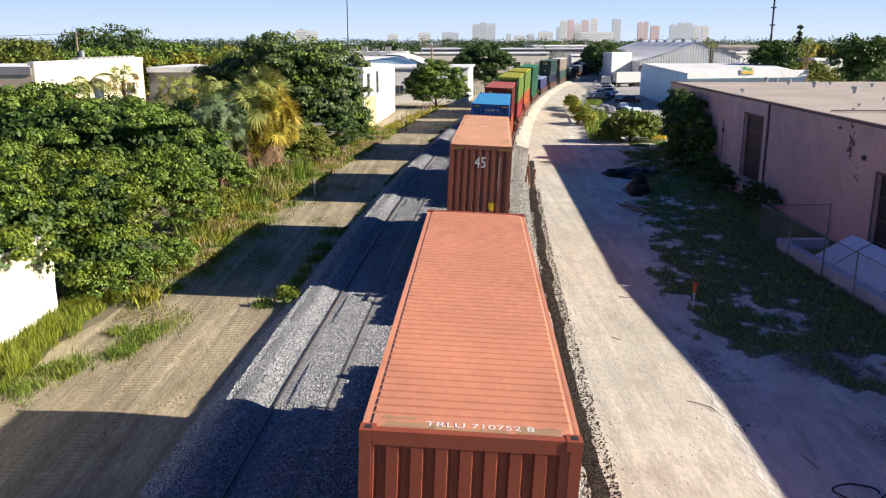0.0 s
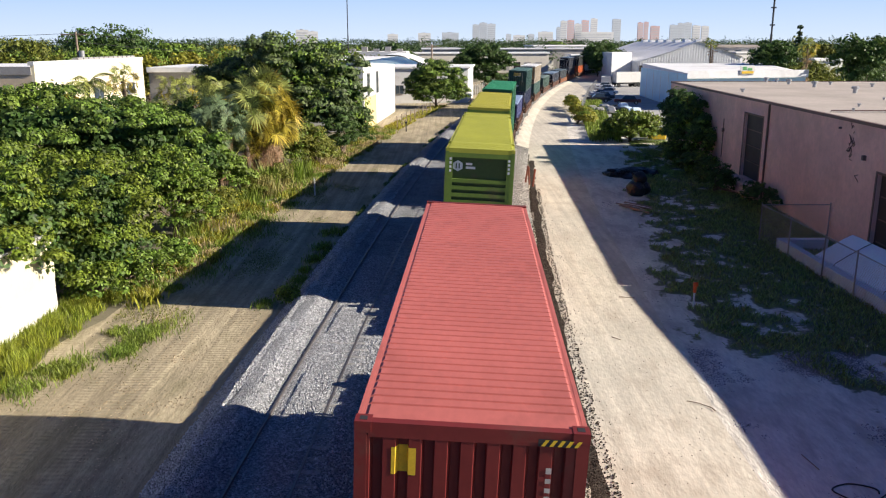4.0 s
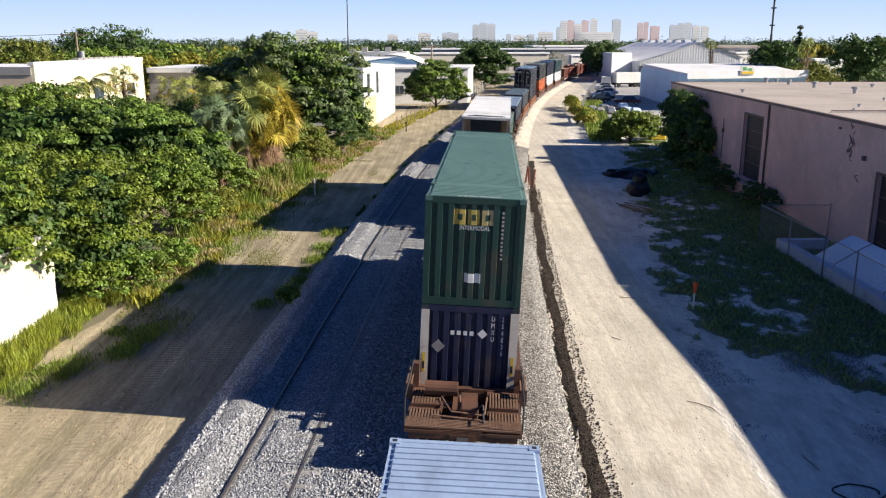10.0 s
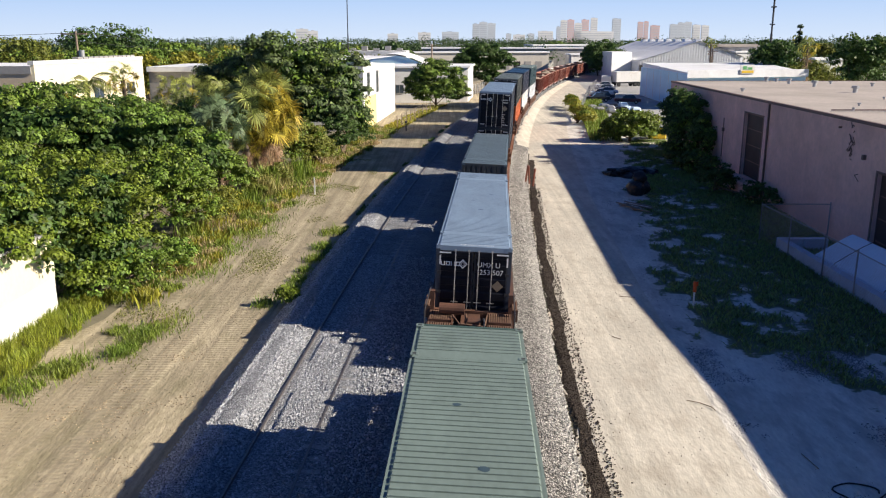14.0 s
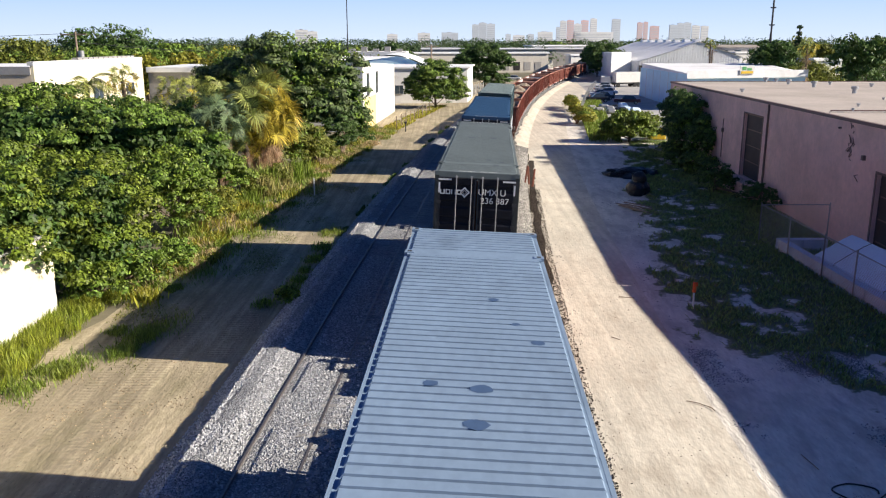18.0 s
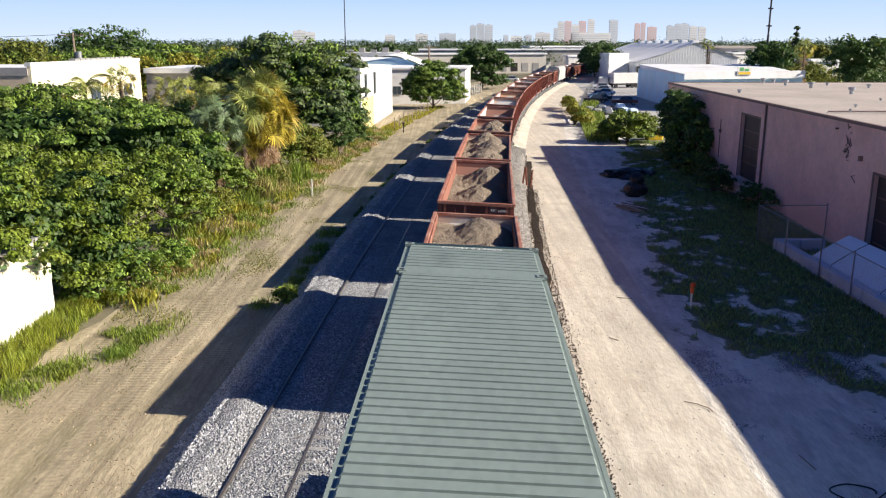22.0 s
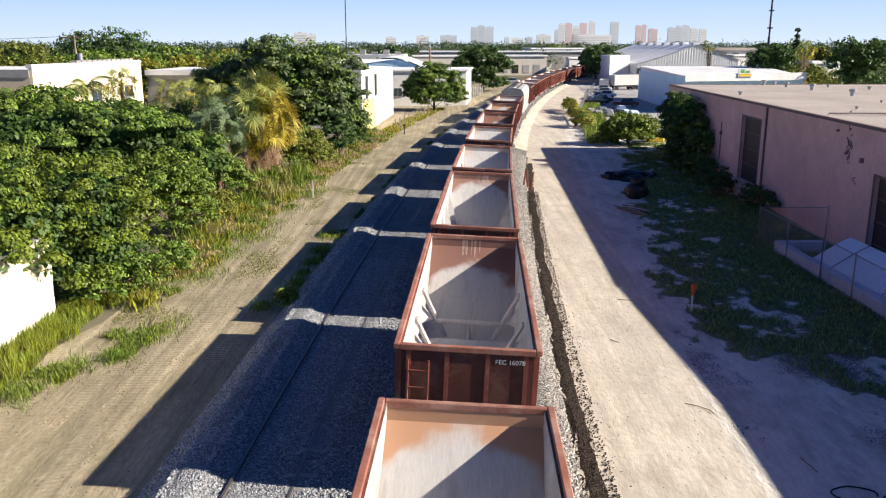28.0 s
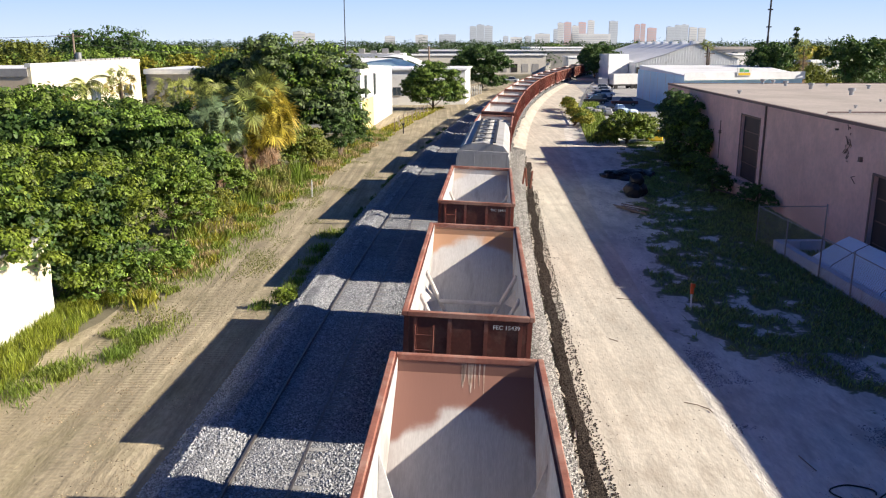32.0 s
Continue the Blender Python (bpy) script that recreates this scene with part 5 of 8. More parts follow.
    # floor ridge and doors between the slopes
    f0, f1 = y0 + L * 0.30, y1 - L * 0.30
    part("hopper_floor", boxes((-1.45, 1.45, f0 - 0.05, f1 + 0.05, 0.72, 0.86)), M_HOPIN, th)
    rows = [[(-1.45, y, 0.87), (0.0 - 0.12, y, 0.87), (0, y, 1.55), (0.12, y, 0.87), (1.45, y, 0.87)] for y in (f0, f1)]
    if s0 in (488.3, 529.0):
        part("door_spindle", tubes(((0, f1 - 0.3, 0.87), (0, f1 - 0.3, 1.5), 0.09), n=8), M_BRACE, th)
    else:
        part("centre_ridge", sheet(rows), M_HOPIN, th)
    # pale spill streaks down the far end sheet
    rnd = random.Random(int(s0))
    for k in range(9 if s0 in (476.0, 488.3, 529.0) else 0):
        x, w, low = rnd.gauss(0.05, 0.22), rnd.uniform(0.012, 0.05), rnd.uniform(0.05, 0.3)
        ya, yk = y1 - 0.104, y1 - 0.125
        yf = yk - low * (L * 0.30 - 0.12) / 2.35
        zf = 3.2 - low + 0.006
        v = [(x - w, ya, z1 - 0.16), (x + w, ya, z1 - 0.16), (x + w * 0.8, yk, 3.206), (x - w * 0.9, yk, 3.206), (x + w * 0.2, yf, zf), (x - w * 0.4, yf, zf)]
        part("spill_streak", (v, [(0, 3, 2, 1), (3, 5, 4, 2)]), M_STREAK, th, "pale spill streak")
    for k in ((-1, 1) if L > 12 else (0,)):
        y = k * L * 0.1
        rows = [[(x, y - 0.9, 0.88), (x, y, 1.75), (x, y + 0.9, 0.88)] for x in (1.45, -1.45)]
        part("cross_ridge", sheet(rows), M_HOPIN, th)
    if s0 in (488.3, 529.0):
        for y in (-L * 0.2, L * 0.0, L * 0.2):
            for sx in (-1, 1):
                v = [(sx * 1.445, y + dy, 3.15) for dy in (-0.03, 0.03)] + [(sx * 1.445, y + dy, 1.0) for dy in (-0.03, 0.03)] + [(sx * 0.85, y + 0.25 + dy, 1.0) for dy in (-0.03, 0.03)]
                part("gusset_plate", (v, [(0, 2, 4), (1, 5, 3), (0, 4, 5, 1), (2, 3, 5, 4), (0, 1, 3, 2)]), M_HOPIN, th, "pale triangular gusset plate")
    elif brace:
        for y in (-L * 0.14, L * 0.10):
            for sx in (-1, 1):
                part("diagonal_brace", tubes(((sx * 1.44, y - 0.1, 2.9), (sx * 0.72, y + 0.15, 1.35), 0.065)), M_BRACE, th)
                part("gusset", ([(sx * 1.445, y - 0.35, 1.9), (sx * 1.445, y + 0.45, 1.9), (sx * 1.1, y + 0.1, 1.9), (sx * 1.445, y + 0.1, 2.4)], [(0, 2, 3), (2, 1, 3), (0, 1, 2)]), M_BRACE, th)
            if deep:
                part("cross_tube", tubes(((-1.0, y, 1.9), (1.0, y, 1.9), 0.075), n=12), M_BRACE, th)
    # ladder and grab irons on the near end
    yy = y0 - 0.03
    if s0 == 422.8:
        for z in (2.9, 2.35, 1.8):
            part("grab_iron", tubes(((-1.3, yy, z), (-0.85, yy, z), 0.02), ((-1.3, yy, z), (-1.3, yy + 0.07, z), 0.02), ((-0.85, yy, z), (-0.85, yy + 0.07, z), 0.02), n=6), HOP_RIM, th, "pale steel grab iron")
        for k, w in enumerate((0.42, 0.26, 0.36)):
            quad(th, "stencil_bar", 0.1 - w, 0.1 + w, 2.26 - k * 0.13, 2.33 - k * 0.13, y0 + 0.045, M_PALEINK)
    else:
        lad = part("ladder", tubes(((-1.3, yy, 1.15), (-1.3, yy, 3.25), 0.022), ((-0.85, yy, 1.15), (-0.85, yy, 3.25), 0.022), n=6), P, th)
        for k in range(5):
            part("rung", tubes(((-1.3, yy, 1.4 + k * 0.4), (-0.85, yy, 1.4 + k * 0.4), 0.018), n=6), P, lad)
    part("grab_iron", tubes(((0.75, yy, 2.1), (1.3, yy, 2.1), 0.018), ((0.75, yy, 1.6), (1.3, yy, 1.6), 0.018), n=6), P, th)
    if code:
        lettering(code, 0.15, on_end(0.95, y0 + 0.015, 3.28), M_INK, th)
        for k in range(3):
            quad(th, "stencil_bar", -0.2, 0.35, 2.0 - k * 0.12, 2.05 - k * 0.12, y0 + 0.045, M_INK)
    MOVERS.append((th, s0 + L / 2, 0.0))
    if load:
        rnd = random.Random(load)
        nx, ny = 26, int(L * 9)
        peaks = [(rnd.uniform(-0.05, 0.45) + (0.25 if load == 3 else 0.0), y0 + (k + 0.5 + rnd.uniform(-0.22, 0.22)) * L / 3, rnd.uniform(0.75, 1.2)) for k in range(3)]
        rows = []
        for j in range(ny + 1):
            y = y0 + 0.13 + (L - 0.26) * j / ny
            r = []
            for i in range(nx + 1):
                x = -1.44 + 2.88 * i / nx
                hs = [2.75 + ph - math.hypot((x - px) * 0.6, (y - py) * 0.4) ** 1.2 for px, py, ph in peaks]
                floor = 3.1 - 0.2 * (x + 1.44)
                z = 0.14 * math.log(sum(math.exp(q / 0.14) for q in hs) + math.exp(floor / 0.14))
                z = min(z, 4.0) + {3: 0.1, 4: -0.3}.get(load, 0.0)
                z += 0.12 * noise.noise((x * 1.3, y * 1.3, load)) + 0.08 * noise.noise((x * 4, y * 4, load)) + 0.055 * noise.noise((x * 9, y * 9, load))
                r.append((x, y, z))
            rows.append(r)
        heap = tagged(part("gravel_load", sheet(rows), M_GRAVEL, None), "grey brown gravel heaped in an open hopper car", "gravel", "gravel loads")
        MOVERS.append((heap, s0 + L / 2, 0.0))


RB = "rust red open hopper car"
for s, L, code, load in ((381.5, 10.4, "", 3), (394.2, 12.65, "FEC 16083", 4), (407.6, 13.2, "FEC 16091", 5), (422.8, 9.9, "FEC 13046", 6), (435.4, 12.8, "", 0), (450.7, 10.3, "FEC 15418", 0), (463.0, 10.2, "", 0), (476.0, 10.9, "FEC 16078", 0),
                         (488.3, 13.3, "", 0), (502.9, 10.5, "FEC 15222", 0), (516.45, 9.95, "FEC 15461", 0), (529.0, 12.1, "FEC 16080", 0), (543.8, 10.3, "FEC 15439", 0), (558.5, 10.2, "FEC 15411", 0)):
    hopper(s, L, L < 12 and not load, int(s) % 2, code, load, not load, RB + (" heaped with gravel" if load else " standing empty with a dusty lining"))
s = 592.0
for k in range(17):
    hopper(s, 12.6 if k % 3 else 10.3, False, k % 2, "", 0, k % 2 == 0, RB + " standing empty with a dusty lining")
    s += 13.6 if k % 3 else 14.2


def covered_hopper(s0, L):
    th = thing("covered_hopper", "pale grey covered hopper car with roof hatches", "railcar", "train cars")
    grey = mat("dirty_white_car", (0.47, 0.46, 0.44), 0.6, vary=0.1, scale=0.6, dirt=(0.25, 0.22, 0.19), dirt_amount=0.35, dirt_scale=0.6, stretch=(1, 1, 0.3))
    y0, y1 = -L / 2, L / 2
    prof = [(-1.45, 1.3), (-1.58, 2.2), (-1.58, 3.4), (-1.42, 3.95), (-1.15, 4.25), (0, 4.42), (1.15, 4.25), (1.42, 3.95), (1.58, 3.4), (1.58, 2.2), (1.45, 1.3)]
    for k in range(2):
        a, b = y0 + 1.3 + k * (L - 2.6) / 2, y0 + 1.3 + (k + 1) * (L - 2.6) / 2 - 0.06
        v, f = sheet([[(x, y, z) for x, z in prof] for y in (a, b)])
        n = len(prof)
        f += [tuple(range(n))[::-1], tuple(range(n, 2 * n))]
        part("bay_shell", (v, f), grey, th)
        for j in range(3):
            y = a + (j + 0.5) * (b - a) / 3
            h = part("roof_hatch", tubes(((0, y, 4.38), (0, y, 4.52), 0.36), n=14), grey, th)
            part("hatch_bar", boxes((-0.55, 0.55, y - 0.04, y + 0.04, 4.53, 4.57), (-0.05, 0.05, y - 0.5, y + 0.5, 4.53, 4.56)), M_STEEL, h)
    for x in (-0.62, 0.62):
        part("running_board", boxes((x - 0.09, x + 0.09, y0 + 1.2, y1 - 1.2, 4.43, 4.47)), M_STEEL, th)
    for y, s in ((y0, 1), (y1, -1)):
        part("end_platform", boxes((-1.5, 1.5, min(y, y + s * 1.6), max(y, y + s * 1.6), 1.05, 1.16)), grey, th)
        for x in (-1.4, -0.5, 0.5, 1.4):
            part("end_post", boxes((x - 0.05, x + 0.05, y + s * 0.1 - 0.05, y + s * 0.1 + 0.05, 1.16, 4.0)), grey, th)
        part("end_beam", boxes((-1.5, 1.5, y + s * 0.1 - 0.06, y + s * 0.1 + 0.06, 3.9, 4.05)), grey, th)
        pts = [[(x, y + s * 1.3, 2.6) for x in (-1.4, 1.4)], [(x, y + s * 3.2, 1.16) for x in (-1.4, 1.4)]]
        part("end_slope", sheet(pts), M_STEEL, th)
        wheels(th, y + s * 1.6)
    for x in (-1.5, 1.5):
        part("side_sill", boxes((x - 0.08, x + 0.08, y0, y1, 1.0, 1.3)), grey, th)
    MOVERS.append((th, s0 + L / 2, 0.0))


covered_hopper(571.6, 18.0)


# ---- buildings ----
M_DARKOPEN = mat("dark_opening", (0.02, 0.018, 0.018), 0.6, vary=0.3, scale=1)
M_GLASS = mat("window_glass", (0.05, 0.07, 0.09), 0.1, vary=0.2, scale=0.5, spec=0.8)
M_BEIGE = mat("beige_plaster", (0.64, 0.52, 0.38), 0.85, vary=0.08, scale=0.4)
M_CREAM = mat("cream_plaster", (0.78, 0.70, 0.50), 0.85, vary=0.06, scale=0.4, bump=0.1)
M_YELLOW = mat("yellow_plaster", (0.74, 0.58, 0.28), 0.85, vary=0.08, scale=0.5)
# white siding out of the sun: the sky's blue is put into its colour
M_PALEBLUE = mat("shade_blue_siding", (0.60, 0.83, 0.96), 0.7, vary=0.06, scale=0.3, dirt=(0.5, 0.68, 0.8), dirt_amount=0.2)
M_WROOF = mat("white_membrane_roof", (0.82, 0.82, 0.82), 0.7, vary=0.06, scale=0.15, dirt=(0.55, 0.54, 0.52), dirt_amount=0.25, dirt_scale=0.1)
M_GREY = mat("grey_concrete", (0.34, 0.33, 0.32), 0.9, vary=0.12, scale=0.5, bump=0.15)
M_METAL = mat("ribbed_white_metal", (0.74, 0.75, 0.76), 0.5, 0.1, vary=0.08, scale=0.3, dirt=(0.4, 0.38, 0.36), dirt_amount=0.25)
M_ASPH = mat("worn_asphalt", (0.40, 0.39, 0.37), 0.9, vary=0.15, scale=0.3, bump=0.2)
M_PIPE = mat("pipe_brown", (0.16, 0.10, 0.085), 0.6, vary=0.1)
M_SEAM = mat("white_roof_seam", (0.6, 0.55, 0.5), 0.8, vary=0.2)


def prism(pts, z0, z1):
    """An upright block over a plan polygon."""
    n = len(pts)
    z1s = z1 if isinstance(z1, (list, tuple)) else [z1] * n
    v = [(x, y, z0) for x, y in pts] + [(x, y, z) for (x, y), z in zip(pts, z1s)]
    f = [tuple(range(n))[::-1], tuple(range(n, 2 * n))] + [(i, (i + 1) % n, n + (i + 1) % n, n + i) for i in range(n)]
    return v, f


def along(ax, ay, bx, by):
    """Pose with its x axis from a to b, and the length."""
    return pose(ax, ay, 0, 0, 0, math.degrees(math.atan2(by - ay, bx - ax))), math.hypot(bx - ax, by - ay)


def WX(y):
    return 18.85 + 0.052 * y


def warehouse():
    th = thing("warehouse", "long pink stucco warehouse with a flat tan roof", "building")
    y0, y1, h, t = 33.0, 84.6, 6.05, 0.3
    slot = [(34.0, 38.8, -0.5, 3.9), (55.8, 59.8, 0.55, 5.05)]
    # side wall in bays, with two openings through it
    cut = [y0]
    for a, b, _, _ in slot:
        cut += [a, b]
    cut.append(y1)
    for i in range(len(cut) - 1):
        a, b = cut[i], cut[i + 1]
        pl = [(WX(a), a), (WX(a) + t, a), (WX(b) + t, b), (WX(b), b)]
        if i % 2 == 0:
            part("side_wall", prism(pl, -0.6, h), M_PINK, th)
        else:
            _, _, z0, z1 = slot[i // 2]
            part("side_wall", prism(pl, z1, h), M_PINK, th)
            if z0 > 0:
                part("side_wall", prism(pl, -0.6, z0), M_PINK, th)
            d = part("door", prism([(WX(a) + 0.22, a), (WX(a) + 0.27, a), (WX(b) + 0.27, b), (WX(b) + 0.22, b)], z0, z1), mat("brown_steel_door", (0.035, 0.024, 0.026), 0.6, vary=0.2, scale=1), th, "dark closed door in a recess")
            for k in range(1, 4):
                zz = z0 + (z1 - z0) * k / 4
                part("door_rail", prism([(WX(a) + 0.19, a + 0.2), (WX(a) + 0.22, a + 0.2), (WX(b) + 0.22, b - 0.2), (WX(b) + 0.19, b - 0.2)], zz, zz + 0.06), M_PIPE, d)
            part("door_frame", prism([(WX(a) - 0.03, a - 0.14), (WX(a), a - 0.14), (WX(a), a), (WX(a) - 0.03, a)], z0, z1 + 0.12), M_PIPE, th)
            part("door_frame", prism([(WX(b) - 0.03, b), (WX(b), b), (WX(b), b + 0.14), (WX(b) - 0.03, b + 0.14)], z0, z1 + 0.12), M_PIPE, th)
            part("lintel", prism([(WX(a) - 0.03, a), (WX(a), a), (WX(b), b), (WX(b) - 0.03, b)], z1, z1 + 0.12), M_PIPE, th)
    part("end_wall", prism([(WX(y1), y1 - 0.3), (62, y1 - 0.3), (62, y1), (WX(y1), y1)], -0.6, h - 0.003), M_PINK, th)
    part("near_wall", prism([(WX(y0) + 0.3, y0), (58, y0), (58, y0 + 0.3), (WX(y0) + 0.3, y0 + 0.3)], -0.6, h - 0.003), M_PINK, th)
    part("back_wall", prism([(58, y0 + 0.3), (58.3, y0 + 0.3), (62, y1 - 0.3), (61.7, y1 - 0.3)], -0.6, h - 0.003), M_PINK, th)
    part("roof_slab", prism([(WX(y0) + 0.15, y0 + 0.1), (58.1, y0 + 0.1), (61.8, y1 - 0.1), (WX(y1) + 0.15, y1 - 0.1)], h + 0.004, h + 0.12), M_ROOF, th, "flat tan roof with worn patches")
    part("roof_edge", prism([(WX(y0) - 0.06, y0), (WX(y0) + 0.16, y0), (WX(y1) + 0.16, y1), (WX(y1) - 0.06, y1)], h + 0.004, h + 0.17), M_PIPE, th, "dark metal roof edging")
    part("roof_edge", prism([(WX(y1) + 0.17, y1 - 0.1), (62, y1 - 0.1), (62, y1 + 0.06), (WX(y1) + 0.17, y1 + 0.06)], h + 0.004, h + 0.17), M_PIPE, th)
    for y in (54.6,):
        part("downpipe", tubes(((WX(y) - 0.08, y, -0.5), (WX(y) - 0.08, y, h), 0.07)), M_PIPE, th, "brown painted downpipe")
    # loading landing under the far door
    part("landing", prism([(WX(54.9) - 0.95, 54.9), (WX(54.9), 54.9), (WX(60.6), 60.6), (WX(60.6) - 0.95, 60.6)], -0.55, 0.5), M_PINK, th, "concrete loading landing")
    # roof vents and pipes
    for x, y, r, hh in ((24.1, 66.7, 0.28, 0.35), (32.4, 83.4, 0.36, 0.6), (33.6, 83.8, 0.3, 0.45), (33.0, 79.3, 0.36, 0.6), (33.0, 73.8, 0.38, 0.65), (32.3, 65.0, 0.38, 0.65), (36.6, 78.5, 0.25, 0.35), (38.5, 74.5, 0.3, 0.4), (25.8, 51.2, 0.16, 0.25), (30.5, 57.2, 0.14, 0.22), (28.0, 49.0, 0.12, 0.22), (23.4, 47.0, 0.12, 0.3)):
        v = part("roof_vent", tubes(((x, y, h + 0.1), (x, y, h + 0.1 + hh * 0.6), r * 0.42), n=12), M_BARE, th, "small round roof ventilator")
        part("vent_cap", tubes(((x, y, h + 0.1 + hh * 0.55), (x, y, h + 0.1 + hh * 0.85), r * 0.72), n=12), M_BARE, v)
    part("roof_pipe", boxes((21.9, 42, 46.6, 46.7, h + 0.13, h + 0.2)), M_SEAM, th, "pale pipe run over the roof")
    part("roof_pipe", boxes((22.4, 40, 47.5, 47.6, h + 0.13, h + 0.2)), M_PIPE, th)
    # lower end block nearer the eye, out of view, shaped after the road's shadow edge
    lo = [(WX(6.0), 6.0), (54, 6.0), (54, y0 - 0.1), (WX(y0 - 0.1), y0 - 0.1)]
    lo[0], lo[1] = (WX(21.0), 21.0), (54, 21.0)
    part("end_block", prism(lo, -0.6, (5.62, 5.62, 6.2, 6.2)), M_PINK, th)
    part("end_block", prism([(WX(4.0), 4.0), (54, 4.0), (54, 20.98), (WX(20.98), 20.98)], -0.6, 5.62), M_PINK, th)
    # boxes and brackets on the wall
    for y, z, s in ((40.3, 4.35, 0.2), (43.4, 5.6, 0.08), (64.8, 3.2, 0.22)):
        part("wall_box", boxes((WX(y) - 0.16, WX(y), y - s / 2, y + s / 2, z, z + s * 1.2)), M_PIPE, th)
    part("bracket", tubes(((WX(40.6) - 0.05, 40.75, 3.55), (WX(40.6) - 0.35, 40.5, 3.55), 0.02), ((WX(40.6) - 0.35, 40.5, 3.55), (WX(40.6) - 0.05, 40.65, 3.2), 0.02), n=6), M_PIPE, th)
    part("conduit", tubes(((WX(64.9) - 0.04, 64.9, 1.2), (WX(64.9) - 0.04, 64.9, 4.2), 0.035)), M_PIPE, th)
    # blotchy brown stain on the wall, built as short thin stems
    rnd = random.Random(5)
    bm = bmesh.new()
    for k in range(24):
        y, z = 42.0 + rnd.gauss(0, 0.16), 4.95 + rnd.gauss(0, 0.35)
        tube(bm, (WX(y) - 0.02, y, z), (WX(y) - 0.05, y + rnd.uniform(-0.25, 0.25), z + rnd.uniform(-0.3, 0.3)), 0.02, 5)
    part("vine", bm, M_PIPE, th, "dark brown wall stain built of short stems")


def windows(th, m, L, y, z0, z1, n, w, frame=M_GREY, glass=M_GLASS):
    """n windows on a wall face that lies along local x, at local depth y."""
    for k in range(n):
        c = L * (k + 0.5) / n
        bm = boxes((c - w / 2, c + w / 2, y - 0.08, y - 0.01, z0, z1))
        bm.transform(m)
        wd = part("window", bm, glass, th)
        bm = boxes((c - w / 2 - 0.06, c + w / 2 + 0.06, y - 0.12, y - 0.005, z1, z1 + 0.08), (c - w / 2 - 0.06, c + w / 2 + 0.06, y - 0.16, y - 0.005, z0 - 0.08, z0), (c - 0.03, c + 0.03, y - 0.11, y - 0.081, z0, z1))
        bm.transform(m)
        part("frame", bm, frame, wd)


def left_side():
    th = thing("white_building", "low white walled building behind the bright tree", "building")
    part("wall", prism([(-15.9, 14), (-15.4, 14), (-15.22, 30.7), (-15.7, 30.7)], -0.6, 2.85), M_WHITE, th)
    part("wall", prism([(-29, 30.4), (-15.7, 30.4), (-15.7, 30.7), (-29, 30.7)], -0.6, 2.85), M_WHITE, th)
    part("roof", prism([(-29, 14), (-15.3, 14), (-15.12, 30.8), (-29, 30.8)], 2.854, 2.95), M_GREY, th)
    part("wall_band", prism([(-15.41, 14), (-15.37, 14), (-15.19, 30.7), (-15.23, 30.7)], 1.1, 2.8), M_CREAM, th, "cream painted upper band")
    th = thing("flat_roofed_block", "white and beige flat-roofed block with a parapet", "building")
    part("side_wall", prism([(-37.3, 75.5), (-37, 75.5), (-36.3, 101), (-36.6, 101)], -0.6, 8.0), M_CREAM, th)
    part("front_wall", prism([(-62, 75.5), (-37.3, 75.5), (-37.3, 75.8), (-62, 75.8)], -0.6, 7.2), M_BEIGE, th)
    part("front_parapet", prism([(-62, 75.4), (-37.3, 75.4), (-37.3, 76.2), (-62, 76.2)], 7.204, 7.9), M_GREY, th)
    part("roof", prism([(-62, 76.2), (-37.3, 76.2), (-36.6, 101), (-62, 101)], 7.3, 7.6), M_WROOF, th)
    part("parapet", prism([(-37.5, 75.4), (-36.95, 75.4), (-36.25, 101.1), (-36.8, 101.1)], 8.004, 8.35), M_WHITE, th)
    m, L = along(-37, 75.5, -36.3, 101)
    windows(th, m, L, 0, 4.3, 5.5, 3, 2.2)
    for k in range(12):
        part("coping_block", boxes((-37.2, -36.6, 84 + k * 1.3, 85.1 + k * 1.3, 8.36, 8.55)), M_GREY, th)
    th = thing("grey_block", "grey low building with a pale flat roof", "building")
    part("shell", prism([(-36.2, 102.5), (-29.0, 102.5), (-29.0, 118), (-36.2, 118)], -0.6, 6.5), M_GREY, th)
    part("roof", prism([(-36.3, 102.1), (-28.6, 102.1), (-28.6, 118.4), (-36.3, 118.4)], 6.504, 7.1), M_WROOF, th)
    th = thing("white_workshop", "white workshop with tall windows and a yellow base", "building")
    a, b = (-9.6, 100), (-7.6, 131)
    pl = [a, b, (-26, 132), (-26, 101)]
    part("shell", prism(pl, -0.6, (7.7, 6.8, 6.8, 7.9)), M_WHITE, th)
    part("roof", prism([(-9.3, 99.7), (-7.3, 131.3), (-26.2, 132.3), (-26.2, 100.7)], 7.95, (8.0, 7.96, 8.1, 8.1)), M_WROOF, th)
    m, L = along(a[0], a[1], b[0], b[1])
    bm = boxes((1, L * 0.34, -0.03, -0.006, -0.5, 3.4))
    bm.transform(m)
    part("yellow_base", bm, M_YELLOW, th, "yellow painted wall base")
    windows(th, m, L * 0.5, 0, 3.6, 6.3, 2, 1.7)
    m, L = along(-26, 101, a[0], a[1])
    windows(th, m, L, 0, 3.5, 5.6, 6, 1.6)
    th = thing("arched_hall", "grey hall with an arched roof", "building")
    n = 14
    arc = [(-18 + 15.5 * k / n, 5.2 + 2.5 * math.sin(math.pi * k / n)) for k in range(n + 1)]
    v = [(x, y, z) for y in (168, 205) for x, z in arc]
    f = [(i, i + 1, n + 2 + i, n + 1 + i) for i in range(n)]
    part("arched_roof", (v, f), M_WROOF, th)
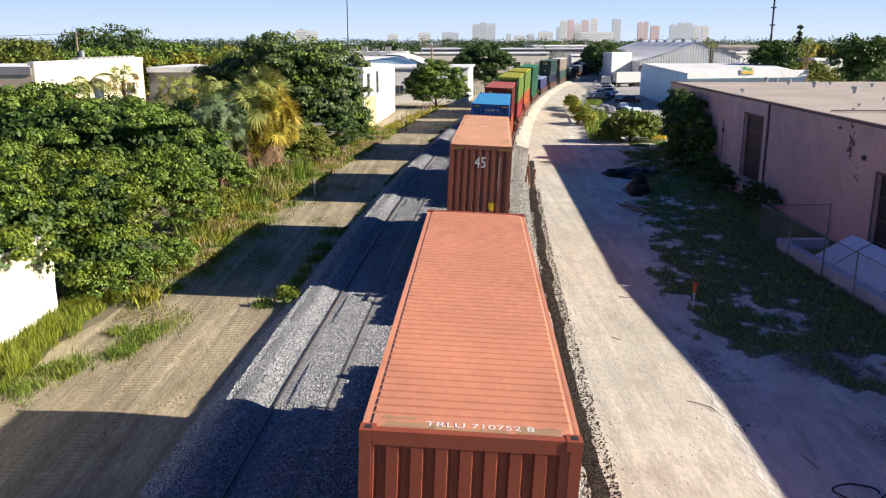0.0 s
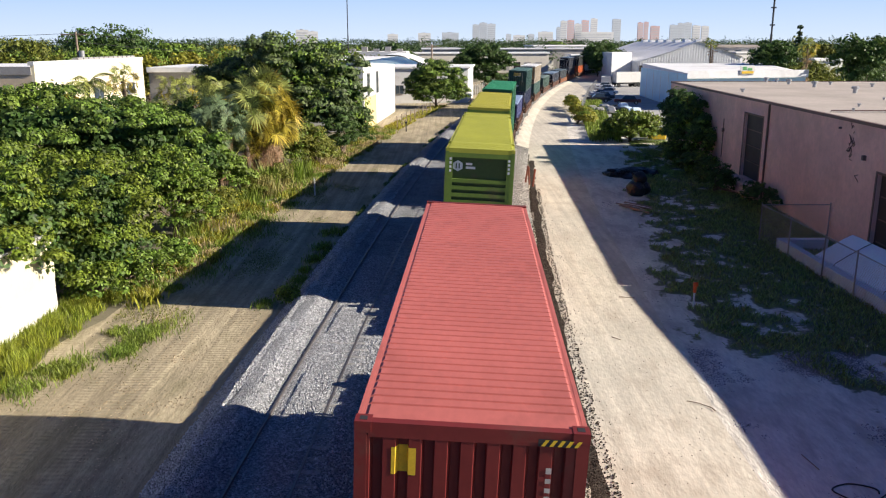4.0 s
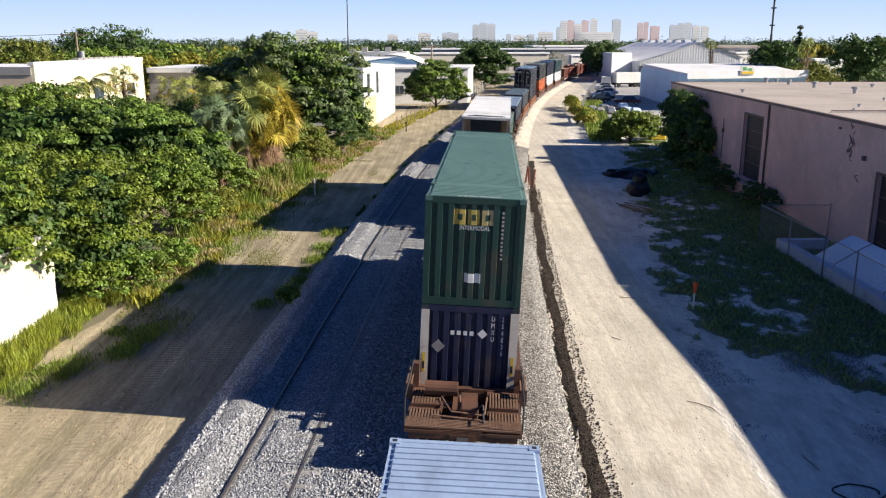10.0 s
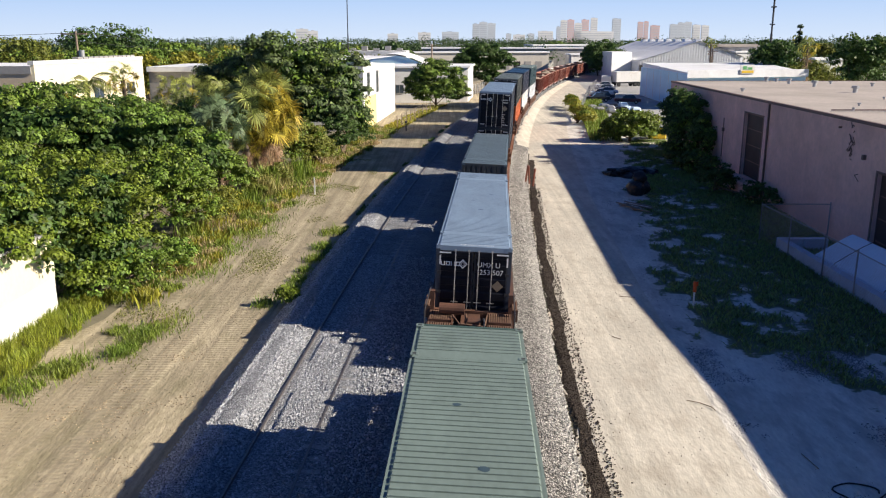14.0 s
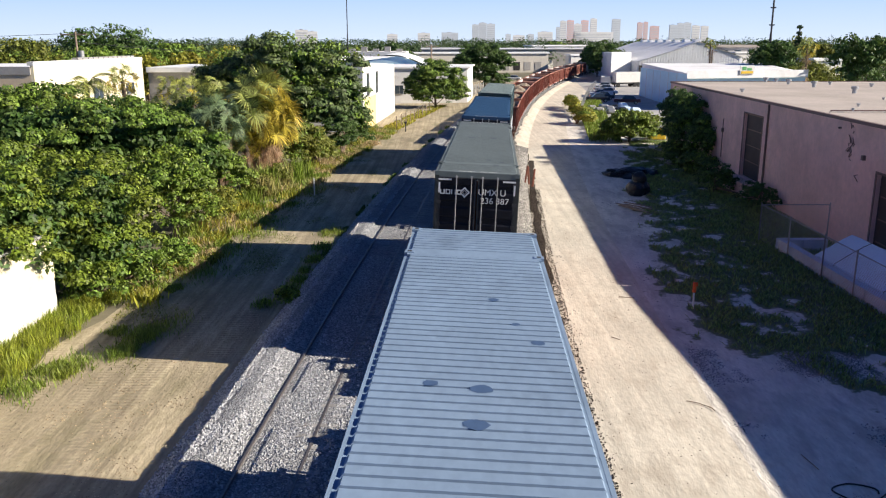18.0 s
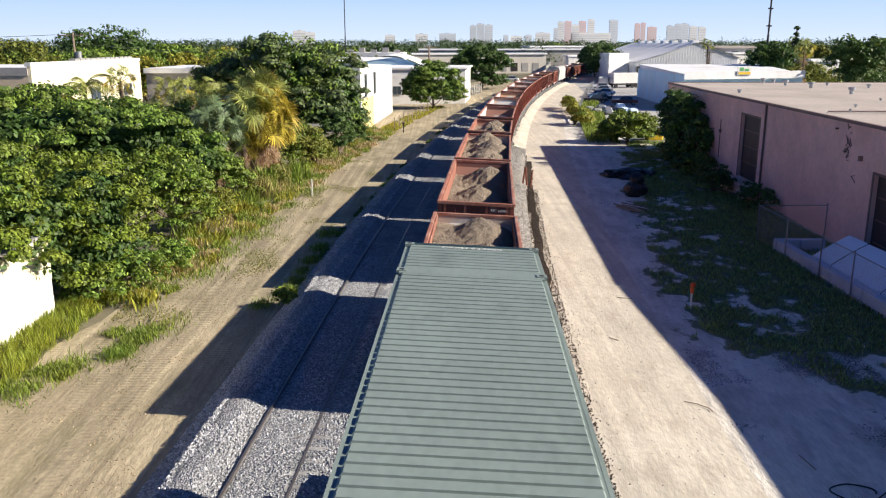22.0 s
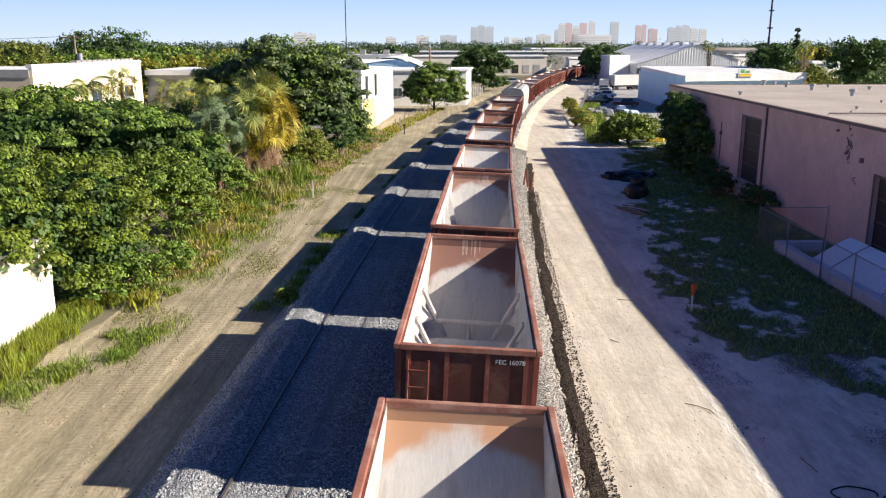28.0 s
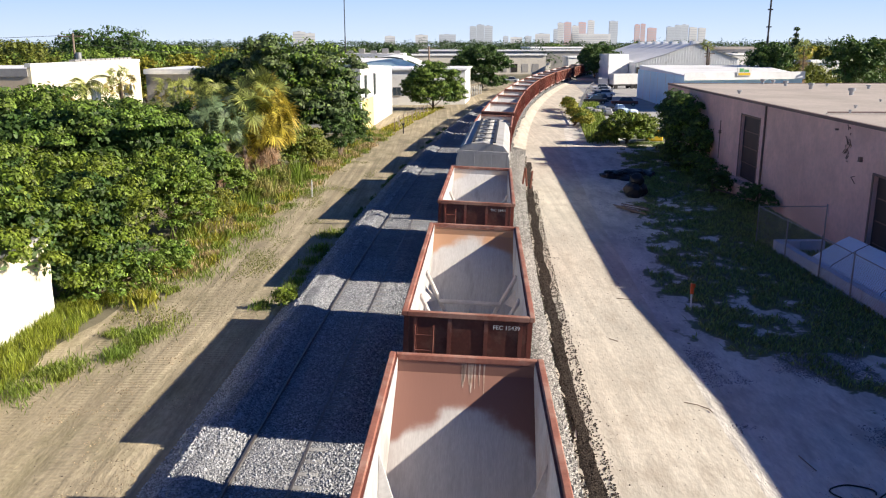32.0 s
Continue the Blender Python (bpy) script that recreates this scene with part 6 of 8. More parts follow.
    part("front_wall", ([(x, 168.3, z - 0.25) for x, z in arc] + [(-2.5, 168.3, -0.6), (-18, 168.3, -0.6)], [tuple(range(n + 3))]), M_PALEBLUE, th)
    part("side_walls", prism([(-17.8, 168.4), (-2.7, 168.4), (-2.7, 204.8), (-17.8, 204.8)], -0.6, 5.0), M_WHITE, th)
    th = thing("white_shed", "long white flat-roofed shed", "building")
    part("shell", prism([(-9.5, 148), (4.5, 150), (6, 166), (-9.5, 166)], -0.6, 5.6), M_WHITE, th)
    part("roof", prism([(-9.8, 147.6), (4.9, 149.6), (6.4, 166.4), (-9.8, 166.4)], 5.604, 5.9), M_WROOF, th)
    windows(th, *along(-9.5, 148, 4.5, 150), 0, 1.2, 2.6, 4, 1.4)
    th = thing("roof_units", "white rooftop building with air units", "building")
    part("shell", prism([(-24, 205), (-9, 205), (-9, 225), (-24, 225)], -0.6, 7.9), M_WHITE, th)
    for k in range(5):
        part("air_unit", boxes((-23 + k * 2.9, -21.6 + k * 2.9, 207, 209, 7.904, 8.6 + (k % 2) * 0.5)), M_GREY, th)


def right_side():
    th = thing("blue_hall", "hall with walls tinted shade blue, a white flat roof and sign", "building")
    a, b, c, d = (38.8, 132.0), (40.6, 171), (66, 171), (60.3, 138.4)
    part("shell", prism([a, d, c, b], -0.6, 5.1), M_PALEBLUE, th)
    part("roof", prism([(39.0, 132.5), (60.0, 138.8), (65.7, 170.7), (40.8, 170.7)], 5.104, (5.3, 5.3, 5.95, 5.95)), M_WROOF, th)
    part("front_parapet", prism([(38.6, 131.5), (60.5, 137.9), (60.5, 138.3), (38.7, 131.9)], 4.5, (5.7, 5.7, 5.7, 5.7)), M_WROOF, th)
    m, L = along(38.6, 131.45, 60.5, 137.85)
    for nm, rows_, mt, lab in (("sign", ((9.6, 12.2, -0.12, -0.02, 5.1, 6.5),), M_WHITE, "white sign board with a green and yellow mark"), ("sign_mark", ((9.8, 12.0, -0.16, -0.125, 5.2, 5.6),), M_YEL, ""),
                               ("sign_mark", ((10.0, 10.7, -0.16, -0.125, 5.75, 6.3), (10.9, 11.7, -0.16, -0.125, 5.72, 6.1)), mat("sign_green", (0.1, 0.35, 0.12), 0.6), "")):
        bm = boxes(*rows_)
        bm.transform(m)
        part(nm, bm, mt, th, lab)
    m, L = along(*b, *a)
    bm = boxes(*[(k * 6.4, k * 6.4 + 0.12, -0.05, -0.004, -0.5, 5.05) for k in range(1, 6)])
    bm.transform(m)
    part("wall_seam", bm, M_METAL, th)
    th = thing("ribbed_shed", "large white ribbed metal shed with a gable roof", "building")
    x0, x1, xr, y0, y1 = 51.8, 82.4, 69.0, 222, 300
    prof = [(x0, -0.6), (x0, 5.3), (xr - 8, 7.8), (xr, 10.4), (x1, 6.2), (x1, -0.6)]
    part("gable_wall", ([(x, y0 + (x - x0) * 0.27, z) for x, z in prof], [(0, 1, 2, 3, 4, 5)][:1]), M_METAL, th)
    part("side_wall", ([(x0, y0, -0.6), (x0, y1, -0.6), (x0, y1, 5.3), (x0, y0, 5.3)], [(0, 1, 2, 3)]), M_METAL, th)
    part("roof", sheet([[(x, y0 - 0.6 + (x - x0) * 0.27 if e == 0 else y1, z + 0.03) for x, z in prof[1:5]] for e in (0, 1)]), M_WROOF, th)
    for k in range(39):
        x = x0 + 0.4 + k * 0.77
        zt = np.interp(x, [p[0] for p in prof[1:5]], [p[1] for p in prof[1:5]])
        yg = y0 + (x - x0) * 0.27
        part("wall_rib", boxes((x, x + 0.16, yg - 0.12, yg - 0.005, 2.4, zt - 0.15)), M_METAL, th)
    for k in range(7):
        part("ridge_vent", boxes((xr - 0.8, xr + 0.8, y0 + 5 + k * 10, y0 + 8 + k * 10, 10.2, 10.95)), M_WROOF, th)
    part("lean_to", prism([(45.6, 226), (51.6, 229), (51.6, 240), (45.6, 240)], -0.6, 7.5), M_METAL, th)
    part("dock_opening", prism([(52.2, 221.9), (56.6, 223.1), (56.6, 223.25), (52.2, 222.05)], -0.4, 4.2), M_DARKOPEN, th)
    th = thing("grey_hall", "distant grey hall with a flat roof", "building")
    part("shell", prism([(97, 310), (117, 312), (117, 335), (97, 335)], -0.6, 8.4), M_GREY, th)
    part("roof", prism([(96.6, 309.5), (117.5, 311.5), (117.5, 335.4), (96.6, 335.4)], 8.404, 9.3), M_ROOF, th)
    windows(th, *along(97, 310, 117, 312), 0, 5, 7.4, 4, 2.4)
    # distant sheds across the end of the line
    for x0, x1, y, dp, h, mt, lab in ((-11, 39, 300, 14, 6.2, mat("pale_shed_panel", (0.62, 0.58, 0.51), 0.8, vary=0.08, scale=0.3, dirt=(0.5, 0.46, 0.4), dirt_amount=0.3), "long cream shed across the line"), (38, 66, 352, 40, 8.6, M_WHITE, "long white hall beyond the curve"), (-8, 60, 322, 20, 7.6, M_GREY, "long grey-roofed hall behind the cream shed"), (46, 60, 300, 14, 5.5, M_WHITE, "white depot with dock doors"), (105, 130, 300, 20, 6.4, M_WHITE, "white house among far trees"), (81.0, 88.0, 182, 8, 6.2, M_WHITE, "white house among trees behind the warehouse")):
        t2 = thing("far_shed", lab, "building", "far sheds")
        tn = 0.3 * min(x1 - x0, 30) / (x1 - x0)
        part("shell", prism([(x0, y), (x1, y + (x1 - x0) * tn), (x1, y + dp + (x1 - x0) * tn), (x0, y + dp)], -0.6, h), mt, t2)
        part("roof", prism([(x0 - 0.4, y - 0.5), (x1 + 0.4, y - 0.5 + (x1 - x0) * tn), (x1 + 0.4, y + dp + 0.4 + (x1 - x0) * tn), (x0 - 0.4, y + dp + 0.4)], h + 0.004, h + 0.5), M_WROOF, t2)
        n = int((x1 - x0) / 4)
        for k in range(n):
            ya, yb = y + (1 + k * 4) * tn, y + (3.4 + k * 4) * tn
            part("dock_door", prism([(x0 + 1 + k * 4, ya - 0.1), (x0 + 3.4 + k * 4, yb - 0.1), (x0 + 3.4 + k * 4, yb - 0.01), (x0 + 1 + k * 4, ya - 0.01)], 0.2, 3.2), M_WHITE if k % 5 == 2 else M_GREY if k % 3 else M_DARKOPEN, t2)


warehouse()
left_side()
right_side()


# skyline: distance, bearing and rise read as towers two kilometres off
# distance haze is mixed into the facade and window colours to flatten contrast
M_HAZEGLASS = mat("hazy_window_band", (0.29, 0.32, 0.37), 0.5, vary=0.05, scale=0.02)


def skyline():
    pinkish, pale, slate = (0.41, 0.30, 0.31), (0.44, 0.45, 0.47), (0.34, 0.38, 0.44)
    tints = {}
    for x0, x1, top, c in ((524, 545, 52, pale), (545, 562, 55, pale), (836, 848, 43, slate), (848, 862, 40, slate), (862, 877, 42, slate), (895, 905, 60, slate), (908, 930, 62, pale), (934, 946, 60, slate), (952, 980, 56, pale), (984, 992, 48, slate), (991, 1003, 37, pale),
                           (1003, 1016, 36, pinkish), (1016, 1030, 42, pale), (1028, 1042, 36, pinkish), (1044, 1057, 33, pale), (1016, 1092, 56, pale), (1082, 1099, 34, slate), (1127, 1138, 40, pinkish), (1138, 1147, 39, pinkish), (1150, 1168, 46, pinkish), (1184, 1200, 44, slate),
                           (1198, 1212, 41, slate), (1210, 1224, 40, slate), (1224, 1240, 45, pale), (1240, 1255, 46, pale), (782, 812, 57, slate), (740, 762, 58, pale), (686, 704, 60, pale)):
        if c not in tints:
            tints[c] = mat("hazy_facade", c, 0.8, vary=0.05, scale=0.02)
        Y = 1600.0 + 1.2 * (x0 - 524)
        k = (Y * math.cos(radians(TILT))) / FOCAL
        th = thing("tower_block", "hazy distant high-rise block on the skyline", "tower block", "skyline towers")
        a, b, z = (x0 - 784) * k, (x1 - 784) * k, (76 - top) * k * 0.98 + 9
        w = b - a
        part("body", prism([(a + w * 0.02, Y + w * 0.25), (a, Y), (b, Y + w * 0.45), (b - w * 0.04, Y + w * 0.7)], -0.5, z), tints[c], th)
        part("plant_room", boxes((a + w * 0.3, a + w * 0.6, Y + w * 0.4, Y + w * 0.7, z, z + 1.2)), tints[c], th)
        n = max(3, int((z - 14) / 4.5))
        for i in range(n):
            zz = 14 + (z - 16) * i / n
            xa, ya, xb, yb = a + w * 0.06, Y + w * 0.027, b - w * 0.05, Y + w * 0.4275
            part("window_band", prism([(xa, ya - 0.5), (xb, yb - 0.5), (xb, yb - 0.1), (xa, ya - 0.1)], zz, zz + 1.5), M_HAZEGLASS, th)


skyline()


# ---- plants ----
def leaf_mat(name, color, vary=0.55, trans=0.27):
    """Leaf surface: colour varies leaf by leaf and clump by clump, some light comes through."""
    m = bpy.data.materials.new(name)
    m.use_nodes = True
    n, l = m.node_tree.nodes, m.node_tree.links
    b = n["Principled BSDF"]
    b.inputs["Roughness"].default_value = 0.55
    b.inputs["Specular IOR Level"].default_value = 0.35
    geo = n.new("ShaderNodeNewGeometry")
    mr = n.new("ShaderNodeMapRange")
    mr.inputs["To Min"].default_value, mr.inputs["To Max"].default_value = 1 - vary, 1 + vary
    l.new(geo.outputs["Random Per Island"], mr.inputs["Value"])
    co = n.new("ShaderNodeTexCoord")
    tex = n.new("ShaderNodeTexNoise")
    tex.inputs["Scale"].default_value = 0.55
    l.new(co.outputs["Object"], tex.inputs["Vector"])
    m2 = n.new("ShaderNodeMapRange")
    m2.inputs["From Min"].default_value, m2.inputs["From Max"].default_value = 0.3, 0.7
    m2.inputs["To Min"].default_value, m2.inputs["To Max"].default_value = 0.485, 0.515
    l.new(tex.outputs["Fac"], m2.inputs["Value"])
    hs = n.new("ShaderNodeHueSaturation")
    hs.inputs["Color"].default_value = (*color, 1)
    l.new(mr.outputs[0], hs.inputs["Value"])
    l.new(m2.outputs[0], hs.inputs["Hue"])
    l.new(hs.outputs[0], b.inputs["Base Color"])
    tr = n.new("ShaderNodeBsdfTranslucent")
    l.new(hs.outputs[0], tr.inputs["Color"])
    mx = n.new("ShaderNodeMixShader")
    mx.inputs[0].default_value = trans
    l.new(b.outputs[0], mx.inputs[1])
    l.new(tr.outputs[0], mx.inputs[2])
    l.new(mx.outputs[0], n["Material Output"].inputs["Surface"])
    return m


L_BRIGHT = leaf_mat("bright_leaf", (0.152, 0.207, 0.022), 0.65, 0.17)
L_MID = leaf_mat("mid_leaf", (0.142, 0.217, 0.03), 0.7, 0.17)
L_GREYGREEN = leaf_mat("grey_green_leaf", (0.115, 0.16, 0.055), 0.7, 0.17)
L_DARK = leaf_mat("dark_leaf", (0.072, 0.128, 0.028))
L_OLIVE = leaf_mat("olive_leaf", (0.17, 0.19, 0.032))
L_YELLOW = leaf_mat("yellow_green_leaf", (0.30, 0.285, 0.035))
L_GRASS = leaf_mat("grass_blade", (0.20, 0.265, 0.04), 0.5)
L_STRAW = leaf_mat("dry_straw", (0.46, 0.36, 0.19), 0.4)
L_STRAWGREEN = leaf_mat("drying_cane", (0.34, 0.31, 0.11), 0.5)
L_PALM = leaf_mat("palm_green", (0.27, 0.30, 0.075), 0.7, 0.25)
L_PALMY = leaf_mat("palm_yellow", (0.40, 0.32, 0.045), 0.75, 0.22)
L_PALMB = leaf_mat("palm_blue_green", (0.15, 0.21, 0.10), 0.6, 0.2)
L_DEAD = leaf_mat("dead_frond", (0.34, 0.22, 0.12), 0.5)
L_FAR = leaf_mat("far_leaf", (0.055, 0.095, 0.032), 0.3)
M_BARK = mat("grey_brown_bark", (0.14, 0.105, 0.075), 0.95, vary=0.25, scale=3, bump=0.6, bump_scale=14)


def raw(verts, faces_n, material, name, parent):
    """A mesh of loose quads out of an array of corners."""
    me = bpy.data.meshes.new(name)
    nv = len(verts)
    me.vertices.add(nv)
    me.vertices.foreach_set("co", np.asarray(verts, dtype=np.float32).ravel())
    me.loops.add(nv)
    me.loops.foreach_set("vertex_index", np.arange(nv, dtype=np.int32))
    me.polygons.add(nv // faces_n)
    me.polygons.foreach_set("loop_start", np.arange(0, nv, faces_n, dtype=np.int32))
    me.update(calc_edges=True)
    me.materials.append(material)
    ob = new(name, me)
    ob.parent = parent
    return ob


def leaf_cloud(rng, lumps, count, size, clump=0.55, flat=0.12, fill=1.7, depth=(0.58, 1.14)):
    """Leaves gathered in clumps over the skins of lumps (centre and radii)."""
    lumps = np.asarray(lumps, float)
    area = lumps[:, 3] * lumps[:, 4] + lumps[:, 4] * lumps[:, 5] + lumps[:, 3] * lumps[:, 5]
    n_cl = max(8, int(area.sum() * fill / clump ** 2))
    which = rng.choice(len(lumps), n_cl, p=area / area.sum())
    d = rng.normal(size=(n_cl, 3))
    d /= np.linalg.norm(d, axis=1)[:, None]
    d[:, 2] = np.where(d[:, 2] < -0.45, -d[:, 2], d[:, 2])
    rad = rng.uniform(*depth, n_cl)
    cen = lumps[which, :3] + d * rad[:, None] * lumps[which, 3:6]
    cr = clump * rng.uniform(0.5, 1.45, n_cl)
    w = rng.choice(n_cl, count, p=cr ** 2 / (cr ** 2).sum())
    e = rng.normal(size=(count, 3))
    e /= np.linalg.norm(e, axis=1)[:, None]
    e[:, 2] = np.abs(e[:, 2]) * 0.9 + e[:, 2] * 0.1
    p = cen[w] + e * (cr[w] * rng.uniform(0.55, 1.05, count))[:, None] * np.array((1.0, 1.0, 0.75))
    keep = p[:, 2] > -0.5
    p, e = p[keep], e[keep]
    c = len(p)
    nrm = e + rng.normal(size=(c, 3)) * 0.3 + np.array((0, 0, flat))
    nrm /= np.linalg.norm(nrm, axis=1)[:, None]
    a = np.cross(nrm, rng.normal(size=(c, 3)))
    a /= np.linalg.norm(a, axis=1)[:, None]
    b = np.cross(nrm, a)
    s = size * rng.uniform(0.6, 1.3, c)[:, None]
    quads = np.stack([p - a * s * 0.5, p + b * s * 0.28 + nrm * s * 0.06, p + a * s * 0.55, p - b * s * 0.28 + nrm * s * 0.06], 1)
    return quads.reshape(-1, 3)


def limbs(bm, base, top, r, rng, n=5):
    tube(bm, base, top, r, 8, r * 0.6)
    base, top = Vector(base), Vector(top)
    for k in range(n):
        f = base.lerp(top, 0.45 + 0.5 * k / n)
        a = rng.uniform(0, 6.28)
        e = f + Vector((math.cos(a), math.sin(a), rng.uniform(0.5, 1.1))) * (top - base).length * rng.uniform(0.3, 0.5)
        tube(bm, f, e, r * 0.4, 6, r * 0.12)


def tree(x, y, lumps, leaf, count, size, label, name="tree", category="tree", trunk=0.2, clump=0.55, seed=1, group="", extra=None, fill=1.7, inner=False):
    """lumps: centre and radii relative to the foot of the tree."""
    rng = np.random.default_rng(seed)
    th = thing(name, label, category, group, pose(x, y, -0.55))
    bm = bmesh.new()
    top = max(l[2] for l in lumps)
    main = max(lumps, key=lambda q: q[3] * q[5])
    limbs(bm, (0, 0, -0.1), (main[0] * 0.6, main[1] * 0.6, max(0.5, main[2])), trunk, random.Random(seed), 6)
    for q in lumps:
        tube(bm, (0, 0, 0.4), (q[0], q[1], q[2]), trunk * 0.45, 6, trunk * 0.12)
    part("trunk", bm, M_BARK, th)
    raw(leaf_cloud(rng, lumps, count, size, clump, fill=fill), 4, leaf, "crown", th)
    if extra:
        raw(leaf_cloud(rng, lumps, int(count * 0.25), size, clump), 4, extra, "young_leaves", th)
    # darker leaves deep in the crown stand in for shade between clumps
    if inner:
        raw(leaf_cloud(rng, lumps, int(count * 0.3), size * 1.5, clump, depth=(0.45, 0.72)), 4, L_DARK, "shade_leaves", th)
    return th


def fan_frond(rng, org, d, length, droop, blades=20):
    """A fan leaf: a stalk along d, then a star of narrow blades that faces outwards."""
    d = Vector(d).normalized()
    org = Vector(org)
    length *= rng.uniform(0.8, 1.2)
    hub = org + d * length * 0.64
    nrm = (d * 0.3 + Vector((rng.uniform(-0.8, 0.8), rng.uniform(-0.8, 0.8), rng.uniform(-0.2, 0.7)))).normalized()
    axis = d + Vector((0, 0, -0.15 - droop * 0.6))
    axis = (axis - nrm * axis.dot(nrm))
    axis = axis.normalized() if axis.length > 0.05 else nrm.orthogonal().normalized()
    side = nrm.cross(axis)
    out = []
    for k in range(blades):
        a = (k / (blades - 1) - 0.5) * 4.2
        v = axis * math.cos(a) + side * math.sin(a)
        ln = length * 0.33 * (0.72 + 0.28 * math.cos(a * 0.5)) * rng.uniform(0.85, 1.12)
        m = hub + v * ln * 0.5 + nrm * 0.03
        t = hub + v * ln - Vector((0, 0, (0.1 + droop) * ln * rng.uniform(0.3, 1.0))) - nrm * 0.08 * ln
        s = v.cross(nrm).normalized() * 0.0145 * length
        out += [hub, m - s, t, m + s]
    st = side * 0.025
    out += [org - st, hub - st, hub + st, org + st]
    return out


def fan_palm(x, y, hub, r, label, seed, yellow=0.3, fronds=34, skirt=0.33, green=L_PALM):
    rng = random.Random(seed)
    th = thing("fan_palm", label, "palm", "palms", pose(x, y, -0.55))
    bm = bmesh.new()
    tube(bm, (0, 0, -0.1), (0.15, 0, hub * 0.5), 0.24, 10, 0.2)
    tube(bm, (0.15, 0, hub * 0.5), (0, 0, hub), 0.2, 10, 0.17)
    part("trunk", bm, M_BARK, th)
    sets = {"green_fronds": [], "yellow_fronds": [], "dead_fronds": []}
    for k in range(fronds):
        a = k * 2.4
        el = 1.35 - 2.2 * (k / fronds)
        d = (math.cos(a) * math.cos(el), math.sin(a) * math.cos(el), math.sin(el))
        low = k / fronds
        key = "green_fronds" if rng.random() > yellow * (max(0.0, low - 0.22) * 2.0 + 0.8 * min(1.0, low * 2) * max(0.0, math.cos(a))) else "yellow_fronds"
        sets[key] += fan_frond(rng, (0, 0, hub), d, r * rng.uniform(0.85, 1.1), 0.06 + 0.16 * low)
    n = int(fronds * skirt)
    for k in range(n):
        a = k * 2.4
        d = (math.cos(a) * 0.5, math.sin(a) * 0.5, -0.85)
        sets["dead_fronds"] += fan_frond(rng, (0, 0, hub * (0.95 - 0.68 * k / n)), d, r * rng.uniform(0.45, 0.7), 0.8, 16)
    for key, mt in (("green_fronds", green), ("yellow_fronds", L_PALMY), ("dead_fronds", L_DEAD)):
        if sets[key]:
            raw([tuple(v) for v in sets[key]], 4, mt, key, th)


def feather_palm(x, y, hub, r, label, seed, material):
    rng = random.Random(seed)
    th = thing("feather_palm", label, "palm", "palms", pose(x, y, -0.55))
    part("trunk", tubes(((0, 0, -0.1), (0.2, 0, hub), 0.16)), M_BARK, th)
    q = []
    for k in range(16):
        a = k * 2.4 + rng.uniform(-0.2, 0.2)
        el = rng.uniform(0.1, 1.1)
        p = Vector((0.2, 0, hub))
        v = Vector((math.cos(a) * math.cos(el), math.sin(a) * math.cos(el), math.sin(el)))
        side = v.cross(Vector((0, 0, 1))).normalized()
        for j in range(12):
            nx = p + v * r / 12
            ln = r * 0.3 * math.sin(math.pi * (j + 1) / 13.5)
            for s in (-1, 1):
                t = nx + side * s * ln + v * ln * 0.5 - Vector((0, 0, ln * 0.5))
                q += [p, p + v * 0.02, t, nx]
            q += [p - side * 0.03, nx - side * 0.03, nx + side * 0.03, p + side * 0.03]
            p = nx
            v = (v + Vector((0, 0, -0.16))).normalized()
    raw([tuple(v) for v in q], 4, material, "fronds", th)


def blades(rng, spots, height, width=0.05, lean=0.5):
    """Grass blades: one quad a blade, from foot to tip."""
    c = len(spots)
    p = np.asarray(spots, float)
    a = rng.uniform(0, 6.283, c)
    h = height * rng.uniform(0.4, 1.2, c)
    d = np.stack([np.cos(a), np.sin(a), np.zeros(c)], 1)
    s = np.stack([-np.sin(a), np.cos(a), np.zeros(c)], 1) * width
    tip = p + d * (h * lean * rng.uniform(0.2, 1.0, c))[:, None]
    tip[:, 2] += h
    mid = p * 0.55 + tip * 0.45
    mid[:, 2] += h * 0.12
    return np.stack([p, mid - s, tip, mid + s], 1).reshape(-1, 3)


def verge(rng, s0, s1, u0, u1, count, thin=1.0):
    """Feet of blades in patches along the line."""
    out = []
    while len(out) < count:
        s, u = rng.uniform(s0, s1), rng.uniform(u0, u1)
        if noise.noise((s * 0.28, u * 0.5, 3.3)) + thin > rng.uniform(-0.3, 0.9):
            x, y, _ = on_track(s, u)
            out.append((x, y, -0.54))
    return out


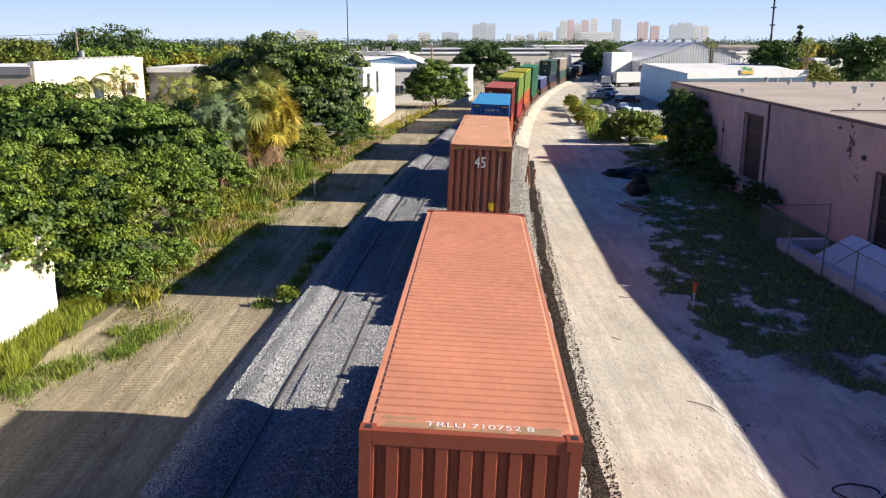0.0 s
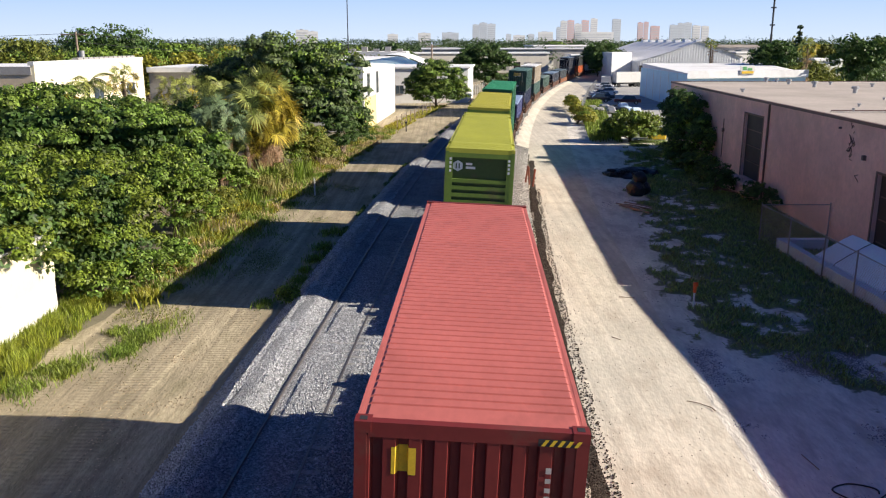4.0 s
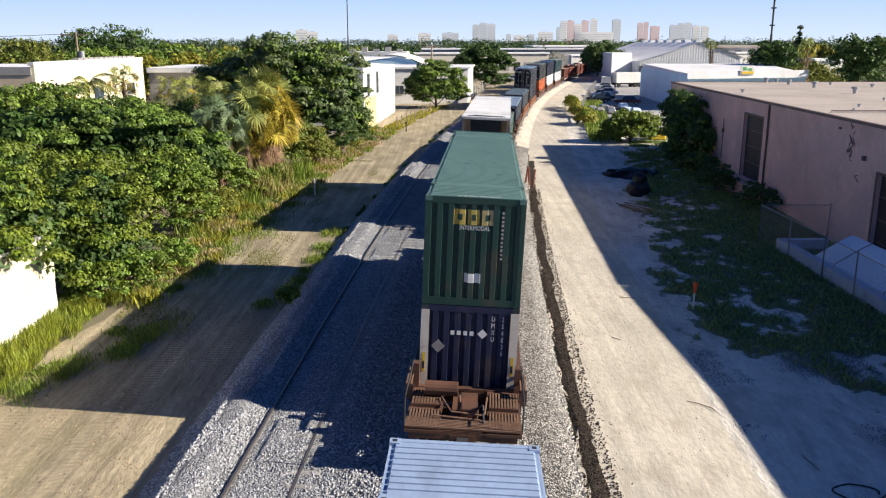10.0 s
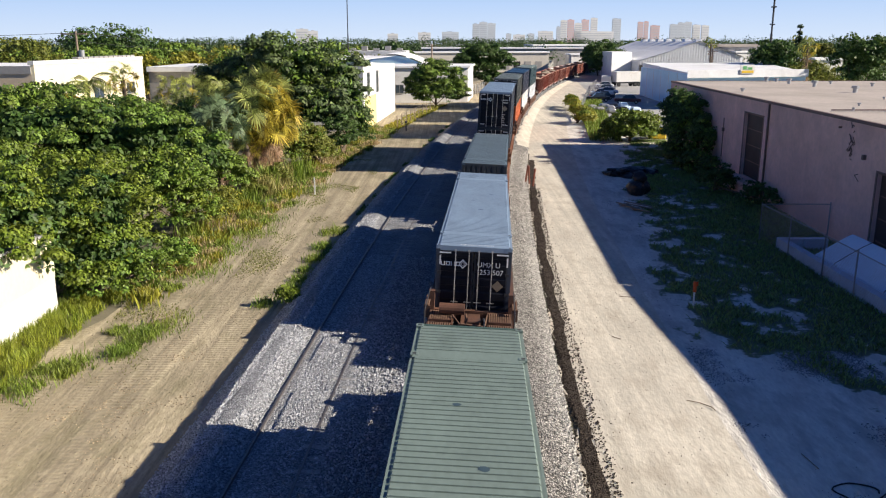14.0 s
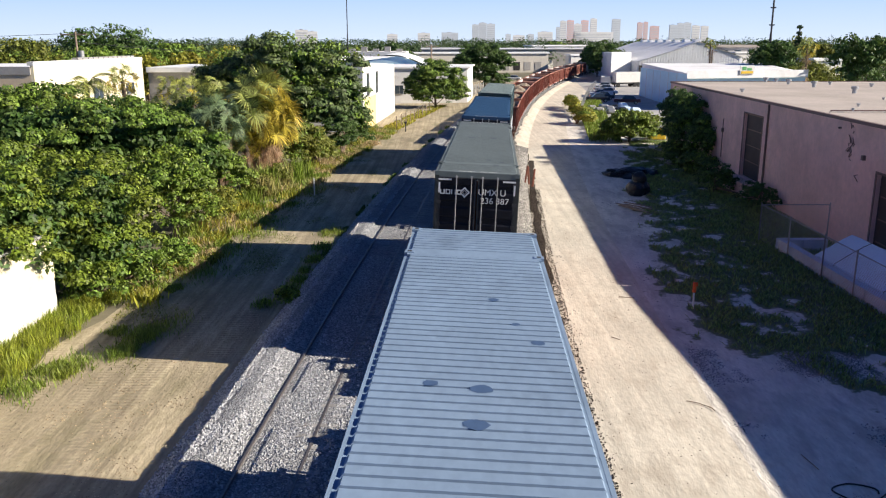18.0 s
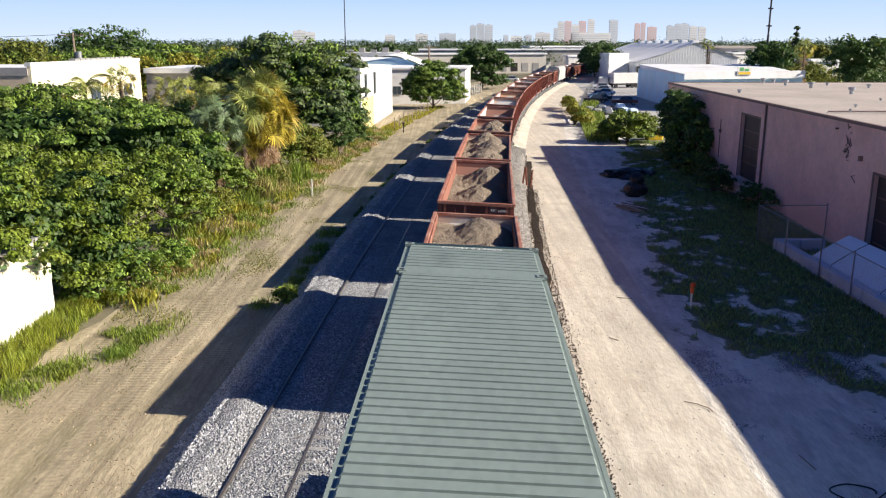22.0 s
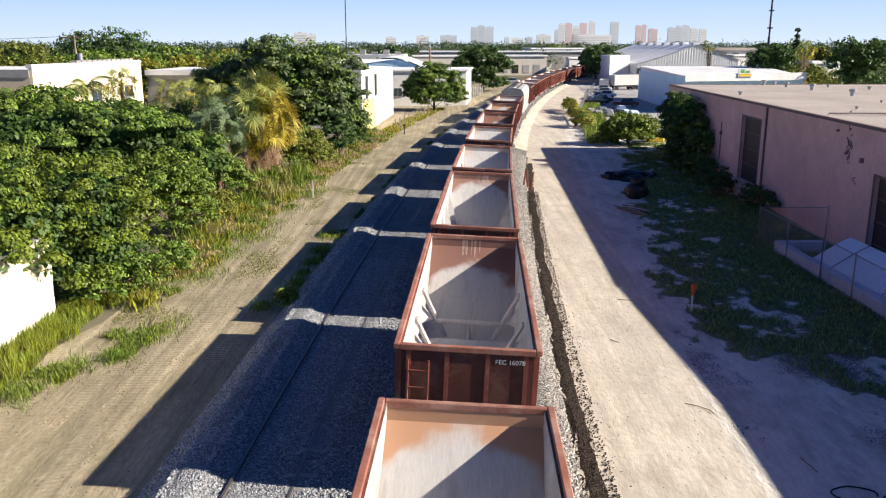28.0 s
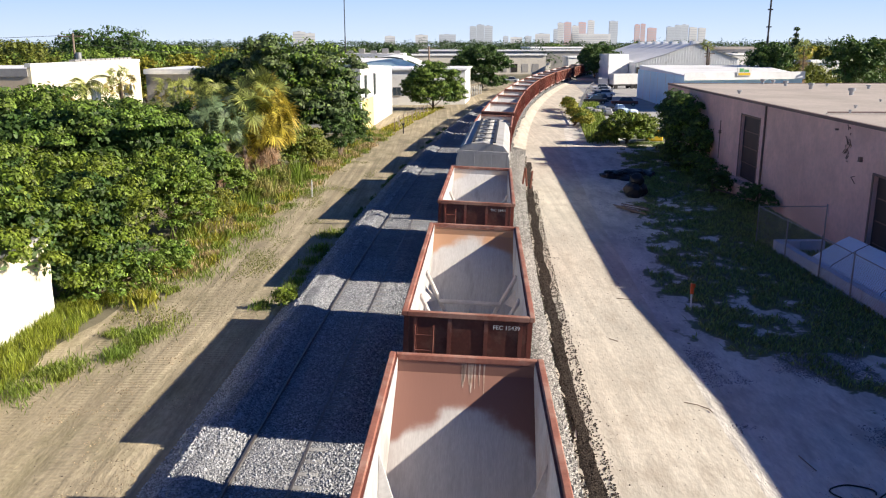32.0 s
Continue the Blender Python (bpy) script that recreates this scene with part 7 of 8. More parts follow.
def grasses():
    rng = np.random.default_rng(11)

    def stuff(name, q, material, label):
        ob = raw(q, 4, material, name, None)
        tagged(ob, label, "grass", kind="stuff")

    kinds = {"weeds": [], "olive_weeds": [], "dry_weeds": []}
    pick = random.Random(21)
    for k in range(420):
        sv = pick.uniform(31, 99)
        reach = 0.9 + 1.1 * noise.noise((sv * 0.22, 0.0, 6.0))
        uv = -16.4 + pick.random() ** 0.7 * (2.2 + reach)
        key = pick.choices(list(kinds), (0.42, 0.22, 0.36))[0]
        r, h = pick.uniform(0.15, 0.6), pick.uniform(0.2, 0.55) + max(0.0, -15.0 - uv) * 0.5
        spots = []
        for j in range(int(40 + 130 * r)):
            x, y, _ = on_track(sv + rng.normal(0, r), uv + rng.normal(0, r * 0.6))
            spots.append((x, y, -0.54))
        kinds[key].append(blades(rng, spots, h, pick.uniform(0.018, 0.045), pick.uniform(0.4, 1.0)))
    stuff("weeds", np.concatenate(kinds["weeds"]), L_GRASS, "tall green weeds along the dirt strip")
    stuff("olive_weeds", np.concatenate(kinds["olive_weeds"]), L_YELLOW, "olive green weeds along the dirt strip")
    stuff("dry_weeds", np.concatenate(kinds["dry_weeds"]), L_STRAW, "dry straw-coloured weeds along the dirt strip")
    cane = []
    for cx, cy, r, n, h in ((-13.2, 54.6, 0.8, 300, 1.0), (-12.4, 56.0, 0.7, 320, 1.5), (-12.7, 58.2, 0.8, 300, 2.0), (-11.9, 59.8, 0.7, 260, 1.7), (-11.2, 62.0, 0.7, 240, 1.9), (-13.6, 56.8, 0.7, 260, 1.7), (-10.9, 64.2, 0.6, 200, 1.5)):
        cane.append(blades(rng, np.stack([rng.normal(cx, r * 0.5, n), rng.normal(cy, r * 0.6, n), np.full(n, -0.54)], 1), h, 0.035, 0.45))
    stuff("cane_grass", np.concatenate(cane[::2]), L_GRASS, "tall cane grass below the fan palms")
    stuff("dry_cane", np.concatenate(cane[1::2]), L_STRAWGREEN, "drying tall cane below the fan palms")
    low = verge(rng, 24, 75, -14.2, -9.5, 9000, -0.5)
    stuff("dirt_grass", blades(rng, low, 0.1, 0.02, 1.2), leaf_mat("short_grass", (0.22, 0.23, 0.06), 0.4), "short thin grass on the dirt strip")
    wallside = []
    while len(wallside) < 9000:
        y = rng.uniform(20, 33)
        k = rng.random() ** 1.6
        if noise.noise((y * 0.9, k * 1.5, 2.0)) + 0.45 - k * 0.6 > rng.uniform(-0.25, 0.35):
            wallside.append((-15.25 + 1.7 * k + 0.012 * (y - 27), y, -0.54))
    stuff("tall_grass", blades(rng, wallside, 0.6, 0.013, 0.75), leaf_mat("sunlit_grass", (0.25, 0.29, 0.03), 0.55), "tall yellow green grass against the white wall")
    near = []
    while len(near) < 8000:
        sv, uv = rng.uniform(18, 34), -15.6 + 4.2 * rng.random()
        if noise.noise((sv * 0.55, uv * 0.8, 7.0)) + 0.5 * noise.noise((sv * 2.1, uv * 2.1, 9.0)) - 0.16 * (uv + 14.2) > rng.uniform(0.12, 0.5):
            x, y, _ = on_track(sv, uv)
            near.append((x, y, -0.53))
    stuff("grass", blades(rng, near, 0.24, 0.016, 0.8), L_GRASS, "bright green grass by the white wall")
    strip_ = verge(rng, 34, 110, -8.0, -7.4, 2600, -0.25)
    stuff("edge_weeds", blades(rng, strip_, 0.22, 0.035, 0.9), leaf_mat("edge_weed", (0.09, 0.15, 0.03)), "low weeds on the ballast edge")
    tufts = []
    for cs, cu, r, n in ((27.6, -12.0, 0.75, 900), (26.0, -12.1, 0.6, 700), (24.6, -13.2, 0.7, 500), (22.8, -13.8, 0.8, 500), (28.8, -11.4, 0.9, 160), (36, -12.8, 1.3, 500), (40, -12.9, 1.2, 400), (47, -13.0, 1.4, 450), (58, -12.6, 1.5, 350), (31.5, -8.6, 0.5, 240), (36.5, -8.1, 0.4, 200), (41, -8.2, 0.6, 420), (38.5, -8.1, 0.5, 320), (44.4, -8.4, 0.8, 420), (33.3, -7.95, 0.5, 420), (34.9, -8.0, 0.5, 260), (44, -12.6, 1.4, 350), (52, -12.9, 1.2, 300)):
        for k in range(n):
            x, y, _ = on_track(cs + rng.normal(0, r * 0.7), cu + rng.normal(0, r * 0.45))
            tufts.append((x, y, -0.5))
    stuff("grass_tufts", blades(rng, tufts, 0.3, 0.016, 0.9), L_GRASS, "grass tufts on the dirt strip")
    spots = []
    while len(spots) < 80000:
        x, y, _ = on_track(rng.uniform(20, 92), rng.uniform(8.2, 21.0))
        if weed_cover(x, y) > rng.uniform(0.55, 0.95):
            spots.append((x, y, -0.49))
    stuff("yard_weeds", blades(rng, spots, 0.2, 0.022, 1.4), leaf_mat("yard_weed", (0.26, 0.34, 0.10)), "low dark weeds in the shaded yard")
    far = verge(rng, 90, 150, 9.6, 13.0, 5000, 0.3)
    stuff("road_weeds", blades(rng, far, 0.8, 0.09), L_GRASS, "green weeds along the sandy road")
    left = verge(rng, 96, 140, -15.6, -13.2, 2600, 0.0)
    stuff("bank_grass", blades(rng, left, 0.4, 0.08), L_YELLOW, "yellow green grass on the bank by the workshop")


def near_trees():
    t = tree
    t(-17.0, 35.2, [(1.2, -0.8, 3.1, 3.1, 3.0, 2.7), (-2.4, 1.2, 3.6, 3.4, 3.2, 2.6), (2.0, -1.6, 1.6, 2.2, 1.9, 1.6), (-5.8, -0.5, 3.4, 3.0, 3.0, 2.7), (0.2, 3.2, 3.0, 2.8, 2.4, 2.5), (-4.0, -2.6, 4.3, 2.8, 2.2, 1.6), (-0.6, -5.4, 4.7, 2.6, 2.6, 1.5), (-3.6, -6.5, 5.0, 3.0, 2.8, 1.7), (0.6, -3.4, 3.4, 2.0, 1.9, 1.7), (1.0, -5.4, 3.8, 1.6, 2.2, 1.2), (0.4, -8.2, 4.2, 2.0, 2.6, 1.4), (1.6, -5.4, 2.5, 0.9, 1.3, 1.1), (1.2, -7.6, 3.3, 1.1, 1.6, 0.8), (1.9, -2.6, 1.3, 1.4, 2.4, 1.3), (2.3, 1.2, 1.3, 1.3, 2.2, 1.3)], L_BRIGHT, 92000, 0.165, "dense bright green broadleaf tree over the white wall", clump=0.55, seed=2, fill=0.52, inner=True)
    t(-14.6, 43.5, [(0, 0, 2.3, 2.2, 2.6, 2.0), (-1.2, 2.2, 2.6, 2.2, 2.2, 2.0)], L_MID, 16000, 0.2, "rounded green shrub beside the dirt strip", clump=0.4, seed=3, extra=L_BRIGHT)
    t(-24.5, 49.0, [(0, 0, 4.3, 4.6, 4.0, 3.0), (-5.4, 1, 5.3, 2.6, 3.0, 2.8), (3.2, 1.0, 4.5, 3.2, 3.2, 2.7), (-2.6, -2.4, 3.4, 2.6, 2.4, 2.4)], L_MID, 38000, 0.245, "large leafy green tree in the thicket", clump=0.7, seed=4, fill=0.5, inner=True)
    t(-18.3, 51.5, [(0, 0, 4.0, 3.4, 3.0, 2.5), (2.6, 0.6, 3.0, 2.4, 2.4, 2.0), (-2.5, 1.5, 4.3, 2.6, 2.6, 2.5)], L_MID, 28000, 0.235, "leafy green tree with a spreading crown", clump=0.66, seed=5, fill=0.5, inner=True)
    t(-15.2, 54.6, [(0, 0, 1.7, 2.0, 2.2, 1.6)], L_MID, 9000, 0.2, "rounded green shrub in the thicket", clump=0.45, seed=6)
    t(-30.5, 62, [(0, 0, 4.4, 4.2, 3.5, 3.0), (4.8, 3, 3.6, 3.6, 3.2, 2.6), (10, 4, 3.2, 3.2, 3, 2.4)], L_MID, 17000, 0.3, "broad green thicket before the pale block", clump=0.65, seed=7, extra=L_DARK)
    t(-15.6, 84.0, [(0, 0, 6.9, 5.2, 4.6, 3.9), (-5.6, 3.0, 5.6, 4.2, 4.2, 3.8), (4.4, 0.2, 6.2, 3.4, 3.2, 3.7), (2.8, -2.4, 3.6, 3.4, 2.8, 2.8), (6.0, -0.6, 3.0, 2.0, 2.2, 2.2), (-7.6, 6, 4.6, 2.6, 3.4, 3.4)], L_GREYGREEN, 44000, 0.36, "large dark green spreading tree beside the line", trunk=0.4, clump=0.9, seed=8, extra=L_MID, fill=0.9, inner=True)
    t(-9.8, 78.5, [(0, 0, 1.9, 1.8, 2.6, 1.9), (0.6, 5.5, 2.0, 1.9, 2.6, 2.2)], L_DARK, 14000, 0.24, "leafy shrubs at the foot of the dark tree", clump=0.5, seed=9)
    t(-10.8, 71.0, [(0, 0, 1.3, 1.2, 2.4, 1.2), (-1.6, 2, 1.9, 1.5, 2.0, 1.7)], L_OLIVE, 8000, 0.2, "olive green shrub at the edge of the dirt strip", clump=0.4, seed=10)
    t(-13.2, 67.2, [(0, 0, 1.8, 2.0, 1.8, 1.9), (-3.4, 1.5, 2.2, 2.4, 2.0, 2.2), (1.5, 2.5, 1.8, 1.6, 2.2, 1.9)], L_OLIVE, 15000, 0.22, "olive thicket under the palms", clump=0.45, seed=23, extra=L_MID)
    t(-12.6, 60.0, [(0.4, 0, 0.8, 1.0, 2.2, 0.8), (-0.4, -3.6, 0.8, 0.8, 1.6, 0.7)], L_OLIVE, 5000, 0.18, "low scrubby shrub before the palms", clump=0.35, seed=12)
    t(-13.4, 49.0, [(0, 0, 0.9, 0.9, 2.0, 0.9), (-0.6, -3.0, 1.1, 1.0, 1.6, 1.0)], L_OLIVE, 5000, 0.17, "low yellowish shrub beside the dirt strip", clump=0.35, seed=13, extra=L_YELLOW)
    t(-14.6, 32.4, [(0.3, 0, 0.8, 1.2, 1.3, 0.9), (1.6, 2.4, 0.8, 0.9, 1.4, 0.8), (1.9, 5.0, 0.7, 0.8, 1.5, 0.7)], L_MID, 6500, 0.16, "low green shrubs by the wall's end", clump=0.32, seed=14)
    t(-6.45, 31.9, [(0, 0, 0.42, 0.42, 0.34, 0.40), (0.3, 0.2, 0.25, 0.3, 0.3, 0.25)], L_BRIGHT, 520, 0.17, "small bright green weed bush by the ballast", name="weed_bush", category="bush", trunk=0.02, clump=0.2, seed=15)
    t(21.3, 71.6, [(0, 0, 3.0, 1.5, 3.2, 3.0), (0.2, 3.2, 3.4, 1.5, 2.4, 2.7), (0.3, -3.4, 2.2, 1.1, 1.8, 2.0), (-0.5, 0.5, 0.9, 1.0, 2.6, 0.9), (-0.3, -5.5, 0.8, 1.1, 2.2, 0.9)], L_DARK, 24000, 0.25, "tall dark hedge against the warehouse wall", name="hedge", category="hedge", clump=0.5, seed=16, extra=L_MID)
    t(20.4, 89.2, [(0, 0, 1.6, 2.7, 2.4, 1.5), (2.0, 0.8, 1.4, 1.8, 1.8, 1.4), (-1.8, 0.6, 1.0, 1.4, 1.4, 1.0), (0.8, 0.4, 0.9, 2.4, 1.8, 1.0)], L_BRIGHT, 15000, 0.26, "rounded bright green tree by the sandy road", clump=0.5, seed=17, extra=L_MID)
    t(17.8, 110, [(0.9, -1, 0.9, 1.1, 2.8, 1.1), (2.0, 12, 0.7, 0.6, 5.0, 1.0), (3.2, 24, 0.8, 0.6, 6.0, 1.2)], L_YELLOW, 11000, 0.26, "yellow green bushes along the lot fence", name="bushes", category="bush", clump=0.5, seed=18, extra=L_BRIGHT)
    t(-1.2, 139, [(0, 0, 4.2, 4.3, 3.6, 3.3), (-2.6, 1, 3.0, 2.6, 2.4, 2.8), (2.6, 0.6, 2.6, 2.6, 2.4, 2.4), (0.2, -0.6, 1.9, 3.9, 3.0, 2.0)], L_MID, 24000, 0.36, "rounded green tree beside the workshop", clump=0.75, seed=19, extra=L_DARK)
    t(10.0, 200, [(0, 0, 6.4, 5.2, 5, 3.6), (-4.2, 0, 5.6, 2.9, 3, 2.8), (4.2, 0, 5.2, 2.8, 3, 2.9), (0, 0, 3.2, 4.0, 3.2, 3), (2.2, -0.5, 1.6, 3.6, 3, 1.9)], L_DARK, 20000, 0.55, "dark green tree at the bend of the line", clump=1.0, seed=20)
    t(46.5, 244, [(0, 0, 6.0, 5.5, 5, 4.4), (2, 2, 3.2, 4.6, 4, 3.2)], L_DARK, 9000, 0.6, "dark green tree beside the white shed", clump=1.1, seed=21)
    t(19.8, 58.5, [(0, 0, 0.9, 1.3, 2.0, 1.0), (0.8, -6, 0.7, 1.0, 2.4, 0.8)], L_DARK, 4500, 0.18, "low dark weeds against the warehouse", name="bushes", category="bush", clump=0.35, seed=22)
    fan_palm(-14.0, 62.8, 5.6, 3.3, "shaggy fan palm with yellowing outer fronds and a dead skirt", 31, 0.85, 230, 0.5)
    fan_palm(-13.2, 63.6, 4.3, 2.3, "yellow fan palm in a cluster", 33, 0.6, 85, 0.8)
    fan_palm(-15.9, 59.4, 4.9, 2.3, "blue green fan palm with a dead skirt", 32, 0.08, 80, 0.7, L_PALMB)
    fan_palm(-14.5, 60.0, 3.4, 1.7, "brown hanging fronds of an old fan palm", 40, 0.6, 22, 1.6)
    fan_palm(-20.6, 68.0, 6.3, 1.9, "green fan palm behind the thicket", 34, 0.2, 30)
    fan_palm(-18.6, 66.0, 6.5, 1.8, "yellow green fan palm behind the thicket", 35, 0.7, 28)
    fan_palm(-17.2, 64.5, 6.2, 1.7, "pale green fan palm in the thicket", 39, 0.15, 26)
    fan_palm(-23.3, 72.0, 6.2, 2.1, "dark green fan palm before the grey block", 41, 0.1, 28)
    fan_palm(-27.9, 72.5, 7.3, 1.6, "yellow fan palm before the pale block", 36, 0.9, 30, 0.6)
    feather_palm(-31.0, 72.0, 7.0, 2.6, "feather palm before the pale block", 37, L_PALM)
    feather_palm(-32.8, 70.5, 5.9, 2.2, "yellow feather palm before the pale block", 38, L_PALMY)


def roof_line_trees():
    """Single trees that stand over the roofs in the middle distance."""
    k = 0
    for px, y, top, r, leaf, lab in ((1374, 165, 11.0, 4.2, L_DARK, "rounded green tree behind the warehouse"), (1459, 200, 10.2, 2.4, L_OLIVE, "olive green tree behind the warehouse"), (1526, 140, 11.8, 4.6, L_DARK, "tall dark tree behind the warehouse"),
                                     (1562, 190, 11.4, 3.6, L_OLIVE, "green tree behind the warehouse"), (30, 112, 11.2, 5.0, L_OLIVE, "yellow green tree behind the pale block"), (197, 148, 13.9, 7.6, L_DARK, "broad dark domed tree behind the pale block"),
                                     (300, 142, 11.0, 4.6, L_MID, "green tree behind the grey block"), (415, 104, 10.2, 3.8, L_YELLOW, "yellow green tree top in the thicket"), (327, 135, 9.0, 3.2, L_YELLOW, "yellow green tree behind the grey block"), (255, 128, 8.8, 3.0, L_YELLOW, "yellow flowering tree behind the pale block"),
                                     (1060, 268, 10.0, 4.6, L_DARK, "dark tree beside the curve"), (1130, 330, 10.8, 6.0, L_MID, "green tree behind the ribbed shed"), (980, 420, 11.0, 7.0, L_MID, "green tree beyond the far hall"), (640, 240, 9.6, 5.0, L_MID, "green tree behind the roofs"), (700, 260, 10.0, 6.0, L_DARK, "dark tree behind the arched hall")):
        k += 1
        x = (px - 784) / FOCAL * y * math.cos(radians(TILT))
        h = top + 0.55 - 0.22 * r
        dome = [(-r * 0.55, 0, h - r * 0.62, r * 0.7, r * 0.8, r * 0.55), (r * 0.6, 0, h - r * 0.68, r * 0.7, r * 0.8, r * 0.5)] if r > 7.5 else []
        tree(x, y, dome + [(0, 0, h - r * 0.62, r, r * 0.9, r * 0.62), (-r * 0.5, -0.5, h - r * 0.9, r * 0.7, r * 0.6, r * 0.5), (r * 0.55, 0.4, h - r * 0.85, r * 0.65, r * 0.6, r * 0.5), (0.2, 0, h * 0.4, r * 0.7, r * 0.6, h * 0.36)], leaf, int(4600 * r / 4), 0.0042 * y, lab, clump=0.2 * r, seed=60 + k)


def far_woods():
    """Belts of trees towards the horizon, joined as one stuff object a belt."""
    rng = np.random.default_rng(44)

    def belt(rows, leaf, size, count, label, clump):
        lumps = []
        for x0, x1, y, top, step in rows:
            x = x0
            while x < x1:
                r = step * rng.uniform(0.55, 0.95)
                h = top * rng.uniform(0.78, 1.06)
                yy = y + rng.uniform(-0.03, 0.03) * y
                lumps.append((x, yy, h - r * 0.8, r, r, r * 0.8))
                lumps.append((x + r * 0.4, yy - 1, h * 0.45, r * 1.1, r, h * 0.45))
                x += step * rng.uniform(0.6, 1.1)
        q = leaf_cloud(rng, lumps, count, size, clump)
        tagged(raw(q, 4, leaf, "woods", None), label, "trees", kind="stuff")

    belt([(-75, -46, 134, 8.4, 7), (-52, -26, 165, 7.8, 6)], L_MID, 0.55, 34000, "green tree belt behind the pale block", 1.5)
    belt([(-60, -20, 185, 8.0, 6), (-90, -50, 118, 6.8, 5), (-110, -56, 160, 8.6, 6)], L_OLIVE, 0.6, 34000, "yellow green tree belt behind the roofs", 1.4)
    belt([(88, 130, 205, 6.4, 8), (88, 140, 178, 5.0, 8), (94, 160, 240, 8.6, 9)], L_DARK, 0.55, 46000, "dark tree belt behind the warehouse roof", 1.3)
    belt([(74, 78, 172, 5.4, 4), (80, 86, 190, 6.6, 5)], L_OLIVE, 0.7, 6000, "olive tree clump behind the warehouse", 1.3)
    belt([(-200, 60, 330, 8.6, 13), (-170, -20, 250, 8.2, 11), (30, 210, 420, 9.6, 14)], L_FAR, 1.0, 60000, "green woods in the middle distance", 2.4)
    belt([(-420, 420, 640, 10.2, 24), (-600, 600, 950, 11.5, 34)], L_FAR, 1.7, 70000, "hazy woods along the horizon", 4.5)
    belt([(-1200, 1200, 1700, 16, 60)], L_FAR, 3.2, 36000, "hazy woods below the skyline", 8)


near_trees()
roof_line_trees()
grasses()
far_woods()


# ---- small things: yard, lot, poles ----
M_WIRE = mat("galvanised_wire", (0.34, 0.35, 0.36), 0.5, 0.6, vary=0.1)
M_TARP = mat("pale_tarpaulin", (0.74, 0.88, 1.0), 0.6, vary=0.06, scale=0.8, bump=0.25, bump_scale=2.5)
M_PALECON = mat("pale_concrete", (0.56, 0.66, 0.78), 0.9, vary=0.1, scale=0.6, bump=0.2, dirt=(0.3, 0.29, 0.28), dirt_amount=0.3)
M_ORANGE = mat("orange_flagging", (0.85, 0.13, 0.03), 0.6, vary=0.1)
M_WOOD = mat("weathered_wood", (0.26, 0.20, 0.15), 0.9, vary=0.25, scale=3, bump=0.4, bump_scale=20)
M_REDPOST = mat("rust_post", (0.20, 0.075, 0.05), 0.85, vary=0.2, scale=3)
M_RUBBER = mat("black_rubber", (0.012, 0.012, 0.013), 0.6, vary=0.2)
M_BLACKBAG = mat("black_plastic", (0.014, 0.014, 0.016), 0.4, vary=0.2, bump=0.4, bump_scale=4)


def fence(points, h, label, posts=True, mesh_step=0.16):
    """Chain-link: posts, top rail and a lattice of wires."""
    th = thing("chain_link_fence", label, "fence")
    for (ax, ay), (bx, by) in zip(points, points[1:]):
        L = math.hypot(bx - ax, by - ay)
        n = max(1, round(L / 3.0))
        for k in range(n + 1):
            x, y = ax + (bx - ax) * k / n, ay + (by - ay) * k / n
            part("post", tubes(((x, y, -0.55), (x, y, h + 0.12), 0.035)), M_WIRE, th)
        part("top_rail", tubes(((ax, ay, h), (bx, by, h), 0.024)), M_WIRE, th)
        bm = bmesh.new()
        H = h + 0.5
        dx, dy = (bx - ax) / L, (by - ay) / L
        m = int((L + H) / mesh_step)
        for k in range(m):
            for s in (0, 1):
                a = k * mesh_step - (H if s == 0 else 0)
                b = a + (H if s == 0 else -H)
                lo, hi = max(0, min(a, b)), min(L, max(a, b))
                if hi <= lo:
                    continue
                za = lambda u: -0.5 + (abs(u - a))
                tube(bm, (ax + dx * lo, ay + dy * lo, za(lo)), (ax + dx * hi, ay + dy * hi, za(hi)), 0.004, 3)
        part("wire_mesh", bm, M_WIRE, th)
    return th


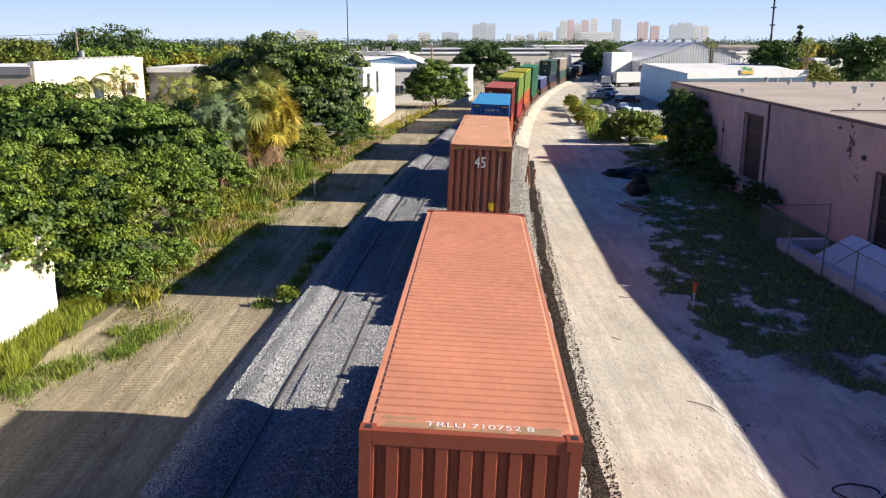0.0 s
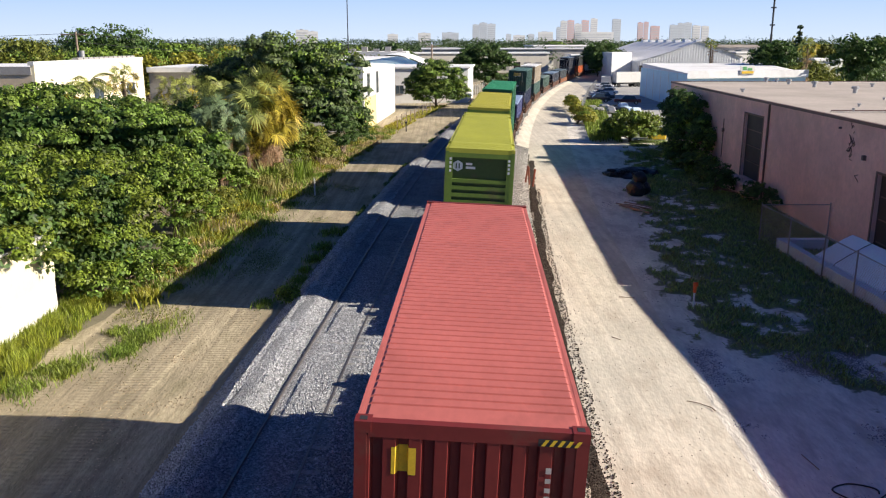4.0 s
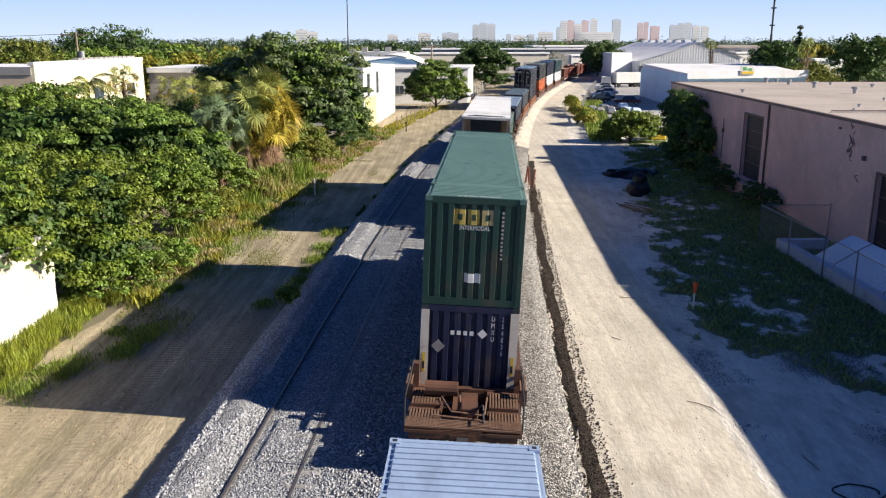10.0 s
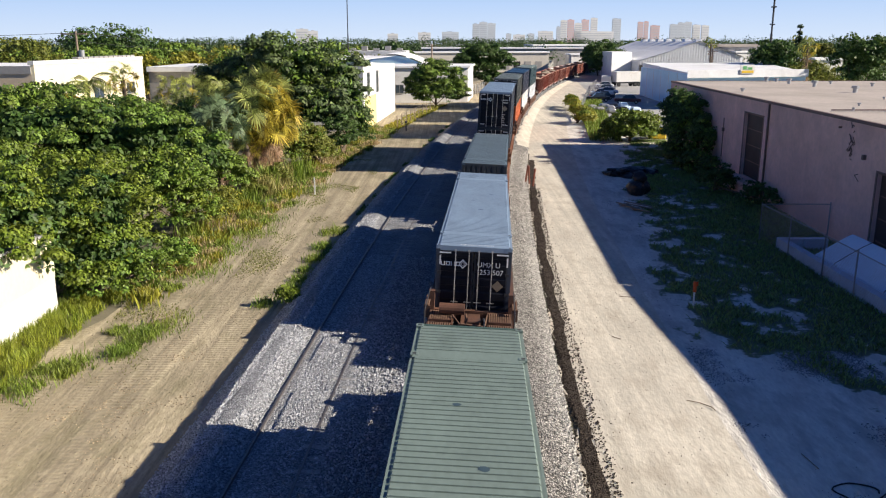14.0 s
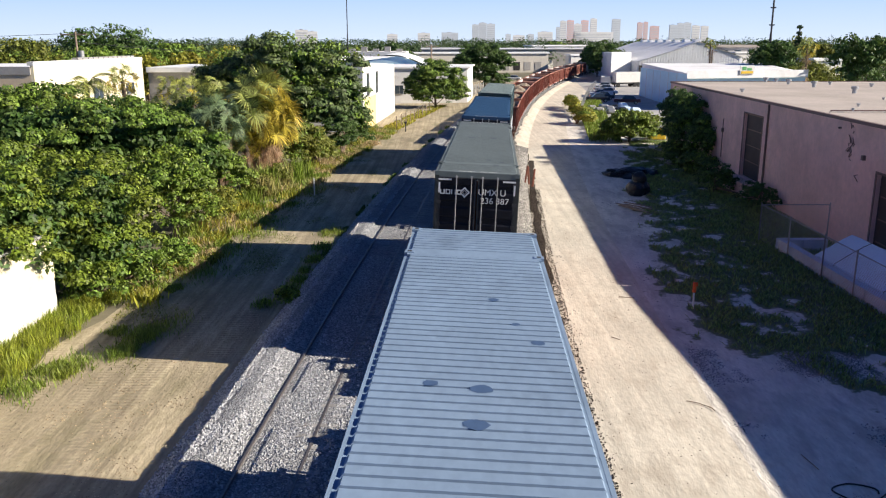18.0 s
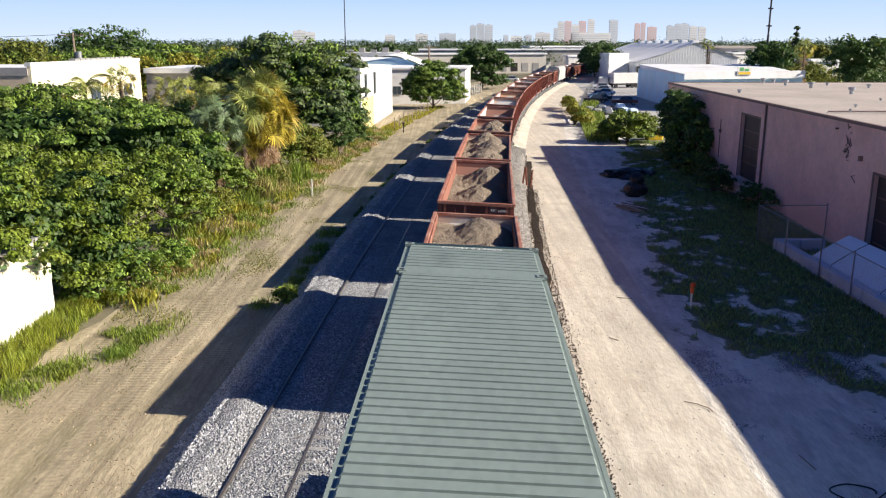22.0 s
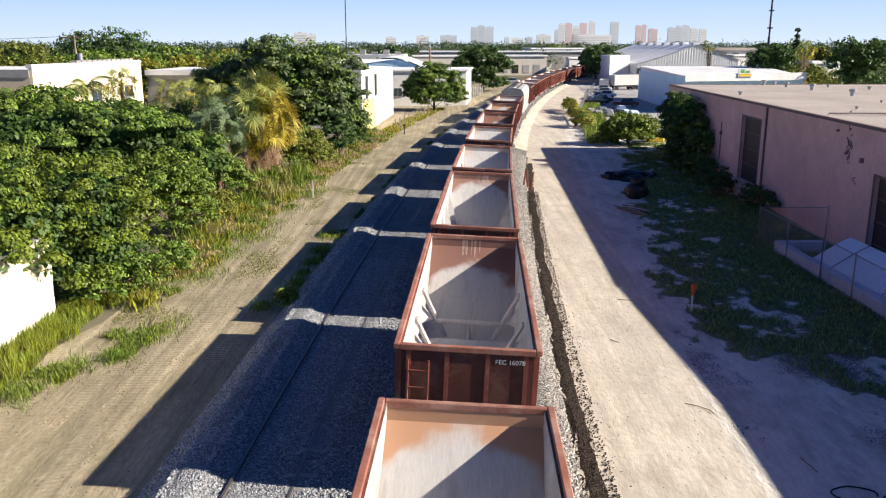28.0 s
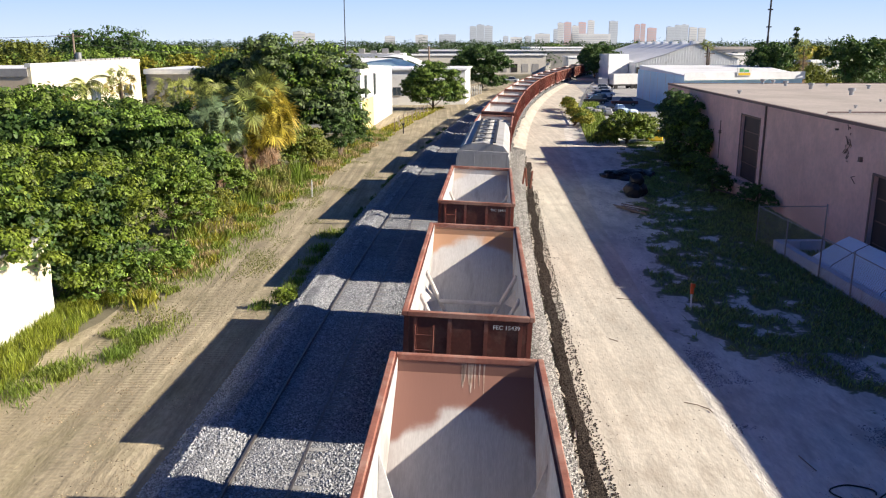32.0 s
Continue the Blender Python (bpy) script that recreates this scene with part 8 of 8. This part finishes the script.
def yard_things():
    fence([(17.3, 43.4), (21.0, 43.4)], 1.5, "grey chain-link fence panel beside the warehouse")
    fence([(17.3, 43.4), (17.38, 36.0), (17.3, 24.0)], 1.5, "grey chain-link fence along the covered pile")
    kerb = thing("low_wall", "low pale concrete wall under the fence", "wall")
    for k in range(6):
        y = 23.4 + k * 2.95
        part("block", boxes((17.45, 17.85, y, y + 2.92, -0.56, 0.12), soft=0.02), M_PALECON, kerb)
    for k in range(2):
        part("block", boxes((17.45 + k * 1.3, 18.72 + k * 1.3, 41.12, 41.5, -0.56, 0.12), soft=0.02), M_PALECON, kerb)
    tp = thing("covered_pile", "pale blue-grey tarpaulin over a long pile", "tarpaulin")
    rows = []
    rnd = random.Random(8)
    prof = ((17.9, -0.52), (17.92, -0.1), (17.98, 0.14), (18.6, 0.55), (19.2, 0.92), (19.6, 1.12), (20.3, 0.7), (21.0, 0.1), (21.05, -0.52))
    for j in range(24):
        y = 39.2 - j * 0.62
        k = 1.0 if j > 1 else (0.05 + 0.55 * j)
        rows.append([(x + 0.05 * noise.noise((x, y, 1)) + (19.6 - x) * (1 - k) * 0.2, y + 0.05 * noise.noise((x * 2, y, 4)), -0.52 + (z + 0.52) * k + 0.05 * noise.noise((x * 2, y * 1.5, 2))) for x, z in prof])
    part("tarpaulin", sheet(rows), M_TARP, tp)
    for j in (5, 12, 18):
        y = 39.2 - j * 0.62
        part("rope", tubes(*[((x0, y, z0 + 0.03), (x1, y, z1 + 0.03), 0.015) for (x0, z0), (x1, z1) in zip(prof, prof[1:])], n=5), M_RUBBER, tp)
    part("vent_patch", boxes((18.44, 18.46, 36.8, 37.0, 0.2, 0.34)), M_RUBBER, tp)
    br = thing("fallen_branch", "dry fallen branch on the dirt beside the grass", "branch")
    for a, b, r in (((-11.5, 28.6, -0.44), (-11.1, 29.7, -0.36), 0.035), ((-11.1, 29.7, -0.36), (-10.75, 30.5, -0.44), 0.028), ((-11.25, 29.3, -0.39), (-11.35, 30.1, -0.30), 0.02), ((-11.1, 29.7, -0.36), (-11.25, 30.6, -0.42), 0.022), ((-11.4, 28.9, -0.42), (-10.95, 29.2, -0.45), 0.018)):
        part("twig", tubes((a, b, r), n=6), M_WOOD, br)
    st = thing("survey_stake", "white survey stake with an orange flagged top", "stake", "survey stakes")
    part("shaft", boxes((10.16, 10.22, 31.58, 31.64, -0.55, 0.2)), M_INK, st)
    part("flagging", boxes((10.14, 10.25, 31.55, 31.66, 0.2, 0.62), (10.25, 10.32, 31.59, 31.61, 0.45, 0.62)), M_ORANGE, st, "orange flagging")
    st = thing("survey_stake", "thin pale stake beside the dirt strip", "stake", "survey stakes")
    part("shaft", boxes((-9.12, -9.04, 56.96, 57.04, -0.55, 0.75)), M_INK, st)
    st = thing("marker_post", "short dark marker post on the dirt strip", "post")
    part("shaft", boxes((-4.56, -4.44, 99.9, 100.1, -0.55, 0.55)), M_STEEL, st)
    part("head", boxes((-4.66, -4.34, 99.85, 100.15, 0.5, 0.72)), M_STEEL, st)
    pp = thing("rail_posts", "leaning rusty posts at the ballast edge", "post")
    for x, y, l in ((6.35, 62.2, 0.18), (6.6, 61.6, -0.1), (6.75, 60.6, 0.15)):
        part("post", tubes(((x, y, -0.52), (x + l, y, 0.85), 0.075)), M_REDPOST, pp)
    dp = thing("scrap_heap", "low black heap of scrap and old tyres in the yard", "scrap heap")
    rnd = random.Random(3)
    for k, (x, y, rx, ry, h) in enumerate(((15.6, 66.5, 1.5, 1.3, 0.7), (14.1, 66.0, 1.1, 1.2, 0.55), (16.9, 66.8, 1.0, 1.2, 0.5), (15.0, 64.9, 0.9, 0.8, 0.4))):
        bm = bmesh.new()
        bmesh.ops.create_icosphere(bm, subdivisions=3, radius=1.0)
        for v in bm.verts:
            v.co *= 1 + 0.35 * noise.noise(v.co * 1.6 + Vector((k * 3.0, 0, 0))) + 0.15 * noise.noise(v.co * 5)
            v.co = Vector((x + v.co.x * rx, y + v.co.y * ry, -0.55 + max(-0.05, v.co.z * h)))
        part("mound", bm, M_BLACKBAG, dp)
    for k in range(4):
        x, y, z = 14.6 + rnd.uniform(-1.0, 2.0), 65.2 + rnd.uniform(-0.8, 0.6), -0.12 + 0.12 * (k % 2)
        bm = bmesh.new()
        for i in range(14):
            a, b = 2 * math.pi * i / 14, 2 * math.pi * (i + 1) / 14
            tube(bm, (x + 0.3 * math.cos(a), y + 0.3 * math.sin(a), z), (x + 0.3 * math.cos(b), y + 0.3 * math.sin(b), z), 0.1, 6)
        part("tyre", bm, M_RUBBER, dp)
    bg = thing("black_bag_heap", "heap of black rubbish bags in the yard", "bags")
    for x, y, r in ((13.7, 57.0, 0.62), (14.25, 57.6, 0.6), (13.75, 58.0, 0.55), (13.95, 57.3, 0.5)):
        bm = bmesh.new()
        bmesh.ops.create_icosphere(bm, subdivisions=3, radius=r)
        for v in bm.verts:
            v.co *= 1 + 0.18 * noise.noise(v.co * 3 + Vector((x, y, 0)))
            v.co += Vector((x, y, -0.55 + r * 0.75 + (0.85 if r == 0.5 else 0)))
        part("bag", bm, M_BLACKBAG, bg)
    pk = thing("plank_pile", "loose grey planks on the yard ground", "planks")
    for k in range(7):
        a = rnd.uniform(-0.5, 0.5)
        bm = boxes((-0.07, 0.07, -1.1, 1.1, 0, 0.05))
        bm.transform(pose(12.6 + rnd.uniform(-0.7, 0.9), 51.6 + rnd.uniform(-1, 1), -0.5 + 0.05 * k, 0, 0, 20 + 50 * a))
        part("plank", bm, M_WOOD, pk)
    hz = thing("hose", "black hose lying in a loop on the sand", "hose")
    pts = [(9.95 + 0.5 * math.cos(a) * (1 + 0.2 * math.sin(3 * a)), 17.5 + 0.45 * math.sin(a), -0.47) for a in [0.25 * k for k in range(21)]] + [(10.9, 17.7, -0.47), (12, 17.6, -0.47)]
    part("tube", tubes(*[(a, b, 0.02) for a, b in zip(pts, pts[1:])], n=6), M_RUBBER, hz)
    for pts in (((7.35, 22.7), (7.7, 22.5), (7.95, 22.2), (7.98, 22.0)), ((7.5, 33.1), (8.1, 32.9)), ((9.4, 19.4), (9.5, 18.6)), ((-10.6, 28.6), (-10.1, 29.4), (-9.7, 29.6)), ((-11.0, 27.8), (-10.2, 29.0)), ((6.2, 28.2), (6.45, 27.9))):
        sk = thing("fallen_branch", "thin dry branch lying on the dirt", "branch", "fallen branches")
        part("stick", tubes(*[((*a, -0.46), (*b, -0.45), 0.014) for a, b in zip(pts, pts[1:])], n=5), M_WOOD, sk)
    pi = thing("yellow_skip", "yellow machine part beside the bush", "machine")
    part("shell", boxes((23.2, 25.0, 91.5, 93.0, -0.55, 0.6), soft=0.15), M_YEL, pi)
    wall = thing("lot_wall", "low white wall behind the round bush", "wall")
    part("panel", boxes((20.5, 27.5, 97.0, 97.2, -0.55, 0.5)), M_WHITE, wall)


def car(x, y, turn, color, label, pickup=False):
    th = thing("pickup_truck" if pickup else "car", label, "car", "parked cars", pose(x, y, -0.5, 0, 0, turn))
    P = mat("car_paint", color, 0.3, 0.0, vary=0.04, spec=0.6)
    bm = boxes((-0.9, 0.9, -2.3, 2.3, 0.35, 0.95), soft=0.12)
    part("body", bm, P, th)
    c0, c1 = (-0.6, 1.3) if pickup else (-1.5, 1.0)
    v = [(-0.8, c0, 0.94), (0.8, c0, 0.94), (0.8, c1, 0.94), (-0.8, c1, 0.94), (-0.65, c0 + 0.45, 1.5), (0.65, c0 + 0.45, 1.5), (0.65, c1 - 0.6, 1.5), (-0.65, c1 - 0.6, 1.5)]
    part("cabin", (v, [(0, 1, 5, 4), (1, 2, 6, 5), (2, 3, 7, 6), (3, 0, 4, 7)]), M_GLASS, th, "dark window glass")
    part("roof", boxes((-0.67, 0.67, c0 + 0.43, c1 - 0.58, 1.49, 1.55)), P, th)
    for wx in (-0.82, 0.82):
        for wy in (-1.45, 1.45):
            w = part("wheel", tubes(((wx - 0.1, wy, 0.33), (wx + 0.1, wy, 0.33), 0.33), n=14), M_RUBBER, th)
            part("rim", tubes(((wx - 0.11, wy, 0.33), (wx + 0.11, wy, 0.33), 0.19), n=10), M_BARE, w)
    for wx in (-0.6, 0.6):
        part("headlight", boxes((wx - 0.2, wx + 0.2, -2.33, -2.28, 0.65, 0.8)), M_INK, th)
        part("tail_light", boxes((wx - 0.2, wx + 0.2, 2.28, 2.33, 0.65, 0.8)), M_ORANGE, th)


def lot():
    flat("lot_paving", prism([(21, 112), (37, 99), (38.6, 131.5), (40.4, 171.2), (50, 190), (51, 222), (37, 230), (30.5, 170), (24, 140)], -0.54, -0.48), M_ASPH, "grey asphalt parking lot", "paving")
    for x, y, a, c, lab, pk in ((31.8, 166, 80, (0.7, 0.7, 0.7), "white pickup truck parked in the lot", True), (34.0, 172, 80, (0.75, 0.75, 0.75), "white car parked in the lot", False), (28.2, 151, 85, (0.015, 0.015, 0.02), "black car parked in the lot", False),
                              (30.2, 157, 85, (0.02, 0.025, 0.035), "dark car parked in the lot", False), (36.0, 184, 80, (0.3, 0.31, 0.33), "silver car parked in the lot", False), (32.6, 146, 80, (0.12, 0.03, 0.03), "dark red car parked in the lot", False), (38, 196, 80, (0.7, 0.7, 0.72), "white car parked in the lot", False)):
        car(x, y, a, c, lab, pk)
    car(20.2, 239, 75, (0.75, 0.75, 0.75), "white van parked beyond the sheds", False)
    tr = thing("box_trailer", "white box trailer standing at the dock", "trailer", "", pose(45.2, 204.6, -0.5, 0, 0, 110))
    part("box", boxes((-1.25, 1.25, -3.7, 3.7, 1.1, 3.6), soft=0.05), M_WHITE, tr)
    part("chassis", boxes((-1.0, 1.0, -3.6, 3.6, 0.75, 1.08)), M_STEEL, tr)
    for y in (-2.9, -1.8, 2.9):
        for x in (-1.05, 1.05):
            part("wheel", tubes(((x - 0.15, y, 0.5), (x + 0.15, y, 0.5), 0.5), n=14), M_RUBBER, tr)
    tk = thing("delivery_truck", "white truck cab in the lot", "truck", "", pose(40.1, 204.6, -0.5, 0, 0, 80))
    part("cab", boxes((-1.1, 1.1, -1.2, 1.2, 0.6, 2.6), soft=0.2), M_WHITE, tk)
    part("windscreen", boxes((-0.95, 0.95, -1.24, -1.18, 1.6, 2.4)), M_GLASS, tk)
    for x in (-1.0, 1.0):
        part("wheel", tubes(((x - 0.15, -0.4, 0.45), (x + 0.15, -0.4, 0.45), 0.45), n=14), M_RUBBER, tk)
    rnd = random.Random(12)
    for k in range(16):
        gd = thing("wrapped_pallet", "grey wrapped goods stacked in the lot", "pallet", "wrapped goods")
        x, y = 24.0 + (k % 4) * 1.8 + rnd.uniform(-0.2, 0.2), 126 + (k // 4) * 2.6 + rnd.uniform(-0.3, 0.3)
        bm = boxes((x - 0.7, x + 0.7, y - 0.8, y + 0.8, -0.4, rnd.uniform(0.1, 0.6)), soft=0.25)
        part("wrapped_load", bm, (M_GREY, M_BARE, M_BLACKBAG, M_TARP)[k % 4], gd)
        part("pallet", boxes((x - 0.6, x + 0.6, y - 0.6, y + 0.6, -0.55, -0.41)), M_WOOD, gd)
    fence([(20.5, 122), (24.0, 140), (30, 170), (37, 200)], 1.4, "grey lot fence behind the bushes", mesh_step=0.6)
    wf = thing("white_fence", "white board fence beside the dirt strip", "fence")
    for k in range(14):
        x, y = 3.2 + k * 0.45, 158 + k * 1.9
        part("board", boxes((x - 0.05, x + 0.05, y, y + 1.7, -0.55, 1.5)), M_WHITE, wf)
    wv = thing("wire_fence", "old wire fence with grey posts on the bank", "fence")
    for k in range(9):
        x, y, _ = on_track(100 + k * 3.2, -13.6)
        part("post", tubes(((x, y, -0.55), (x, y, 1.2), 0.06), n=6), M_WOOD, wv)
    for z in (0.3, 0.7, 1.1):
        pts = [on_track(100 + k * 3.2, -13.6) for k in range(9)]
        part("strand", tubes(*[((a[0], a[1], z), (b[0], b[1], z), 0.012) for a, b in zip(pts, pts[1:])], n=4), M_WIRE, wv)


def poles():
    def wire(a, b, sag, parent):
        pts = [(a[0] + (b[0] - a[0]) * k / 10, a[1] + (b[1] - a[1]) * k / 10, a[2] + (b[2] - a[2]) * k / 10 - sag * 4 * (k / 10) * (1 - k / 10)) for k in range(11)]
        part("wire", tubes(*[(p, q, 0.03) for p, q in zip(pts, pts[1:])], n=4), M_STEEL, parent)

    for x, y, h, r, lab in ((-23.7, 210, 30, 0.15, "tall thin steel mast on the skyline"), (78.7, 202, 30, 0.3, "tall steel pole behind the warehouse")):
        th = thing("mast", lab, "mast")
        part("shaft", tubes(((x, y, -0.5), (x, y, 12), r), ((x, y, 12), (x, y, h), r * 0.75)), M_STEEL, th)
        for z in (14, 18, 22) if r > 0.2 else ():
            part("bracket", boxes((x - r * 1.8, x + r * 1.8, y - r, y + r, z, z + 0.3)), M_STEEL, th)
    p1 = thing("utility_pole", "wooden utility pole with a grey transformer", "pole", "utility poles")
    part("shaft", tubes(((-54, 124, -0.5), (-54, 124, 11.6), 0.17)), M_WOOD, p1)
    part("cross_arm", boxes((-56.2, -52.4, 123.9, 124.1, 11.1, 11.3)), M_WOOD, p1)
    part("transformer", tubes(((-53.3, 123.7, 7.6), (-53.3, 123.7, 8.9), 0.42), n=14), M_BARE, p1)
    wire((-56, 124, 11.3), (-100, 110, 11.2), 0.6, p1)
    wire((-52.6, 124, 11.3), (-21, 150, 10.6), 1.2, p1)
    wire((-55, 124, 10.2), (-100, 110, 10.0), 0.7, p1)
    wire((-54, 124, 10.2), (-21, 150, 9.6), 1.2, p1)
    for x, y, h, lab in ((-2.2, 164, 9.7, "dark wooden pole beside the white shed"), (56.6, 176, 8.6, "wooden pole beside the ribbed shed"), (78, 140, 9.0, "wooden pole behind the warehouse"), (89, 148, 9.4, "wooden pole behind the warehouse"), (100, 152, 8.8, "wooden pole behind the warehouse")):
        p = thing("utility_pole", lab, "pole", "utility poles")
        part("shaft", tubes(((x, y, -0.5), (x, y, h), 0.17)), M_WOOD, p)
        part("cross_arm", boxes((x - 1.1, x + 1.1, y - 0.06, y + 0.06, h - 0.5, h - 0.35)), M_WOOD, p)
    fan_palm(69.5, 160, 9.6, 2.4, "brown skirted fan palm behind the warehouse roof", 53, 0.6, 34, 1.2)
    fan_palm(57.7, 181, 10.3, 1.6, "tall palm on the skyline", 51, 0.1, 22)
    fan_palm(105, 250, 11.3, 2.0, "tall palm on the skyline", 52, 0.1, 20)
    th = thing("conifer", "tall narrow conifer on the skyline", "tree", "", pose(91, 215, -0.55))
    part("trunk", tubes(((0, 0, 0), (0, 0, 14), 0.2)), M_BARK, th)
    raw(leaf_cloud(np.random.default_rng(9), [(0, 0, 4 + 1.2 * k, 1.7 - 0.17 * k, 1.7 - 0.17 * k, 0.9) for k in range(9)], 3000, 0.6, 0.7), 4, L_FAR, "crown", th)


yard_things()
lot()
poles()


# ---- what moves ----
def motions():
    """The whole train rolls along the line towards the eye at one speed."""
    for ob, s, z in MOVERS:
        walk(ob, [(t, rail_pose(s - SPEED * t, z)) for t in range(0, 33, 2)])


motions()
